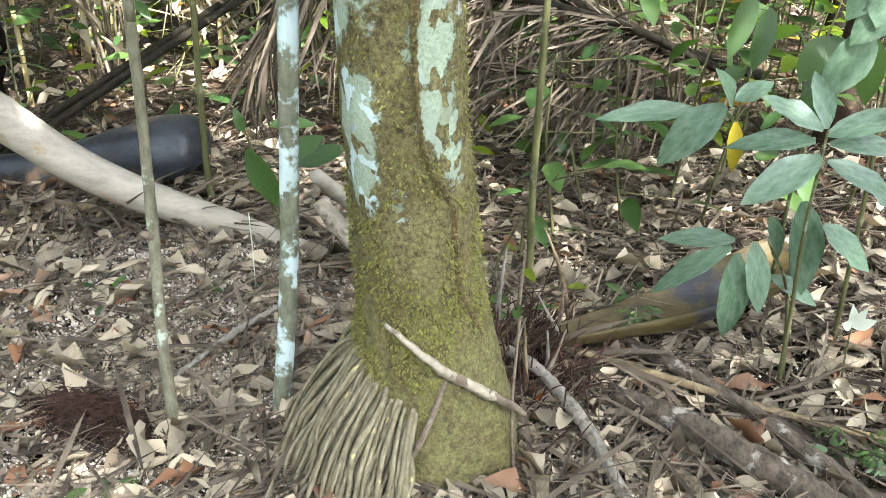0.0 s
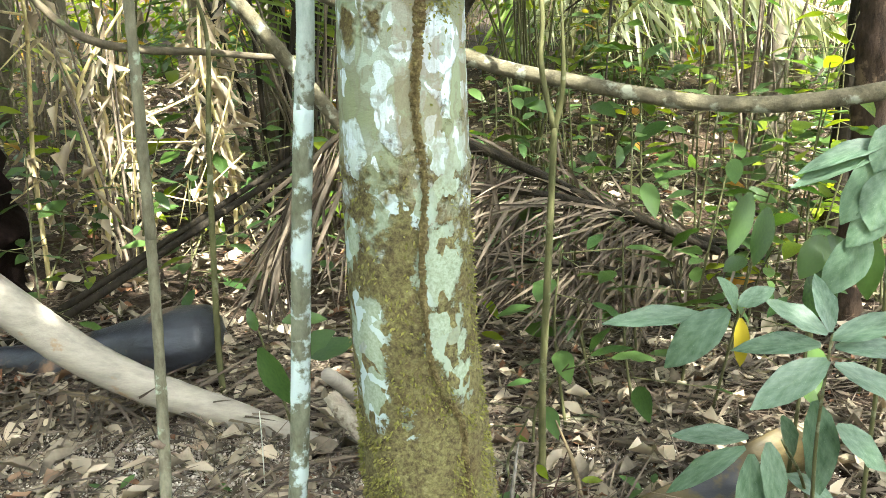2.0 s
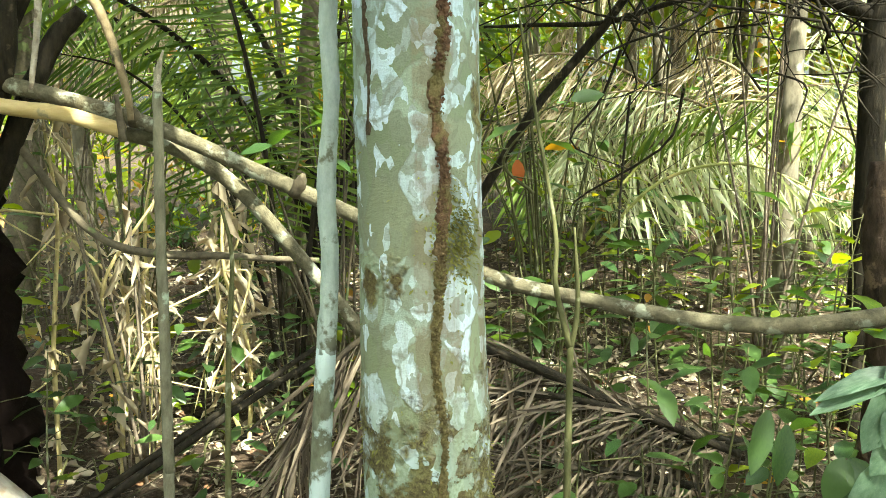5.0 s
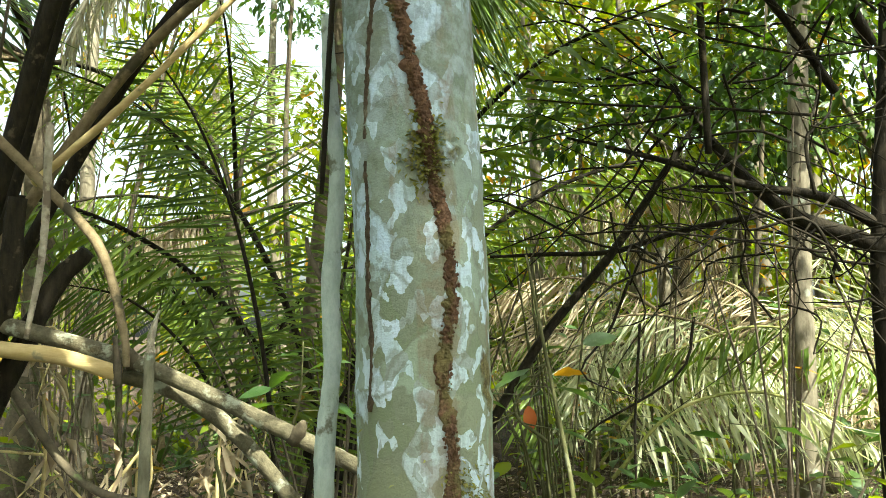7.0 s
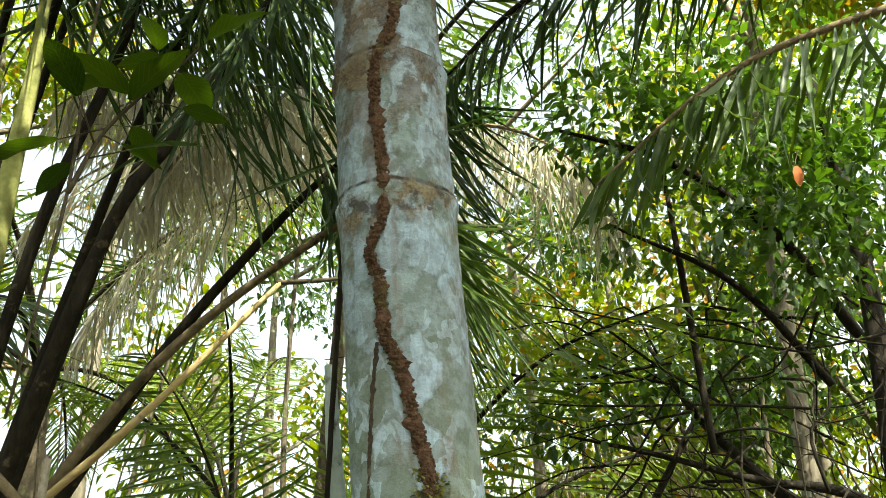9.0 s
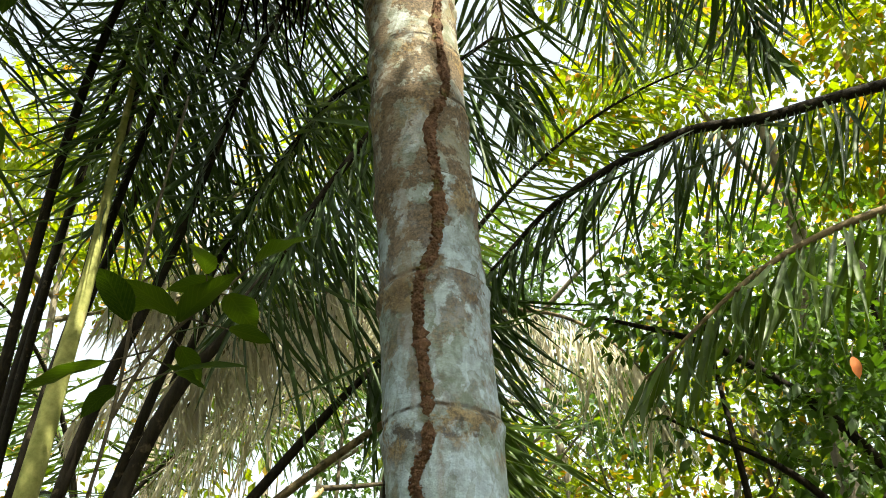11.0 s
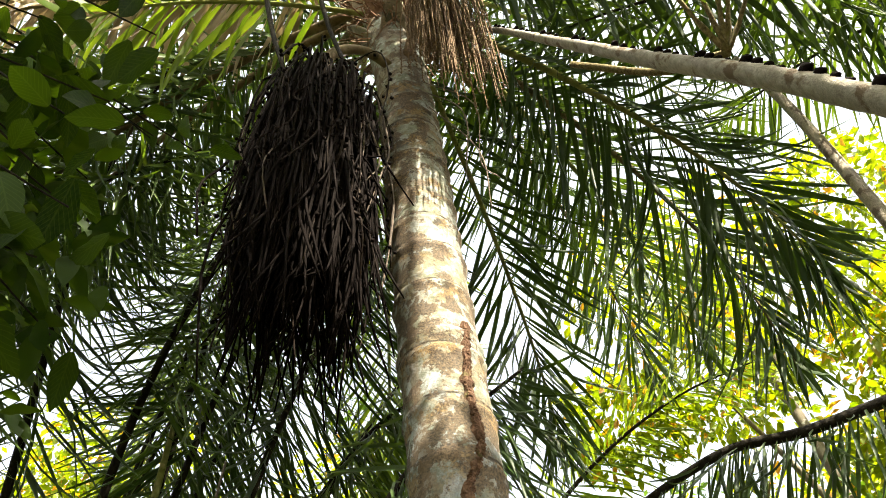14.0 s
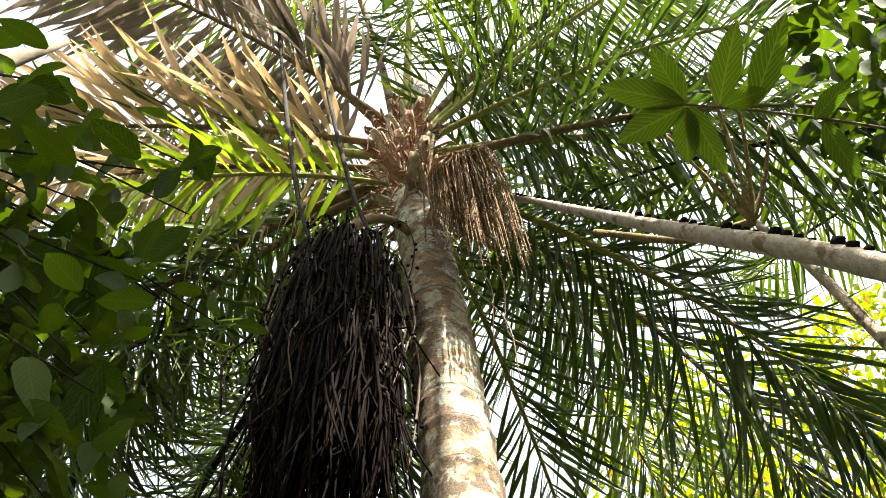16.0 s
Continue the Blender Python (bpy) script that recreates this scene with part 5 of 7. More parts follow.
part("stalk", tube([(0, 0, 0), (0.02, 0.01, 0.03), (0.06, 0.03, 0.05)], (0.002, 0.002, 0.0015), 5, 4), STEM_GREEN, fallen)
plant("seedling", (1.06, 1.75, 0.0), [(1.06, 1.75, -0.01), (1.05, 1.75, 0.08), (1.045, 1.75, 0.17)], [
    leaf((1.045, 1.75, 0.17), (1.01, 1.72, 0.195), 0.028, (0, -1, 0.4)), leaf((1.045, 1.75, 0.17), (1.08, 1.72, 0.20), 0.03, (0, -1, 0.4)),
    leaf((1.045, 1.75, 0.17), (1.035, 1.73, 0.225), 0.026, (0, -1, 0.2)), leaf((1.045, 1.75, 0.18), (1.06, 1.73, 0.23), 0.025, (0, -1, 0.2))], PETAL, STEM_GREEN, "tiny plant with bleached white leaves", (0.003, 0.002), "seedling")
plant("sapling", (-0.42, 2.25, 0.0), [(-0.40, 2.3, 0.0), (-0.44, 2.2, 0.3), (-0.475, 2.15, 0.5)], [
    leaf((-0.475, 2.15, 0.45), (-0.395, 2.12, 0.29), 0.075, (-0.3, -1, 0.3)), leaf((-0.48, 2.15, 0.50), (-0.50, 2.15, 0.56), 0.03, (0, -1, 0.3)),
    leaf((-0.44, 2.3, 0.46), (-0.32, 2.35, 0.47), 0.05, TOCAM), leaf((-0.40, 2.35, 0.34), (-0.30, 2.32, 0.42), 0.07, TOCAM), leaf((-0.38, 2.4, 0.30), (-0.25, 2.4, 0.36), 0.07, TOCAM)],
    LEAF, STEM_GREEN, "plant with one large glossy bright green leaf", (0.005, 0.004, 0.003))

# ribbed dark leaves and other low growth behind
SPOTS = ((0.55, 2.9, 0.75, 14, 0.13), (0.85, 2.75, 0.9, 16, 0.13), (1.1, 3.0, 0.85, 16, 0.14), (1.45, 2.7, 1.0, 14, 0.15), (0.35, 3.6, 0.95, 16, 0.13), (0.9, 3.6, 1.05, 18, 0.13), (1.35, 3.3, 1.0, 18, 0.14), (1.7, 3.9, 1.2, 18, 0.14), (0.7, 4.2, 1.1, 18, 0.13), (0.15, 3.9, 0.8, 14, 0.13), (-0.9, 3.3, 0.35, 9, 0.11), (-1.25, 3.2, 0.3, 9, 0.10), (-0.5, 3.3, 0.4, 9, 0.11), (-1.7, 3.5, 0.6, 12, 0.12), (-1.0, 4.2, 0.5, 12, 0.12), (-0.4, 4.0, 0.55, 12, 0.12), (0.42, 2.5, 0.62, 9, 0.15), (0.66, 2.6, 0.66, 9, 0.14), (0.55, 2.75, 0.5, 8, 0.13), (0.24, 2.05, 0.26, 5, 0.10), (0.30, 2.4, 0.35, 6, 0.11), (0.92, 2.6, 0.7, 9, 0.14), (1.25, 2.5, 0.9, 10, 0.15), (1.35, 2.9, 1.1, 12, 0.16), (0.75, 3.0, 0.9, 12, 0.14), (0.4, 3.1, 0.8, 10, 0.14), (1.0, 3.3, 1.1, 14, 0.15), (1.5, 3.5, 1.2, 14, 0.16), (0.2, 3.4, 0.9, 10, 0.14), (0.6, 3.7, 1.0, 14, 0.15), (1.2, 3.9, 1.3, 14, 0.16), (1.8, 3.3, 1.2, 12, 0.16), (-1.1, 3.5, 0.5, 8, 0.13), (-1.5, 3.7, 0.55, 9, 0.13), (-0.85, 3.9, 0.6, 10, 0.13), (-0.35, 3.6, 0.5, 9, 0.14), (-1.9, 4.2, 0.9, 12, 0.14), (-1.2, 4.6, 0.8, 12, 0.14), (-0.6, 4.4, 0.7, 10, 0.14), (-2.3, 4.8, 1.1, 14, 0.15), (0.0, 4.2, 0.9, 12, 0.14), (-1.35, 2.75, 0.8, 6, 0.12), (-1.55, 3.05, 0.7, 7, 0.12), (0.1, 2.85, 0.55, 7, 0.13))
for k, (x, y, h, c, s) in enumerate(SPOTS):
    shrub((x, y, float(ground_height(x, y))), h, c, s, (LEAF, LEAF_DARK, LEAF, LEAF_YG)[k % 4] if k > 4 else LEAF, STEM_GREEN, "low understorey plant with oval green leaves on thin stems", 100 + k, (0.1 * math.sin(k), 0.1 * math.cos(k * 2)))
gl = np.random.default_rng(78)
for k in range(40):
    y = gl.uniform(3.0, 6.5)
    x = gl.uniform(-0.62, 0.2) * y if k % 3 == 0 else gl.uniform(0.1, 0.6) * y
    shrub((x, y, float(ground_height(x, y))), gl.uniform(0.25, 0.9), int(gl.uniform(8, 13)), gl.uniform(0.09, 0.15), (LEAF, LEAF_DARK, LEAF_YG, LEAF)[k % 4], STEM_GREEN, "low leafy forest seedling rising from the litter", 420 + k, (gl.normal(0, 0.1), gl.normal(0, 0.1)), "low forest plants", 0.42, 0.2)
gx = np.random.default_rng(77)
for k in range(44):
    y = gx.uniform(4.2, 8.5)
    x = gx.uniform(-0.62, 0.62) * y
    shrub((x, y, float(ground_height(x, y))), gx.uniform(0.5, 2.0), int(gx.uniform(12, 22)), gx.uniform(0.14, 0.22), (LEAF, LEAF_YG, LEAF_DARK)[k % 3], STEM_GREEN, "leafy understorey shrub standing in dappled shade", 300 + k, (gx.normal(0, 0.2), gx.normal(0, 0.2)), "far shrubs", 0.4, 0.5)
for k, (x, y, s) in enumerate(((-0.66, 1.33, 0.06), (0.93, 1.43, 0.07), (0.60, 2.1, 0.07), (-0.55, 2.1, 0.05), (0.25, 1.95, 0.07), (-0.9, 2.05, 0.05))):
    shrub((x, y, 0.0), 0.07, 5, s, LEAF, STEM_GREEN, "tiny seedling with a few green leaves on the litter", 500 + k, group="seedlings", name="seedling", category="seedling", spreadr=0.05, r=0.002)
stem("vine", [(-0.19, 1.58, 2.75), (-0.20, 1.58, 2.45), (-0.212, 1.57, 2.2), (-0.225, 1.57, 1.95)], (0.004, 0.005, 0.005, 0.004), PETIOLE_DARK, "thin dark climber stem hanging beside the palm", "vine", 6, 20, 0.2, 7, "hanging vines")
# two small leaf sprays on the sagging branch
for k, (p, m) in enumerate((((-0.52, 2.85, 1.42), LEAF), ((0.24, 2.6, 1.40), LEAF))):
    shrub(p, 0.26, 9, 0.16, m, STEM_GREEN, "climber with large soft green leaves on a branch", 540 + k, (0.04, -0.05), "climbers", name="climber", category="climber", spreadr=0.16)
for p in ((0.19, 2.58, 1.50), (1.21, 2.8, 3.24), (-0.42, 2.8, 1.36)):
    o = thing("leaf", p, "single withered orange-red leaf on a twig", "leaf", "withered leaves")
    part("blade", scatter(BROAD[1:2], np.zeros((1, 3)), frames(np.array([[0.01, 0.0, -0.1]]), np.array([[0, -1.0, 0.1]])), np.array([[0.038, 0.075, 0.075]])), ORANGE, o)
    part("stalk", tube([(0, 0, 0), (0.01, 0.01, 0.03), (0.03, 0.02, 0.07)], (0.002, 0.002, 0.0015), 5, 4), TWIG, o)

# ---- dead fronds on the ground ----
frond("dead_frond", [(0.95, 3.05, 0.42), (0.5, 2.95, 0.66), (0.1, 2.85, 0.86), (-0.22, 2.72, 0.95), (-0.42, 2.66, 0.80), (-0.55, 2.6, 0.48)], (0.024, 0.022, 0.02, 0.016, 0.010, 0.005), 0.62, 95, FROND_OLD, PETIOLE_DARK, "collapsed dead grey palm frond with hanging leaflets", 0.02, (60, 45, 20), 0.55, jitter=1.8, width=0.015, split=True, category="dead frond", group="dead fronds", seed=3)
frond("dead_frond", [(1.25, 3.2, 0.35), (0.7, 3.0, 0.55), (0.2, 2.95, 0.80), (-0.2, 2.85, 0.85)], (0.026, 0.022, 0.018, 0.008), 0.34, 90, FROND_OLD, PETIOLE_DARK, "dead brown palm frond lying over another", 0.02, (40, 30, 20), 0.15, jitter=2.0, width=0.012, split=True, category="dead frond", group="dead fronds", seed=4)
frond("dead_frond", [(-1.6, 2.75, 0.03), (-1.2, 2.6, 0.06), (-0.85, 2.5, 0.06), (-0.5, 2.45, 0.04)], (0.02, 0.018, 0.012, 0.006), 0.45, 80, FROND_OLD, PETIOLE_BROWN, "flattened dry palm frond under the pale stalk", 0.0, (50, 35, 20), 0.05, jitter=1.8, width=0.012, split=True, category="dead frond", group="dead fronds", seed=5)
frond("dead_frond", [(0.15, 1.95, 0.04), (0.5, 1.75, 0.05), (0.9, 1.55, 0.04), (1.2, 1.45, 0.03)], (0.014, 0.012, 0.01, 0.005), 0.30, 44, FROND_OLD, PETIOLE_BROWN, "broken dry palm frond pressed into the litter", 0.0, (40, 30, 15), 0.06, jitter=2.0, width=0.014, split=True, category="dead frond", group="dead fronds", seed=6)
for k, (pts, m) in enumerate((([(0.8, 4.9, 0.9), (1.1, 4.8, 1.25), (1.5, 4.8, 1.36), (1.9, 4.9, 1.25), (2.3, 5.0, 1.0)], FROND_PALE), ([(0.9, 6.0, 0.8), (1.3, 5.9, 1.35), (1.9, 5.9, 1.6), (2.6, 6.0, 1.4)], FROND_PALE), ([(2.9, 5.4, 0.9), (2.3, 5.3, 1.5), (1.7, 5.2, 1.7), (1.0, 5.1, 1.5)], FROND_LIGHT))):
    frond("palm_frond", pts, (0.014, 0.012, 0.009, 0.004), 0.46, 54, m, PETIOLE_GREEN, "bleached pale green palm frond with hanging leaflets", 0.1, (60, 48, 22), 0.55, jitter=1.1, width=0.022, group="bleached fronds", seed=10 + k)

for k, pts in enumerate(([(1.0, 2.95, 0.45), (0.6, 2.9, 0.62), (0.2, 2.85, 0.70), (-0.15, 2.8, 0.62)], [(0.9, 3.0, 0.30), (0.5, 2.8, 0.45), (0.15, 2.75, 0.5)])):
    frond("dead_frond", pts, (0.02, 0.018, 0.014, 0.008), 0.42, 64, FROND_OLD, PETIOLE_DARK, "heaped dead brown palm frond with tangled leaflets", 0.02, (35, 30, 18), 0.3, jitter=2.0, width=0.011, category="dead frond", group="heaped dead fronds", seed=360 + k)

# ---- canes and thin stems behind ----
def canes(base, count, height, spread, mat, label, seed, r=0.009):
    g = np.random.default_rng(seed)
    ob = thing("cane_clump", base, label, "canes", "cane clumps")
    for k in range(count):
        a, l = g.uniform(0, 6.28), g.uniform(0.1, 1) * spread
        h = height * g.uniform(0.5, 1.1)
        p0 = np.array([g.normal(0, 0.07), g.normal(0, 0.07), -0.03])
        p2 = np.array([math.cos(a) * l, math.sin(a) * l, h])
        part("cane", tube([p0, (p0 + p2) / 2 + np.array([math.cos(a), math.sin(a), 0]) * -0.1 * l, p2], (r, r * 0.8, r * 0.4), 8, 5, 0.1, seed=k), mat, ob)
    return ob


for k, (x, y, c, h, s, m) in enumerate(((-0.55, 4.3, 22, 1.9, 0.8, BRANCH), (-1.35, 3.6, 9, 1.2, 0.35, TWIG), (-0.2, 4.9, 12, 2.2, 0.9, BRANCH), (-1.75, 4.6, 10, 2.4, 0.6, STEM_GREEN), (1.7, 4.7, 14, 2.6, 0.8, TWIG), (0.55, 5.2, 14, 2.6, 0.9, STEM_GREEN), (2.4, 4.4, 14, 3.0, 0.9, BRANCH), (-1.0, 5.4, 10, 2.4, 0.8, BRANCH), (-2.6, 5.6, 14, 3.5, 1.0, TWIG), (1.3, 6.2, 9, 2.6, 1.2, BRANCH))):
    canes((x, y, float(ground_height(x, y))), c, h, s, m, "clump of thin upright brown and green stems", 600 + k)

# sunlit dry straw and creepers at the edge of the clearing
gs = np.random.default_rng(611)
for k in range(9):
    x, y = gs.uniform(-1.75, -0.95), gs.uniform(3.5, 4.6)
    z = float(ground_height(x, y))
    straw = thing("dry_creeper", (x, y, z), "dry straw-yellow creeper hanging with withered leaf strips", "creeper", "dry creepers")
    h = gs.uniform(0.8, 1.7)
    way = [np.array([0, 0, -0.02]), np.array([gs.normal(0, 0.05), gs.normal(0, 0.05), h * 0.35]), np.array([gs.normal(0, 0.08), gs.normal(0, 0.08), h * 0.7]), np.array([gs.normal(0, 0.12), gs.normal(0, 0.12), h])]
    part("stem", tube(way, (0.012, 0.011, 0.009, 0.006), 24, 6, 0.25, seed=k), STRAW, straw)
    for j in range(3):
        a = way[1 + j % 3]
        part("side_stem", tube([a, a + gs.normal(0, 0.10, 3), a + gs.normal(0, 0.16, 3) - np.array([0, 0, 0.25])], (0.006, 0.005, 0.002), 10, 5, 0.2), STRAW, straw)
    c = spline(way, 40)
    n = 46
    p = c[gs.integers(8, 40, n)] + gs.normal(0, 0.05, (n, 3))
    d = unit(gs.normal(0, 0.5, (n, 3)) + np.array([0, 0, -0.8]))
    ln = gs.uniform(0.06, 0.20, n)
    tagged(part("dry_leaves", scatter(DRY, p, frames(d, gs.normal(0, 1, (n, 3))), np.stack([ln * 0.12, ln, ln], 1)), FROND_DEAD, straw), kind="stuff")

# ---- the second palm, whose stalks lean across ----
palm2 = thing("palm_tree", (-2.05, 3.35, 0.0), "stemless palm with long dark stalks rising from a shaggy base", "palm tree", "neighbouring palms")
part("trunk", tube([(0, 0, -0.05), (0.02, -0.03, 0.5), (0.05, -0.05, 1.1), (0.10, -0.08, 1.6)], (0.34, 0.32, 0.28, 0.16), 26, 16, 0.35), FIBRE, palm2, "black shaggy fibrous stump")
STALKS = (
    ([(-2.0, 3.2, 0.9), (-1.74, 3.0, 3.0), (-1.62, 3.0, 4.06), (-1.36, 2.9, 5.35), (-0.9, 2.6, 6.4)], FROND_SHADED, 0.52),
    ([(-1.95, 3.2, 0.9), (-1.57, 3.0, 2.99), (-1.31, 3.0, 3.98), (-0.93, 2.9, 5.3), (-0.3, 2.6, 6.1)], FROND_SHADED, 0.52),
    ([(-1.9, 3.1, 1.0), (-1.23, 2.8, 2.96), (-0.96, 2.8, 3.50), (-0.66, 2.7, 3.92), (-0.33, 2.6, 4.33), (0.1, 2.5, 4.6)], FROND_SHADED, 0.45),
    ([(-1.9, 3.2, 1.3), (-1.61, 3.2, 1.9), (-1.16, 3.2, 2.69), (-0.75, 3.2, 3.22), (-0.42, 3.2, 3.57), (0.0, 3.1, 3.85)], FROND_SHADED, 0.75),
    ([(-1.9, 3.1, 1.4), (-1.5, 3.1, 2.15), (-1.03, 3.1, 2.77), (-0.39, 3.0, 3.2), (-0.1, 3.0, 3.3)], FROND, 0.86),
    ([(-2.0, 3.4, 1.2), (-1.85, 3.3, 3.2), (-1.75, 3.2, 4.6), (-1.5, 2.9, 5.9), (-1.1, 2.3, 6.6)], FROND, 0.48),
    ([(-2.1, 3.3, 1.2), (-2.2, 3.0, 3.2), (-2.1, 2.6, 4.6), (-1.8, 2.0, 5.6), (-1.3, 1.5, 6.0)], FROND_SHADED, 0.48),
    ([(-2.1, 3.5, 1.2), (-2.3, 3.7, 3.2), (-2.3, 3.8, 4.8), (-2.0, 3.7, 6.0), (-1.5, 3.4, 6.8)], FROND_LIGHT, 0.58),
    ([(-2.0, 3.5, 1.2), (-1.7, 3.7, 3.0), (-1.35, 3.8, 4.4), (-0.9, 3.8, 5.5), (-0.3, 3.6, 6.2)], FROND_LIGHT, 0.55),
)
for k, (pts, m, f0) in enumerate(STALKS):
    frond("palm_frond", pts, (0.032, 0.027, 0.022, 0.016, 0.007), 0.95, 86, m, (PETIOLE_DARK, PETIOLE_DARK, PETIOLE_DARK, PETIOLE_DARK, PETIOLE_BROWN)[k % 5], "long dark-stalked palm frond with drooping narrow green leaflets", f0, (65, 50, 20), 0.62, jitter=1.3, width=0.018, split=k in (0, 1, 2, 3, 5), seed=40 + k, parent=palm2)
stem("palm_stalk", [(-1.9, 3.0, 0.9), (-1.63, 2.8, 2.3), (-1.573, 2.8, 2.92), (-1.55, 2.8, 3.4), (-1.528, 2.8, 3.81), (-1.53, 2.8, 4.2), (-1.5, 2.75, 5.0)], (0.055, 0.045, 0.04, 0.034, 0.026, 0.02, 0.01), PETIOLE_GREEN, "thick yellow-green palm stalk", "palm stalk", 10, 30, 0.05)
# broken stalks and hanging strips of the base
for k, (pts, r, m) in enumerate((([(-1.95, 3.1, 0.9), (-1.58, 3.0, 1.41), (-1.36, 3.0, 1.85), (-1.24, 3.0, 1.98)], 0.045, PETIOLE_DARK), ([(-1.9, 3.0, 1.0), (-1.5, 2.9, 1.7), (-1.43, 2.9, 2.15)], 0.05, PETIOLE_DARK), ([(-1.42, 2.62, 2.35), (-1.18, 2.6, 2.12), (-1.0, 2.52, 1.95), (-0.92, 2.5, 1.72), (-0.91, 2.5, 1.62)], 0.016, PETIOLE_BROWN), ([(-1.14, 2.5, 2.3), (-1.15, 2.5, 1.95), (-1.19, 2.5, 1.7)], 0.012, STICK_PALE), ([(-1.6, 2.8, 1.6), (-1.55, 2.75, 1.1), (-1.5, 2.7, 0.5)], 0.05, FIBRE), ([(-1.65, 2.7, 1.1), (-1.55, 2.6, 0.7), (-1.5, 2.6, 0.1)], 0.035, STICK_PALE), ([(-1.33, 2.8, 2.18), (-0.97, 2.7, 2.44), (-0.55, 2.7, 2.86)], 0.014, POLE), ([(-0.56, 2.7, 2.86), (-0.45, 2.7, 2.86), (-0.33, 2.7, 2.865)], 0.009, BRANCH), ([(-1.5, 3.0, 1.55), (-1.2, 3.0, 1.2), (-0.75, 3.1, 1.13), (-0.5, 3.2, 1.1)], 0.016, BRANCH))):
    stem("dead_stalk", pts, (r, r * 0.9, r * 0.6), m, "broken dead palm stalk leaning at the neighbouring palm", "palm stalk", 8, 24, 0.2, k, "broken stalks")


# ---- more palms behind ----
def arch(base, az, rise, length, bend, n=6):
    """A curve that leaves base at the rise angle and bends down as it goes."""
    p, e = np.array(base, float), rise
    pts = [p.copy()]
    for k in range(n):
        d = np.array([math.cos(radians(az)) * math.cos(radians(e)), math.sin(radians(az)) * math.cos(radians(e)), math.sin(radians(e))])
        p = p + d * length / n
        e -= bend / n * (0.6 + 0.8 * k / n)
        pts.append(p.copy())
    return pts


def back_palm(base, top, fronds, length, seed, leaf_mat, label, trunk_r=0.10, dead=3, skirt=FROND_DEAD, lo=10, hi=80):
    g = np.random.default_rng(seed)
    ob = thing("palm_tree", base, label, "palm tree", "palms behind")
    t = np.array(top, float)
    part("trunk", tube(under(ob, [base, (np.array(base) + t) / 2 + g.normal(0, 0.08, 3), t]), (trunk_r * 1.2, trunk_r, trunk_r), 24, 12, 0.3), BRANCH, ob)
    for k in range(fronds):
        az = 360 * k / fronds + g.normal(0, 12)
        pts = arch(t, az, g.uniform(lo, hi), length * g.uniform(0.8, 1.1), g.uniform(70, 120))
        frond("palm_frond", pts, (0.028, 0.024, 0.018, 0.012, 0.005), 0.6, 62, leaf_mat, PETIOLE_DARK, "arching green palm frond among the trees", 0.22, (68, 55, 25), g.uniform(0.15, 0.4), jitter=0.9, width=0.021, seed=seed * 50 + k, sides=5, parent=ob)
    for k in range(dead):
        az = 245 + 130 * ((k + 0.5) / max(dead, 5) - 0.5) + g.normal(0, 10)
        pts = arch(t, az, g.uniform(-20, 15), length * g.uniform(0.7, 0.9), g.uniform(60, 90))
        frond("dead_frond", pts, (0.026, 0.022, 0.016, 0.01, 0.005), 0.7, 90, skirt, PETIOLE_BROWN, "dry straw-coloured frond hanging from a palm", 0.2, (60, 45, 20), 0.62, jitter=1.4, width=0.016, seed=seed * 70 + k, sides=5, parent=ob)


back_palm((-1.15, 5.8, 0.2), (-0.62, 5.4, 4.75), 3, 3.0, 2, FROND_LIGHT, "palm with a skirt of pale dead fronds", 0.05, 9, FROND_STRAW)
back_palm((-0.75, 4.9, 0.1), (-0.72, 4.9, 0.5), 5, 3.4, 9, FROND_LIGHT, "young palm with tall dark-ribbed feathery fronds", 0.10, 0, lo=55, hi=86)
young = thing("palm_tree", (-0.80, 4.25, 0.1), "young palm with thin dark ribs and fine fishbone leaflets", "palm tree", "palms behind")
for k, (pts, ln) in enumerate((([(-0.84, 4.25, 0.1), (-0.87, 4.2, 1.1), (-0.94, 4.2, 1.7), (-1.07, 4.2, 2.25), (-1.26, 4.2, 2.72), (-1.5, 4.15, 3.1)], 0.50), ([(-0.80, 4.3, 0.1), (-0.72, 4.4, 1.1), (-0.60, 4.5, 1.9), (-0.50, 4.5, 2.5), (-0.35, 4.5, 3.0)], 0.45), ([(-0.86, 4.3, 0.1), (-1.02, 4.4, 0.9), (-1.3, 4.5, 1.5), (-1.65, 4.5, 1.85), (-2.0, 4.4, 1.95)], 0.42), ([(-0.82, 4.3, 0.1), (-0.78, 4.4, 0.8), (-0.6, 4.4, 1.35), (-0.3, 4.3, 1.7), (0.05, 4.2, 1.85)], 0.40))):
    frond("palm_frond", pts, (0.014, 0.012, 0.010, 0.007, 0.003), ln, 44, FROND if k % 2 == 0 else FROND_LIGHT, PETIOLE_DARK, "", 0.28, (82, 70, 35), 0.12, side_ref=(0.15, -1, 0.2), jitter=0.5, width=0.015, seed=930 + k, parent=young)
back_palm((0.7, 9.0, 0.2), (0.8, 9.0, 1.2), 10, 3.0, 3, FROND_LIGHT, "young light green palm among shrubs", 0.12, 2)
back_palm((-1.9, 7.6, 0.2), (-1.9, 7.6, 0.9), 6, 3.3, 4, FROND_LIGHT, "young palm with upright feathery fronds", 0.12, 0, lo=45, hi=85)
back_palm((-2.2, 8.6, 0.2), (-2.2, 8.6, 2.8), 5, 2.6, 5, FROND_LIGHT, "palm with arching fronds among trees", 0.10, 3)
back_palm((-3.2, 6.2, 0.3), (-3.0, 6.1, 3.6), 10, 3.2, 6, FROND, "palm with feathery fronds among trees", 0.10, 3)
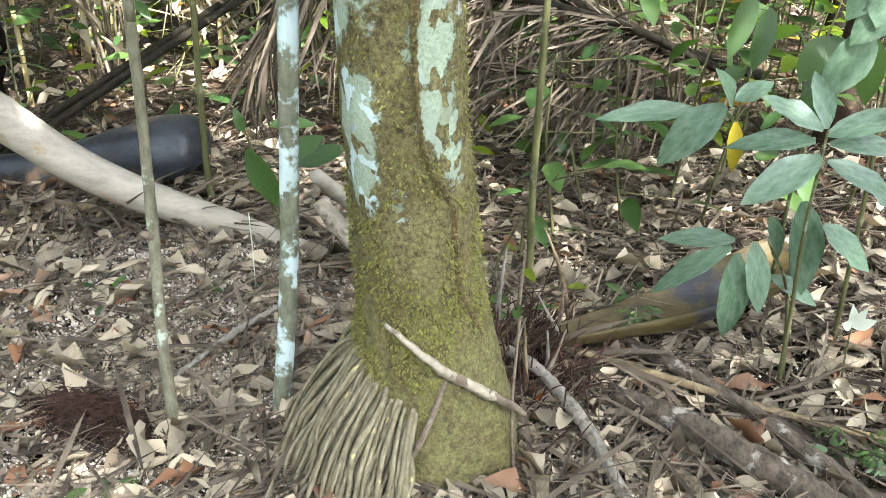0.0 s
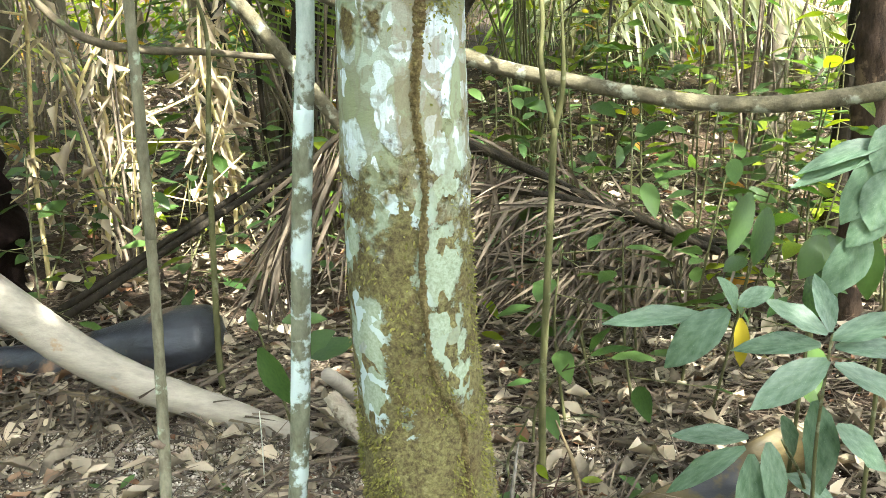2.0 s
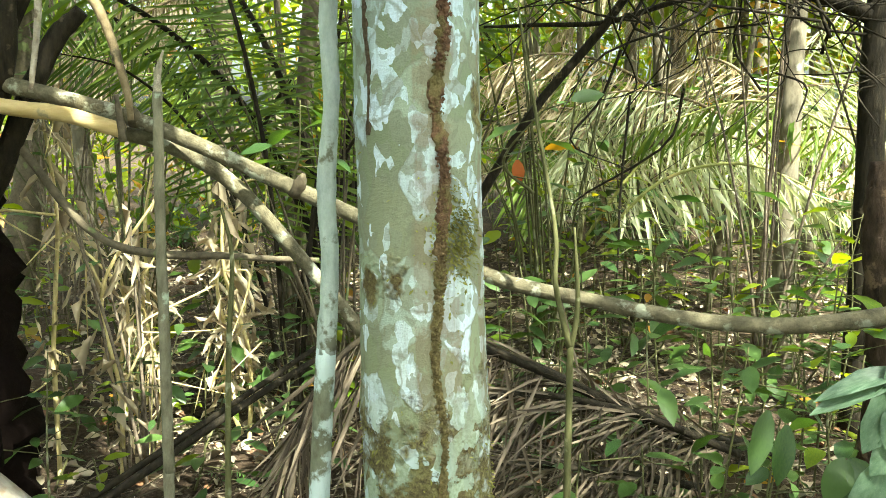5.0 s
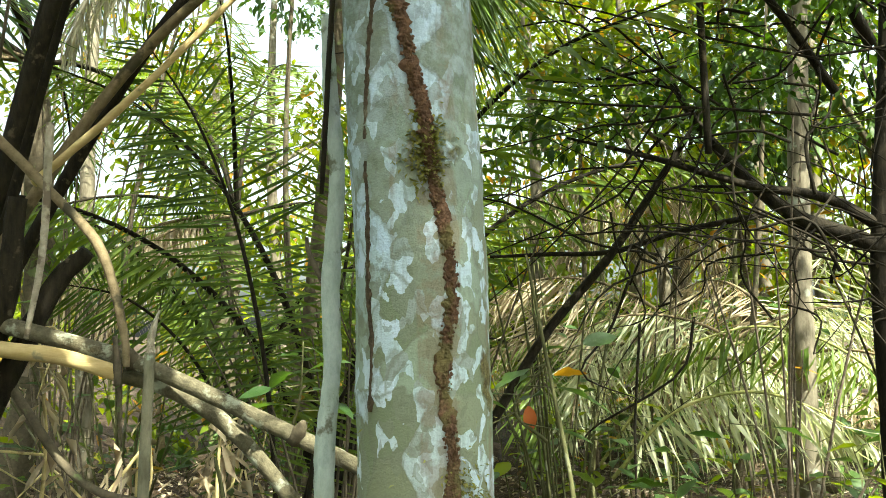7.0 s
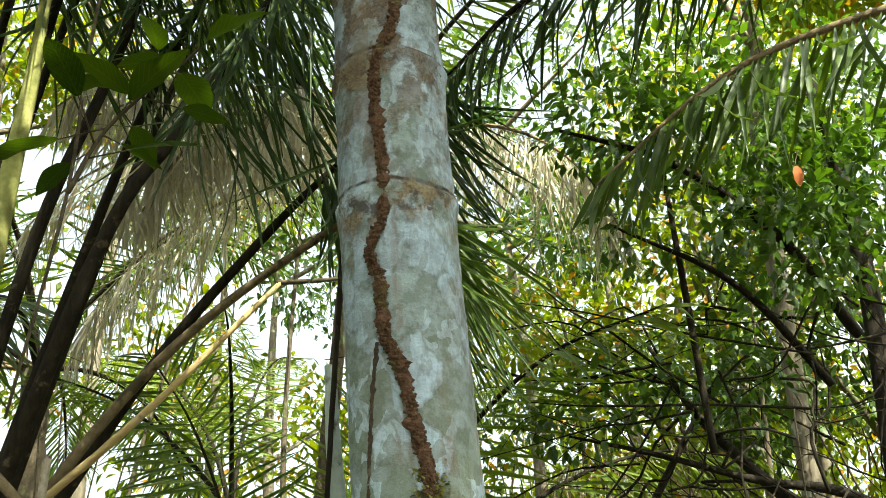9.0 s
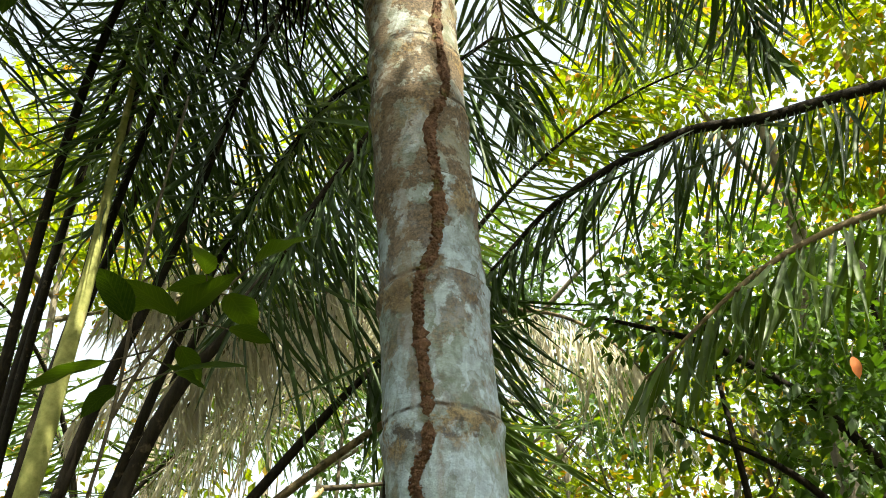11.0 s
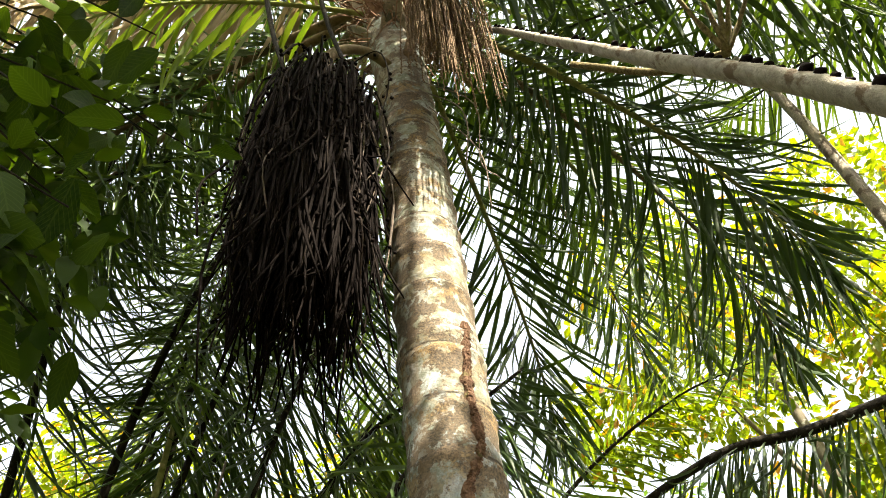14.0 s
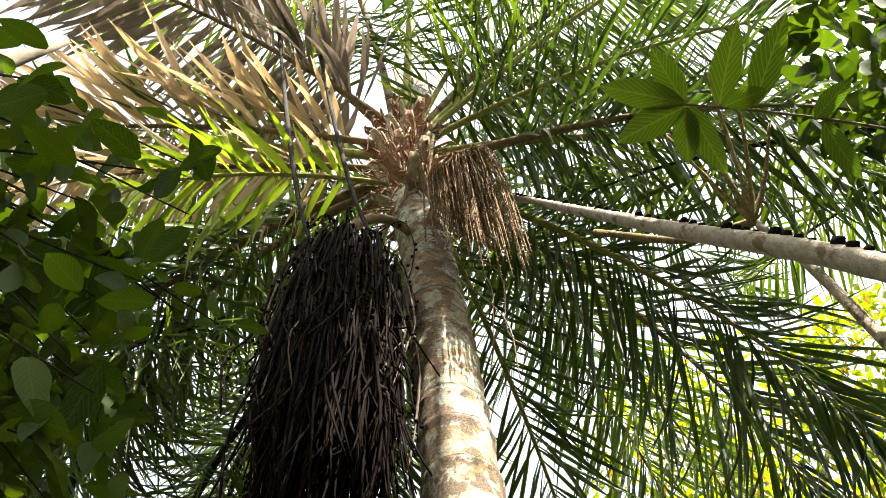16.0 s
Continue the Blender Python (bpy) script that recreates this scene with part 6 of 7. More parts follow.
back_palm((2.4, 10.0, 0.3), (2.5, 10.0, 3.2), 10, 3.2, 7, FROND_LIGHT, "tall palm behind the shrubs", 0.10, 4)
back_palm((2.95, 1.3, 0.0), (2.75, 1.4, 4.9), 6, 2.6, 8, FROND, "palm with grey-green fronds arching overhead", 0.10, 2, FROND_GREY)
frond("palm_frond", [(2.6, 2.7, 4.55), (1.68, 2.8, 4.45), (1.16, 2.8, 4.32), (0.81, 2.8, 4.27), (0.33, 2.8, 4.0), (0.02, 2.8, 3.68)], (0.03, 0.028, 0.024, 0.018, 0.008), 0.6, 80, FROND_SHADED, PETIOLE_DARK, "withering dark palm frond arching down", 0.1, (60, 45, 20), 0.6, jitter=2.0, width=0.018, split=True, seed=91)
frond("palm_frond", [(2.5, 3.0, 4.2), (1.7, 3.0, 4.0), (1.1, 3.0, 3.75), (0.55, 3.0, 3.3)], (0.026, 0.022, 0.015, 0.006), 0.6, 46, FROND, PETIOLE_BROWN, "half-dry palm frond hanging among leaves", 0.1, (60, 45, 20), 0.5, jitter=1.3, width=0.028, seed=92)

# ---- trees ----
tree((1.97, 4.2, 0.0), [(1.97, 4.2, 0), (1.97, 4.2, 1.2), (1.96, 4.2, 2.05), (2.1, 4.3, 3.4), (2.0, 4.2, 4.6)], (0.075, 0.065, 0.06, 0.05, 0.03), [
    ([(1.97, 4.2, 2.05), (1.81, 4.2, 2.12), (1.49, 4.2, 2.26), (1.2, 4.4, 2.67), (1.0, 4.5, 3.1)], (0.045, 0.04, 0.034, 0.024, 0.01)),
    ([(1.97, 4.2, 2.15), (1.7, 4.2, 2.3), (1.36, 4.2, 2.36), (0.9, 4.2, 2.5), (0.52, 4.3, 2.62)], (0.03, 0.026, 0.02, 0.014, 0.006)),
    ([(1.96, 4.2, 1.9), (2.2, 4.2, 2.3), (2.5, 4.2, 2.9)], (0.04, 0.03, 0.015)),
    ([(0.05, 4.6, 1.05), (0.18, 4.6, 1.28), (0.44, 4.6, 1.69), (0.78, 4.6, 2.09), (1.12, 4.6, 2.6), (1.37, 4.4, 3.0)], (0.026, 0.026, 0.025, 0.024, 0.018, 0.008)),
    ([(1.5, 4.4, 2.25), (1.12, 4.6, 2.19), (0.78, 4.6, 2.09), (0.45, 4.6, 2.08), (0.15, 4.6, 2.07)], (0.016, 0.015, 0.014, 0.012, 0.007)),
    ([(1.9, 4.1, 3.0), (1.5, 3.8, 3.4), (1.0, 3.6, 3.7), (0.5, 3.6, 3.9)], (0.03, 0.024, 0.018, 0.008)),
    ([(1.0, 3.6, 2.4), (0.98, 3.6, 3.2), (0.96, 3.6, 3.9)], (0.016, 0.014, 0.008)),
    ([(1.6, 3.8, 2.7), (1.2, 3.6, 3.1), (0.7, 3.5, 3.35)], (0.02, 0.016, 0.006))],
    [((0.75, 3.6, 3.95), (0.35, 0.35, 0.25)), ((1.3, 3.6, 3.85), (0.4, 0.35, 0.28)), ((1.0, 3.6, 3.4), (0.4, 0.35, 0.3)), ((1.5, 3.6, 3.3), (0.4, 0.35, 0.35)), ((1.25, 4.3, 2.9), (0.45, 0.4, 0.3)), ((0.6, 4.3, 2.75), (0.4, 0.35, 0.25)), ((2.1, 4.2, 3.6), (0.5, 0.5, 0.5)), ((1.8, 4.2, 4.6), (0.6, 0.5, 0.4)), ((1.75, 3.8, 3.7), (0.4, 0.35, 0.35)), ((2.2, 4.0, 4.2), (0.45, 0.4, 0.35)), ((1.2, 3.8, 4.3), (0.4, 0.35, 0.25))],
    430, 0.075, LEAF_THICKET, PETIOLE_DARK, "small tree with dark crooked limbs and dense small leaves", 700)
tree((1.97, 5.2, 0.1), [(1.99, 5.2, 0), (1.95, 5.2, 1.56), (1.98, 5.2, 3.0), (2.06, 5.2, 4.69), (2.19, 5.2, 5.65), (2.01, 5.2, 7.49), (1.9, 5.2, 8.6)], (0.075, 0.068, 0.06, 0.055, 0.048, 0.035, 0.02), [([(2.15, 5.2, 5.4), (1.8, 5.0, 6.0), (1.3, 4.6, 6.6)], (0.03, 0.02, 0.008)), ([(2.05, 5.2, 6.8), (2.5, 5.0, 7.6), (2.9, 4.6, 8.2)], (0.03, 0.02, 0.008))],
    [((1.5, 4.8, 6.6), (0.7, 0.7, 0.5)), ((2.3, 5.0, 7.4), (0.9, 0.8, 0.6)), ((1.9, 5.2, 8.4), (0.9, 0.9, 0.6)), ((2.9, 4.8, 6.3), (0.7, 0.7, 0.6)), ((2.4, 4.4, 5.4), (0.5, 0.5, 0.4)), ((2.7, 4.2, 6.3), (0.6, 0.5, 0.5)), ((3.4, 4.6, 7.0), (0.7, 0.6, 0.5)), ((1.1, 4.7, 7.6), (0.7, 0.6, 0.5)), ((3.3, 3.9, 5.6), (0.6, 0.5, 0.5)), ((0.8, 5.0, 6.4), (0.5, 0.5, 0.4)), ((3.0, 4.4, 8.0), (0.7, 0.6, 0.5))], 560, 0.11, LEAF_YG, TREE, "slender forest tree with sunlit yellow-green leaves", 701)
tree((3.6, 7.2, 0.2), [(3.6, 7.2, 0.1), (3.5, 7.1, 2.4), (3.4, 7.0, 4.6), (3.3, 7.0, 6.4)], (0.10, 0.085, 0.06, 0.02), [([(3.5, 7.1, 2.6), (3.0, 6.9, 3.4), (2.5, 6.8, 3.9)], (0.04, 0.025, 0.01)), ([(3.45, 7.0, 3.6), (3.0, 6.9, 4.6), (2.7, 6.8, 5.4)], (0.035, 0.02, 0.008)), ([(3.5, 7.1, 3.0), (4.0, 7.0, 4.0), (4.4, 6.9, 4.8)], (0.035, 0.02, 0.008))],
    [((2.6, 6.8, 4.0), (0.6, 0.5, 0.6)), ((3.2, 6.9, 3.6), (0.6, 0.5, 0.6)), ((2.8, 6.8, 5.2), (0.6, 0.5, 0.6)), ((3.6, 6.9, 4.8), (0.7, 0.5, 0.7)), ((4.2, 6.9, 4.2), (0.6, 0.5, 0.6)), ((3.4, 6.9, 5.9), (0.7, 0.5, 0.6)), ((2.3, 6.9, 3.2), (0.5, 0.4, 0.5)), ((3.8, 6.9, 3.0), (0.6, 0.5, 0.5)), ((4.5, 6.9, 5.4), (0.6, 0.5, 0.6))], 420, 0.12, LEAF_DARK, BRANCH, "dense dark-leaved tree in the thicket", 702)
tree((2.4, 7.9, 0.2), [(2.4, 7.9, 0.1), (2.45, 7.8, 2.6), (2.3, 7.8, 5.0)], (0.09, 0.07, 0.03), [([(2.45, 7.8, 2.4), (1.8, 7.6, 3.2), (1.2, 7.5, 3.6)], (0.035, 0.025, 0.01)), ([(2.4, 7.8, 3.2), (3.0, 7.6, 4.2), (3.4, 7.5, 4.8)], (0.035, 0.02, 0.008))],
    [((1.3, 7.5, 3.3), (0.6, 0.5, 0.6)), ((2.0, 7.6, 2.8), (0.6, 0.5, 0.5)), ((2.6, 7.5, 3.6), (0.7, 0.5, 0.7)), ((1.8, 7.6, 4.2), (0.7, 0.5, 0.6)), ((3.2, 7.5, 4.6), (0.7, 0.5, 0.6)), ((3.3, 7.5, 3.0), (0.6, 0.5, 0.6)), ((2.4, 7.6, 5.1), (0.7, 0.5, 0.5)), ((0.9, 7.8, 4.3), (0.6, 0.5, 0.5)), ((2.8, 7.6, 2.2), (0.6, 0.5, 0.5))], 300, 0.13, LEAF_YG, BRANCH, "sunlit yellow-green tree behind the thicket", 703)
stem("tree_stump", [(1.58, 3.2, 0.0), (1.60, 3.2, 0.6), (1.55, 3.2, 1.2), (1.56, 3.25, 1.45)], (0.075, 0.06, 0.055, 0.03), STUMP, "dark decayed tree stump among leaves", "tree stump", 14, 40, 0.35)
gt = np.random.default_rng(88)
PLACES = ((0.7, 9.4), (1.9, 9.8), (3.1, 8.9), (-0.4, 9.2), (0.9, 11.8), (3.4, 8.4), (-6.4, 6.2), (-3.4, 8.0), (-1.9, 10.0), (7.0, 8.6), (-4.6, 8.0), (6.4, 4.2), (5.6, 0.2), (-5.6, 0.4), (5.0, 9.0), (-0.6, 10.5), (2.6, 10.5), (-3.0, 11.0))
for k, (x, y) in enumerate(PLACES):
    h = gt.uniform(6.5, 9.5)
    b = (x, y, float(ground_height(x, y)))
    top = np.array([x + gt.normal(0, 0.4), y + gt.normal(0, 0.4), h])
    mid = np.array([x + gt.normal(0, 0.2), y + gt.normal(0, 0.2), h * 0.5])
    limbs, lumps = [], []
    for j in range(6):
        f = gt.uniform(0.4, 0.95)
        p = mid * (1 - f) + top * f if f > 0.5 else mid
        a = gt.uniform(0, 6.28)
        e = p + np.array([math.cos(a), math.sin(a), 0.5]) * gt.uniform(0.9, 1.8)
        limbs.append(([p, (p + e) / 2 + gt.normal(0, 0.1, 3), e], (0.035, 0.022, 0.008)))
        lumps.append((e, tuple(gt.uniform(0.5, 1.0, 3) * np.array([1, 1, 0.7]))))
        lumps.append((e + gt.normal(0, 0.6, 3), tuple(gt.uniform(0.4, 0.8, 3))))
    tree(b, [b, mid, top], (gt.uniform(0.06, 0.12), 0.06, 0.02), limbs, lumps, 200 if x < 0 else 130, 0.13, (LEAF, LEAF_YG, LEAF_YG)[k % 3], TREE, "forest tree with leafy limbs and a slender trunk", 710 + k, "background trees", 8)


# crooked twigs of the small tree
gw = np.random.default_rng(205)
twigs = thing("branch_tangle", (1.5, 4.1, 2.0), "tangle of thin crooked dark dead twigs", "branch")
for k in range(120):
    p = np.array([gw.uniform(0.7, 2.6), gw.uniform(3.6, 4.5), gw.uniform(1.7, 3.1)])
    d = np.array([gw.normal(-0.3, 0.45), gw.normal(0, 0.15), gw.normal(0.05, 0.4)])
    q = [p, p + d * 0.35 + gw.normal(0, 0.05, 3), p + d * 0.7 + gw.normal(0, 0.08, 3), p + d * 1.1 + gw.normal(0, 0.1, 3)]
    r = gw.uniform(0.003, 0.009)
    part("twig", tube(under(twigs, q), (r, r * 0.9, r * 0.7, r * 0.3), 12, 5, 0.15, seed=k), PETIOLE_DARK, twigs)
# bleached fronds lying in the sunny gap
gd = np.random.default_rng(206)
for k in range(14):
    p = np.array([gd.uniform(0.8, 2.6), gd.uniform(5.9, 7.4), gd.uniform(0.7, 1.5)])
    frond("dead_frond", arch(p, gd.uniform(0, 360), gd.uniform(20, 60), gd.uniform(1.4, 2.2), gd.uniform(80, 120)), (0.02, 0.018, 0.012, 0.005), 0.5, 64, FROND_DEAD if k % 3 == 0 else FROND_PALE, PETIOLE_BROWN, "bleached dry palm frond in a sunny gap", 0.1, (62, 48, 22), 0.45, jitter=1.4, width=0.016, category="dead frond", group="sunny dead fronds", seed=2060 + k, sides=5)
for k in range(26):
    y = gd.uniform(4.6, 8.0)
    x = gd.uniform(0.05, 0.55) * y
    shrub((x, y, float(ground_height(x, y))), gd.uniform(0.7, 1.9), 14, gd.uniform(0.10, 0.17), LEAF_YG if k % 2 else LEAF, STEM_GREEN, "leafy shrub in the sunny gap", 2100 + k, (gd.normal(0, 0.25), gd.normal(0, 0.2)), "gap shrubs", 0.42, 0.4)
# low plants on the floor behind the fallen stalk, leaves lightened for missing sun
for k in range(12):
    y = gd.uniform(3.7, 5.2)
    x = gd.uniform(-0.55, -0.12) * y
    shrub((x, y, float(ground_height(x, y))), gd.uniform(0.2, 0.7), 9, gd.uniform(0.08, 0.14), LEAF_YG if k % 3 else LEAF, STEM_GREEN, "low leafy seedling on the forest floor", 2200 + k, (gd.normal(0, 0.12), gd.normal(0, 0.1)), "floor plants", 0.42, 0.22)
# outer fronds of the second palm
for k, (pts, m) in enumerate((([(-2.0, 3.3, 1.3), (-1.9, 3.0, 3.4), (-1.6, 2.6, 4.9), (-1.0, 2.2, 5.9), (-0.4, 2.0, 6.2)], FROND_SHADED), ([(-2.1, 3.4, 1.3), (-2.0, 3.5, 3.4), (-1.7, 3.5, 5.0), (-1.1, 3.3, 6.2), (-0.5, 3.1, 6.6)], FROND_SHADED), ([(-2.2, 3.3, 1.3), (-2.5, 2.9, 3.2), (-2.4, 2.4, 4.6), (-1.9, 1.9, 5.4), (-1.2, 1.8, 5.6)], FROND_SHADED), ([(-2.0, 3.4, 1.3), (-1.6, 3.4, 3.0), (-1.2, 3.3, 4.2), (-0.7, 3.2, 5.0), (-0.2, 3.1, 5.2)], FROND), ([(-2.1, 3.5, 1.3), (-2.2, 3.6, 3.6), (-2.0, 3.4, 5.2), (-1.5, 3.0, 6.4), (-0.9, 2.7, 7.0)], FROND_SHADED), ([(-2.3, 3.2, 1.3), (-2.7, 3.0, 3.2), (-2.8, 2.6, 4.8), (-2.5, 2.1, 6.0), (-1.9, 1.7, 6.5)], FROND))):
    frond("palm_frond", pts, (0.030, 0.025, 0.02, 0.015, 0.006), 0.9, 104, (FROND, FROND_SHADED, FROND)[k % 3], PETIOLE_DARK, "tall dark palm frond with fine drooping leaflets", 0.5, (66, 52, 22), 0.62, jitter=1.2, width=0.018, seed=2300 + k, parent=palm2)


def far_woods():
    """The forest beyond, as uncounted leaves in clumps with gaps."""
    g = np.random.default_rng(99)
    ps, ts, ss = [], [], []
    for k in range(400):
        a = g.uniform(0, 2 * math.pi) if k < 360 else g.normal(0.25, 0.3)
        r = g.uniform(9, 20)
        z = abs(g.normal(0, 1)) * 3.2
        c = (math.sin(a) * r, 1.5 + math.cos(a) * r, z + 0.3)
        p, t, s = cloud(c, g.uniform(0.7, 2.0, 3) * np.array([1, 1, 0.8]), 340, 0.20, g, 0.2, 0.45)
        ps.append(p), ts.append(t), ss.append(s)
    v, f = scatter(TINY, np.vstack(ps), np.vstack(ts), np.vstack(ss))
    tagged(part("far_woods", (v, f), LEAF_YG), "distant green forest foliage closing the view all round", "far woods", kind="stuff")


def undergrowth():
    """Low growth added, mostly out of view, to the sides of and behind the viewer; it cuts fill light."""
    g = np.random.default_rng(98)
    ps, ts, ss = [], [], []
    for k in range(420):
        a = g.uniform(0, 2 * math.pi)
        r = g.uniform(2.6, 11)
        x, y = math.sin(a) * r, 0.5 + math.cos(a) * r
        if y > 1.2 and abs(x) < 0.75 * y + 0.7 and y < 9:
            continue
        p, t, s = cloud((x, y, float(ground_height(x, y)) + g.uniform(0.1, 0.5)), g.uniform(0.3, 0.8, 3) * np.array([1, 1, 0.7]), 150, 0.15, g, 0.2, 0.45)
        ps.append(p), ts.append(t), ss.append(s)
    v, f = scatter(TINY, np.vstack(ps), np.vstack(ts), np.vstack(ss))
    tagged(part("undergrowth", (v, f), LEAF), "low green undergrowth covering the forest floor all round", "undergrowth", kind="stuff")


far_woods()
undergrowth()
gb = np.random.default_rng(123)
for k in range(26):
    y = gb.uniform(5.5, 12)
    x = gb.uniform(-0.6, 0.6) * y
    h = gb.uniform(3, 7)
    stem("thin_tree", [(x, y, 0.0), (x + gb.normal(0, 0.15), y, h * 0.5), (x + gb.normal(0, 0.3), y, h)], (gb.uniform(0.02, 0.045), 0.022, 0.01), (BRANCH, STEM_GREEN, BRANCH)[k % 3], "thin bare young tree among the undergrowth", "tree", 7, 14, 0.1, k, "thin trees")

# ---- the crown of the palm ----
HEART = (-0.30, 1.5, 6.5)
CROWN = ((8, 15, 3.0, 110), (42, 5, 2.9, 120), (65, 28, 3.4, 105), (100, 12, 3.3, 110), (128, 35, 3.6, 100), (158, 8, 3.2, 110), (185, 30, 3.4, 95), (212, 55, 3.2, 80), (250, 76, 3.4, 60), (285, 74, 3.2, 60), (345, 58, 3.4, 85), (20, 62, 3.4, 85), (80, 70, 3.6, 70), (140, 65, 3.6, 75), (-8, -5, 2.6, 95), (25, -20, 2.5, 75), (172, -15, 2.4, 85))
DENSE = ((-20, 38, 3.0, 85), (-12, 60, 3.3, 80), (40, 45, 3.4, 85), (55, 10, 3.0, 95), (75, -10, 2.8, 80))
for k, (az, e, ln, bend) in enumerate(CROWN):
    st = np.array(HEART) + 0.10 * np.array([math.cos(radians(az)), math.sin(radians(az)), 0]) + np.array([0, 0, 0.3 * (e > 40) - 0.25 * (e < 10)])
    # fronds on one bearing take the darkened green, as if seen against the sky
    frond("palm_frond", arch(st, az, e, ln, bend), (0.03, 0.022, 0.016, 0.010, 0.004), 0.85, 84, (FROND_SHADED if -30 < az < 90 else (FROND, FROND_SHADED, FROND, FROND_LIGHT)[k % 4]), PETIOLE_BROWN if k % 3 else PETIOLE_GREEN, "large green palm frond arching from the crown", 0.18, (72, 55, 22), 0.42 if e > 0 else 0.5, jitter=1.7, width=0.026, split=k % 2 == 0, seed=800 + k, parent=palm)
frond("dead_frond", arch((-0.38, 1.45, 6.2), 192, 5, 2.1, 70), (0.022, 0.017, 0.012, 0.006), 0.6, 50, FROND_DEAD, PETIOLE_BROWN, "withered tan frond drooping from the crown", 0.1, (60, 45, 20), 0.45, jitter=1.6, width=0.032, seed=830, parent=palm)
frond("dead_frond", arch((-0.35, 1.4, 6.75), 212, 42, 2.6, 70), (0.022, 0.017, 0.012, 0.006), 0.8, 90, FROND_GREY, PETIOLE_BROWN, "dry tan frond spreading from the crown", 0.1, (66, 50, 25), 0.2, jitter=1.6, width=0.05, seed=831, parent=palm)
frond("dead_frond", arch((-0.40, 1.4, 6.45), 190, 24, 2.3, 60), (0.022, 0.017, 0.012, 0.006), 0.75, 70, FROND_DEAD, PETIOLE_BROWN, "dry tan frond spreading from the crown", 0.1, (66, 50, 25), 0.2, jitter=1.2, width=0.05, seed=832, parent=palm)

# the lighter frond colour stands for light from behind
frond("palm_frond", arch((-0.33, 1.42, 5.9), 203, -12, 1.5, 75), (0.014, 0.011, 0.008, 0.004), 0.5, 34, FROND_LIGHT, PETIOLE_GREEN, "short yellow-green frond lit from behind", 0.15, (60, 45, 20), 0.2, jitter=1.5, width=0.034, seed=840, parent=palm)


def leaf_bases():
    g = np.random.default_rng(61)
    for k in range(40):
        az = k * 137.5
        z = 5.5 + k * 0.032
        c = np.array([np.interp(z, CZ, CX), 1.5, z])
        d = np.array([math.cos(radians(az)), math.sin(radians(az)), 0])
        ob = scoop([c + d * 0.095, c + d * 0.14 + np.array([0, 0, 0.13]), c + d * (0.20 + 0.06 * g.random()) + np.array([0, 0, 0.3])], (0.085, 0.06, 0.022), 0.5, (STICK_PALE, FIBRE_RED, PETIOLE_BROWN, FIBRE_RED)[k % 4], "leaf_base", "", 2.2, 12, 8, 0.012, up=tuple(d), seed=k)
        for key in ("label", "category"):
            if key in ob:
                del ob[key]
        ob.parent = palm
        tagged(ob, label="torn fibrous tan leaf base")
    fib = []
    for k in range(420):
        az, z = g.uniform(0, 360), g.uniform(5.6, 6.8)
        c = np.array([np.interp(z, CZ, CX), 1.5, z])
        d = np.array([math.cos(radians(az)), math.sin(radians(az)), 0])
        p = c + d * g.uniform(0.1, 0.17)
        e = p + d * g.uniform(0.0, 0.1) + np.array([g.normal(0, 0.05), g.normal(0, 0.05), g.uniform(-0.2, 0.12)])
        fib.append(tube([p, (p + e) / 2 + d * 0.03, e], (0.004, 0.003, 0.001), 5, 3))
    for k in range(80):
        az, z = g.uniform(0, 360), g.uniform(5.8, 6.9)
        c = np.array([np.interp(z, CZ, CX), 1.5, z])
        d = np.array([math.cos(radians(az)), math.sin(radians(az)), 0])
        p = c + d * 0.12
        e = p + d * g.uniform(0.03, 0.16) + np.array([g.normal(0, 0.05), g.normal(0, 0.05), g.uniform(-0.4, 0.2)])
        fib.append(tube([p, (p + e) / 2 + d * 0.05 + np.array([0, 0, 0.06]), e], (0.006, 0.008, 0.001), 6, 4))
    tagged(part("crown_fibre", joined(fib), FIBRE_RED, palm, "reddish brown torn fibre"), kind="stuff")
    for k, (x, y, z, r) in enumerate(((-0.10, 1.38, 8.4, 0.06), (-0.35, 1.35, 8.0, 0.04), (0.02, 1.45, 8.1, 0.035), (-0.22, 1.3, 7.8, 0.03))):
        part("spear", tube([(-0.27, 1.46, 6.5), (-0.25 + 0.25 * (x + 0.25), 1.42, 7.1), (x, y, z)], (r, r * 0.8, r * 0.35), 16, 8, 0.15, 0.6, seed=k), (PETIOLE_PALE, STICK_PALE)[k % 2], palm, "pale dry upright leaf stalk")


leaf_bases()


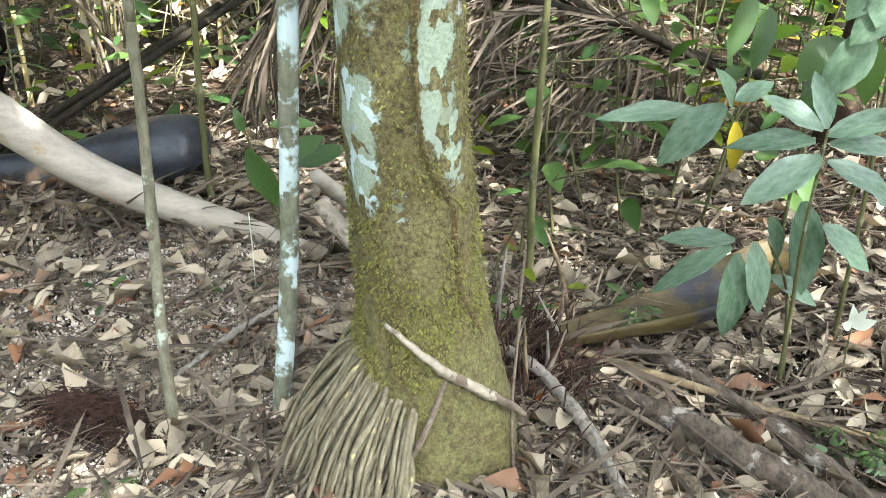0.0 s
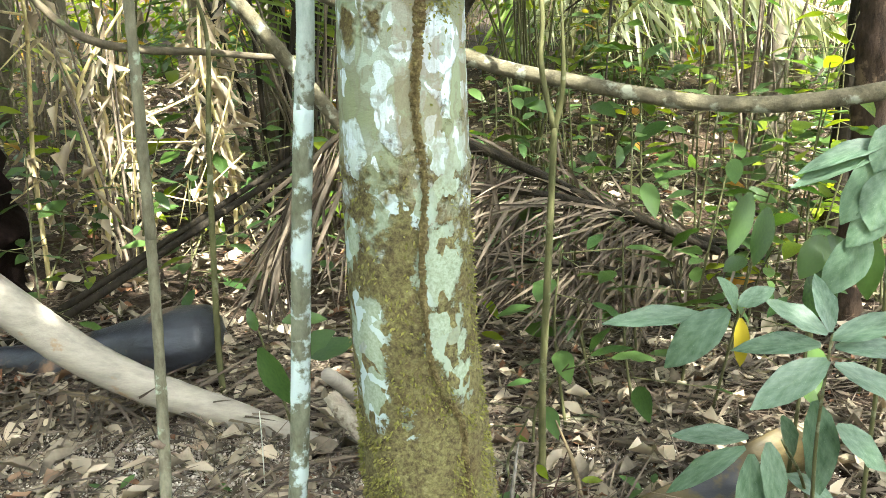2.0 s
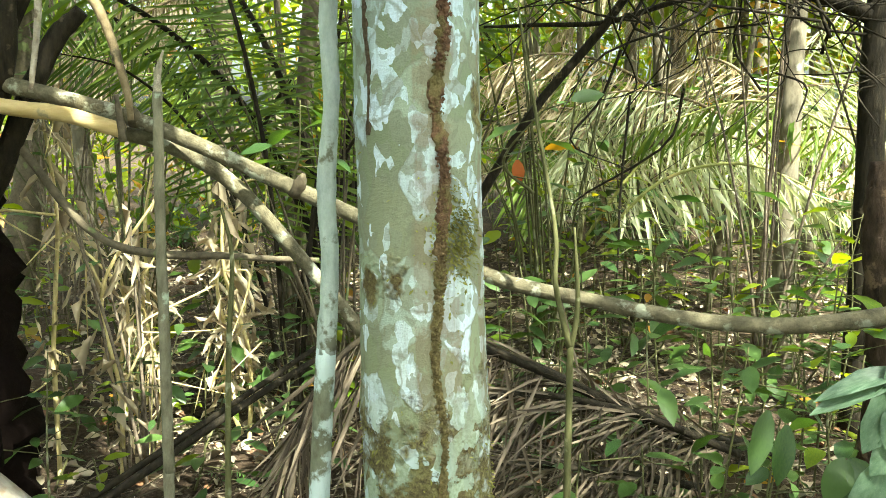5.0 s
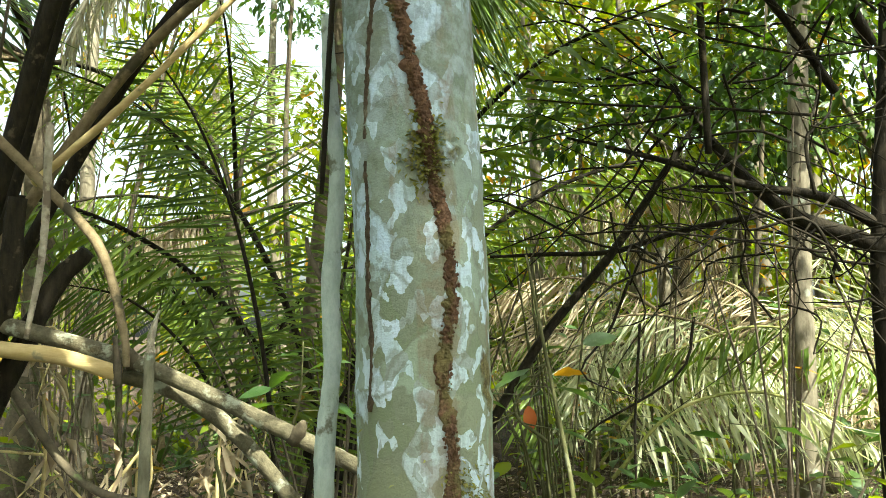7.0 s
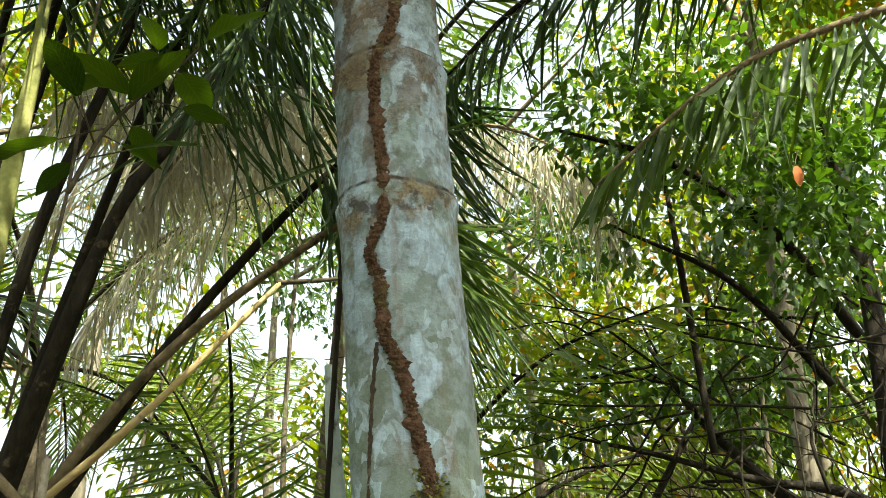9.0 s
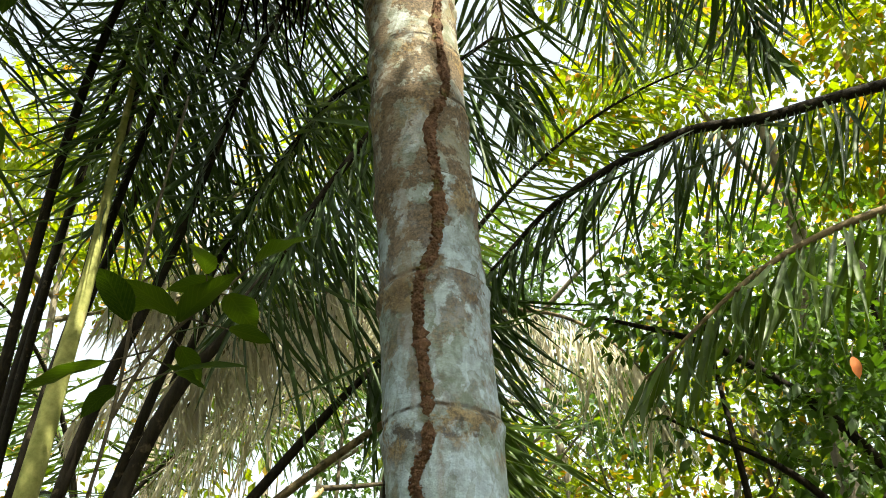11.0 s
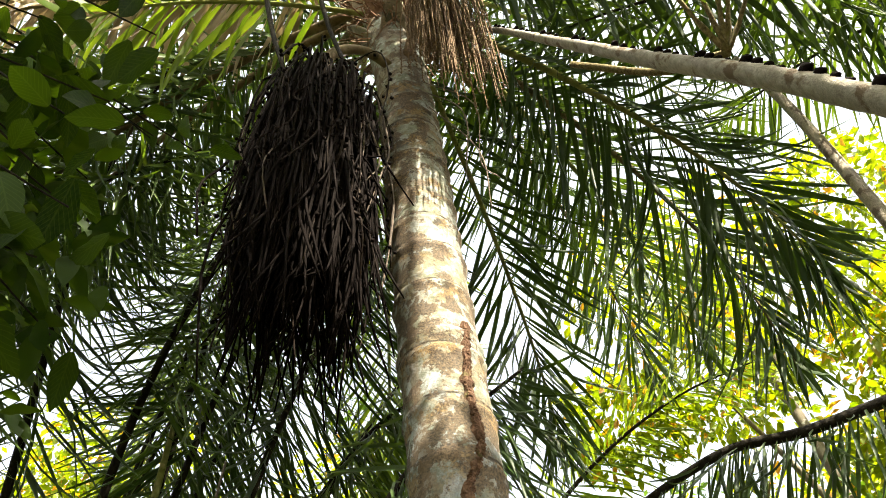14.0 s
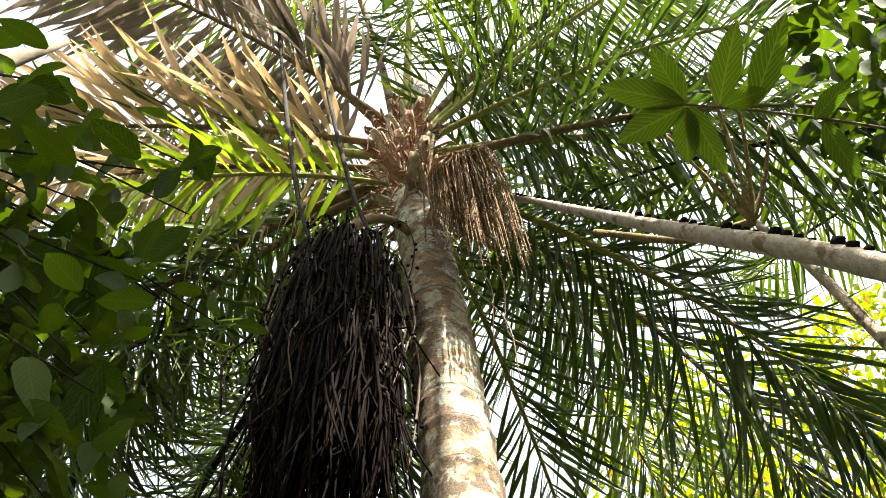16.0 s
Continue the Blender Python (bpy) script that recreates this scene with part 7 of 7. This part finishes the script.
def fruit_bunch():
    """The old dark bunch: many hanging strands with small dark fruits and bare pale tips."""
    g = np.random.default_rng(71)
    ob = thing("fruit_bunch", (-0.50, 1.26, 5.05), "huge dark hanging bunch of fruit strands, old and dry", "fruit bunch")
    part("stalk", tube(under(ob, [(-0.24, 1.42, 5.3), (-0.34, 1.33, 5.3), (-0.45, 1.27, 5.15), (-0.48, 1.26, 4.7), (-0.45, 1.28, 4.2)]), (0.02, 0.02, 0.022, 0.03, 0.012), 20, 9, 0.15), PETIOLE_BROWN, ob)
    fruits, core = [], []
    for k in range(250):
        u = g.random() ** 1.3
        p0 = np.array([-0.47 - 0.02 * u, 1.27, 4.92 - 0.55 * u]) + g.normal(0, 0.012, 3)
        a = g.uniform(0, 6.28)
        out = np.array([math.cos(a), 0.85 * math.sin(a), 0])
        reach = g.uniform(0.12, 0.27) * (1.0 - 0.35 * u)
        drop = g.uniform(0.45, 1.0)
        p1 = p0 + out * reach * 0.75 + np.array([0, 0, 0.05 - 0.05 * u])
        p2 = p0 + out * reach + np.array([0, 0, -drop * 0.5])
        p3 = p0 + out * reach * g.uniform(0.7, 1.15) + np.array([0, 0, -drop]) + g.normal(0, 0.035, 3)
        p3[2] = max(p3[2], 3.45)
        r = g.uniform(0.0024, 0.0046)
        pts = [p0, p1, p2 + g.normal(0, 0.02, 3), (p2 + p3) / 2 + g.normal(0, 0.022, 3), p3]
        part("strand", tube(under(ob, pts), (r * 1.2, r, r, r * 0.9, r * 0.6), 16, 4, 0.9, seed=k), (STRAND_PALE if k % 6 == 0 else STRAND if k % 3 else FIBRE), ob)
        c = spline(pts, 40)
        for q in c[4:34:1]:
            if g.random() < 0.55:
                fruits.append(q + g.normal(0, 0.008, 3))
    fr = np.array(fruits)
    n = len(fr)
    ball = (np.array([(0, 0, 1), (0.9, 0, 0.1), (0, 0.9, 0), (-0.9, 0, 0.1), (0, -0.9, 0), (0, 0, -1)]), [(0, 1, 2), (0, 2, 3), (0, 3, 4), (0, 4, 1), (5, 2, 1), (5, 3, 2), (5, 4, 3), (5, 1, 4)])
    s = g.uniform(0.004, 0.0095, n)
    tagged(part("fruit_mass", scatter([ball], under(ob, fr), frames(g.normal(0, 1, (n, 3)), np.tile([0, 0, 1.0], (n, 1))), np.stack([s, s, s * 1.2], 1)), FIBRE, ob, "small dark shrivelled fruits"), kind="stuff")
    # inner strands fill the core; their black stands for deep shade
    for k in range(900):
        a, r = g.uniform(0, 6.28), g.random() ** 0.5 * 0.185
        z1 = g.uniform(4.12, 4.88)
        p = np.array([-0.46 + r * math.cos(a), 1.28 + r * math.sin(a), z1])
        core.append(tube([p, p + np.array([g.normal(0, 0.02), g.normal(0, 0.02), -0.35]), p + np.array([g.normal(0, 0.04), g.normal(0, 0.04), -g.uniform(0.5, 0.75)])], (0.005, 0.005, 0.002), 6, 4))
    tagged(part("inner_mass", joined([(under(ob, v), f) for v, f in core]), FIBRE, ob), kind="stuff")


def flower_bunch():
    g = np.random.default_rng(72)
    ob = thing("flower_bunch", (0.0, 1.24, 5.55), "tan tassel of dry beaded flower strands hanging from the crown", "flower bunch")
    part("stalk", tube(under(ob, [(-0.18, 1.42, 5.35), (-0.10, 1.33, 5.55), (0.0, 1.25, 5.62), (0.05, 1.22, 5.55)]), (0.022, 0.02, 0.018, 0.01), 14, 8, 0.1), FLOWER, ob)
    beads = []
    for k in range(170):
        u = g.random()
        p0 = np.array([-0.12 + 0.20 * u, 1.30 - 0.07 * u, 5.55 + 0.06 * math.sin(3 * u)]) + g.normal(0, 0.008, 3)
        out = np.array([g.normal(0.0, 0.035) + 0.05 * u, g.normal(-0.03, 0.03), 0])
        drop = g.uniform(0.7, 1.1) * (0.62 + 0.45 * u)
        pts = [p0, p0 + out * 0.7 + np.array([0, 0, -0.04]), p0 + out + np.array([0.01, 0, -drop * 0.5]), p0 + out * 1.05 + np.array([0.015, -0.005, -drop])]
        part("strand", tube(under(ob, pts), (0.0018, 0.0022, 0.0022, 0.0012), 24, 5, 0.6, seed=k), FLOWER, ob)
        beads.append(spline(pts, 60)[4:] + g.normal(0, 0.0022, (56, 3)))
    p = np.vstack(beads)
    n = len(p)
    bead = (np.array([(0, 0, 1), (0.9, 0, 0.1), (0, 0.9, 0), (-0.9, 0, 0.1), (0, -0.9, 0), (0, 0, -1)]), [(0, 1, 2), (0, 2, 3), (0, 3, 4), (0, 4, 1), (5, 2, 1), (5, 3, 2), (5, 4, 3), (5, 1, 4)])
    sz = g.uniform(0.0028, 0.0052, n)
    tagged(part("flower_mass", scatter([bead], under(ob, p), frames(g.normal(0, 1, (n, 3)), np.tile([0, 0, 1.0], (n, 1))), np.stack([sz, sz, sz], 1)), FLOWER, ob, "small dry brown flower beads"), kind="stuff")


fruit_bunch()
flower_bunch()
for k, (az, e, ln, bend) in enumerate(DENSE + ((-10, 25, 2.6, 100), (110, 50, 3.6, 95), (150, 20, 3.2, 95), (165, 50, 3.5, 95), (330, 70, 3.0, 70))):
    frond("palm_frond", arch((-0.29, 1.5, 6.55), az, e, ln, bend), (0.022, 0.018, 0.014, 0.009, 0.004), 0.75, 76, FROND_SHADED if k % 3 else FROND, PETIOLE_GREEN, "green palm frond inside the dense crown, mostly in shaded tones", 0.15, (72, 55, 22), 0.4, jitter=1.7, width=0.026, seed=860 + k, parent=palm)

# the dead stalk with a toothed edge
old = thing("palm_stalk", (0.20, 1.3, 5.2), "broad pale grey dead palm stalk with a saw-toothed dark edge", "palm stalk")
way = [(0.08, 1.38, 5.45), (0.20, 1.28, 5.15), (0.36, 1.13, 4.62), (0.53, 0.98, 4.08), (0.66, 0.86, 3.68), (0.80, 0.75, 3.25)]
part("stalk", tube(under(old, way), (0.013, 0.016, 0.022, 0.028, 0.032, 0.035), 60, 12, 0.12, 0.75), STRIP_PALE, old)
c = spline(way, 120)
tt = unit(np.gradient(c, axis=0))
upd = unit(np.array([0.1, -0.85, 0.5]))
for k in range(20, 118, 2):
    p = c[k]
    r = np.interp(k / 119, (0, 0.4, 1), (0.010, 0.018, 0.028)) * (0.75 + 0.5 * ((k * 7) % 5) / 4)
    part("tooth", tube(under(old, [p + upd * r * 0.5 - tt[k] * r * 0.2, p + upd * r * 1.0, p + upd * r * 1.3 + tt[k] * r * 0.5]), (r * 0.62, r * 0.5, r * 0.12), 5, 6, 0.3, seed=k), FIBRE, old)
part("edge", tube(under(old, [q + np.array([0.0, 0.012, 0.045]) for q in c[30:118:8]]), (0.006, 0.009, 0.012, 0.014), 40, 6, 0.4), STRIP_PALE, old, "split pale outer strip")
# brown spiky old flower stalks in front of the leaves
spk = thing("flower_stalk", (0.74, 1.03, 4.18), "branched rusty brown old flower stalk", "flower stalk")
for k, e in enumerate(((0.59, 0.85, 4.42), (0.66, 0.78, 4.50), (0.74, 0.72, 4.53), (0.80, 0.78, 4.45), (0.86, 0.84, 4.36))):
    b = np.array((0.74, 1.03, 4.16))
    part("branchlet", tube(under(spk, [b, (b + np.array(e)) / 2 + np.array([0.01, 0.02, 0]), e]), (0.008, 0.007, 0.004), 14, 6, 0.8, seed=k), GALLERY, spk)
part("stalk", tube(under(spk, [(0.40, 1.25, 4.7), (0.60, 1.15, 4.35), (0.74, 1.03, 4.16)]), (0.012, 0.012, 0.012), 10, 7, 0.2), GALLERY, spk)
for pts in ([(-1.0, 0.7, 8.0), (-0.83, 0.98, 6.5), (-0.66, 1.12, 5.3), (-0.57, 1.18, 4.85)], [(-0.85, 0.9, 8.5), (-0.66, 1.05, 6.8), (-0.48, 1.2, 5.5), (-0.38, 1.25, 5.0)]):
    stem("vine", pts, (0.011, 0.011, 0.010, 0.008), PETIOLE_DARK, "thin dark hanging climber stem", "vine", 6, 24, 0.15, 3, "hanging vines")
for k, pts in enumerate(([(-0.12, 1.40, 5.0), (0.02, 1.36, 4.7), (0.0, 1.37, 4.3)], [(-0.12, 1.41, 5.1), (0.06, 1.36, 4.75), (0.05, 1.38, 4.4), (0.1, 1.36, 4.25)], [(-0.10, 1.42, 4.9), (0.05, 1.40, 4.5), (0.06, 1.4, 4.15)])):
    stem("root", pts, (0.003, 0.003, 0.0015), TWIG, "thin dry rootlet hanging beside the trunk", "root", 4, 16, 0.1, k, "hanging rootlets")
stem("limb", [(1.34, 1.80, 4.07), (1.34, 1.80, 4.33), (1.32, 1.80, 5.11), (1.26, 1.80, 5.63)], (0.026, 0.025, 0.022, 0.016), STICK_PALE, "smooth grey-white bare limb among fronds", "branch", 9, 24, 0.1)


def near_leaves():
    """Broad leaves of a tree that hang close to the viewer, high up on one side."""
    g = np.random.default_rng(81)
    ob = thing("tree", (-1.6, 0.2, 0.0), "tree with broad green leaves hanging overhead in shaded tones", "tree", "overhanging trees")
    part("trunk", tube([(0, 0, -0.05), (0.05, 0.05, 1.6), (0.1, 0.1, 3.4), (0.3, 0.2, 5.2)], (0.07, 0.06, 0.045, 0.02), 24, 9, 0.1), TREE, ob)
    shared = [mesh_of("leaf", v, f, LEAF_SHADED) for v, f in BROAD]
    for k in range(26):
        e = np.array([g.uniform(-1.05, -0.62), g.uniform(0.3, 1.1), g.uniform(2.75, 4.1)])
        s = np.array([-1.5, 0.3, e[2] + g.uniform(-0.2, 0.5)])
        mid = (s + e) / 2 + np.array([0, 0, 0.15])
        part("limb", tube(under(ob, [s, mid, e]), (0.006, 0.004, 0.002), 12, 5, 0.1), PETIOLE_DARK, ob)
        c = spline([s, mid, e], 20)
        for j in range(13):
            p = c[int(g.uniform(7, 19.9))] + g.normal(0, 0.05, 3)
            d = unit(np.array([g.normal(0.1, 0.6), g.normal(0, 0.6), g.normal(-0.6, 0.35)]))
            o = new("leaf", shared[j % 4])
            o.parent = ob
            ln = g.uniform(0.07, 0.155)
            m = Matrix(frames(d[None], unit(np.array([[0, 0, 1.0]]) + g.normal(0, 0.4, (1, 3))))[0].tolist()).to_4x4() @ Matrix.Diagonal((ln * 0.46, ln, ln, 1))
            m.translation = Vector(under(ob, p))
            o.matrix_basis = m
    lumps = [((-1.5 + g.normal(0, 0.35), 0.5 + g.normal(0, 0.6), g.uniform(2.8, 4.5)), tuple(g.uniform(0.25, 0.45, 3))) for _ in range(20)]
    part("crown", crown_of([(under(ob, c0), r0) for c0, r0 in lumps], 170, 0.10, g, 0.45, BROAD), LEAF_SHADED, ob)


near_leaves()


def right_leaves():
    """A tree at the other side whose leafy limb ends hang into view overhead."""
    g = np.random.default_rng(83)
    b = np.array([3.4, 0.4, 0.0])
    tips = [(1.35, 0.75, 4.85), (1.5, 0.95, 4.55), (1.75, 0.7, 4.6), (1.6, 1.15, 5.2), (1.9, 1.2, 4.9), (1.45, 0.5, 4.95), (2.1, 1.5, 4.5)]
    limbs = [([(3.35, 0.45, 4.0), (2.6, 0.7, 4.7), t], (0.04, 0.02, 0.006)) for t in tips]
    lumps = [(t, (0.28, 0.26, 0.2)) for t in tips]
    tree(tuple(b), [b, (3.4, 0.4, 2.4), (3.35, 0.45, 4.4)], (0.08, 0.07, 0.04), limbs, lumps, 80, 0.12, LEAF_SHADED, TREE, "tree with broad leaves on thin overhanging limbs", 770, "overhanging trees", 9, BROAD)


right_leaves()
plant("twig", (1.10, 0.82, 4.0), [(1.25, 0.88, 4.1), (1.01, 0.82, 4.22), (0.80, 0.76, 4.25), (0.597, 0.703, 4.25)], [
    leaf((0.60, 0.70, 4.25), (0.379, 0.60, 4.21), 0.078, (0.1, 0.2, 1)), leaf((0.60, 0.71, 4.25), (0.402, 0.75, 4.20), 0.085, (-0.1, 0.3, 1)), leaf((0.60, 0.70, 4.25), (0.533, 0.563, 4.30), 0.075, (0, 0.1, 1)),
    leaf((0.60, 0.71, 4.25), (0.584, 0.84, 4.19), 0.072, (0.2, 0.2, 1)), leaf((0.61, 0.71, 4.25), (0.67, 0.88, 4.18), 0.08, (-0.2, 0.3, 1)),
    leaf((0.69, 0.72, 4.25), (0.751, 0.54, 4.31), 0.08, (0.2, 0.1, 1)), leaf((0.70, 0.73, 4.25), (0.80, 0.69, 4.23), 0.06, (0, 0.2, 1)), leaf((0.78, 0.74, 4.25), (0.88, 0.54, 4.31), 0.085, (0, 0.3, 1)),
    leaf((0.93, 0.80, 4.23), (1.03, 0.72, 4.26), 0.06, (0, 0.2, 1)), leaf((0.95, 0.81, 4.22), (1.01, 0.95, 4.16), 0.065, (0, 0.2, 1))],
    LEAF_HAND, BRANCH, "leafy twig with a hand of large bright green leaflets", (0.005, 0.004, 0.003), "twig")
shrub((-0.72, 1.55, 2.62), 0.28, 14, 0.15, LEAF_SHADED, BRANCH, "hanging climber shoot with dark green leaves", 905, (0.25, -0.05), "climbers", name="climber", category="climber", spreadr=0.14)
stem("vine", [(-0.75, 1.7, 3.6), (-0.74, 1.6, 3.0), (-0.72, 1.55, 2.62), (-0.8, 1.6, 2.2)], (0.004, 0.004, 0.004, 0.003), BRANCH, "thin dark climber stem", "vine", 5, 16, 0.1, 5, "hanging vines")

# ---- unseen trees added behind and beside the viewer ----
def unseen_shade_tree():
    """A wide tree added out of view, whose crown over the viewer keeps the near ground in shade."""
    g = np.random.default_rng(150)
    b = np.array([3.1, -2.9, 0.0])
    limbs, lumps = [], []
    for k in range(34):
        e = np.array([g.uniform(0.8, 4.0), g.uniform(-3.6, -0.95), g.uniform(5.2, 6.6)])
        p = np.array([3.05, -2.8, g.uniform(3.4, 5.0)])
        if k < 16:
            limbs.append(([p, (p + e) / 2 + np.array([0, 0, 0.3]), e], (0.06, 0.03, 0.01)))
        lumps.append((e, tuple(g.uniform(0.5, 0.95, 3) * np.array([1, 1, 0.7]))))
    # extra leaf lumps set to shade lower trunk, fruit bunch and overhanging leaves
    for c in ((0.0, -0.75, 6.0), (-0.45, -0.8, 5.6), (0.45, -1.0, 6.1), (-0.2, -1.2, 5.9), (-0.7, -1.0, 5.4), (0.1, -0.35, 6.4), (1.25, -0.65, 6.0), (1.2, -0.5, 5.9), (1.05, -0.58, 6.0), (0.2, -0.9, 6.2), (0.0, -1.4, 5.8), (0.3, -1.3, 6.0), (-0.5, -1.3, 5.6), (0.22, -0.15, 6.5), (0.12, 0.1, 6.6), (-0.02, 0.3, 6.75), (0.5, 0.42, 6.7)):
        lumps.append((c, (0.45, 0.40, 0.35) if c[0] < 0.6 else (0.35, 0.28, 0.25)))
        limbs.append(([(2.0, -2.0, 5.4), ((2.0 + c[0]) / 2, (c[1] - 2.0) / 2, 5.9), c], (0.04, 0.02, 0.008)))
    tree(tuple(b), [b, (3.1, -2.85, 2.5), (3.05, -2.8, 5.0), (2.9, -2.7, 6.6)], (0.18, 0.15, 0.11, 0.03), limbs, lumps, 260, 0.15, LEAF, TREE, "unseen wide tree added for the shade of its leafy crown", 750, "shade trees", 10)


unseen_shade_tree()
# trees out of view, added to close the forest and block some sun
gk = np.random.default_rng(140)
for k, (x, y) in enumerate(((-4.6, -4.4), (4.8, -4.2), (-1.0, -6.4))):
    h = gk.uniform(7, 9.5)
    b = (x, y, 0.0)
    top = np.array([x + gk.normal(0, 0.3), y + gk.normal(0, 0.3), h])
    mid = np.array([x, y, h * 0.55])
    limbs, lumps = [], []
    for j in range(7):
        a = gk.uniform(0, 6.28)
        p = mid + (top - mid) * gk.random()
        e = p + np.array([math.cos(a), math.sin(a), 0.4]) * gk.uniform(0.9, 1.9)
        limbs.append(([p, (p + e) / 2, e], (0.04, 0.024, 0.008)))
        lumps.append((e, tuple(gk.uniform(0.6, 1.1, 3))))
        lumps.append((e + gk.normal(0, 0.6, 3), tuple(gk.uniform(0.5, 0.9, 3))))
    tree(b, [b, mid, top], (0.12, 0.09, 0.03), limbs, lumps, 150, 0.14, LEAF, TREE, "added unseen forest tree with a broken leafy crown", 760 + k, "trees behind", 8)
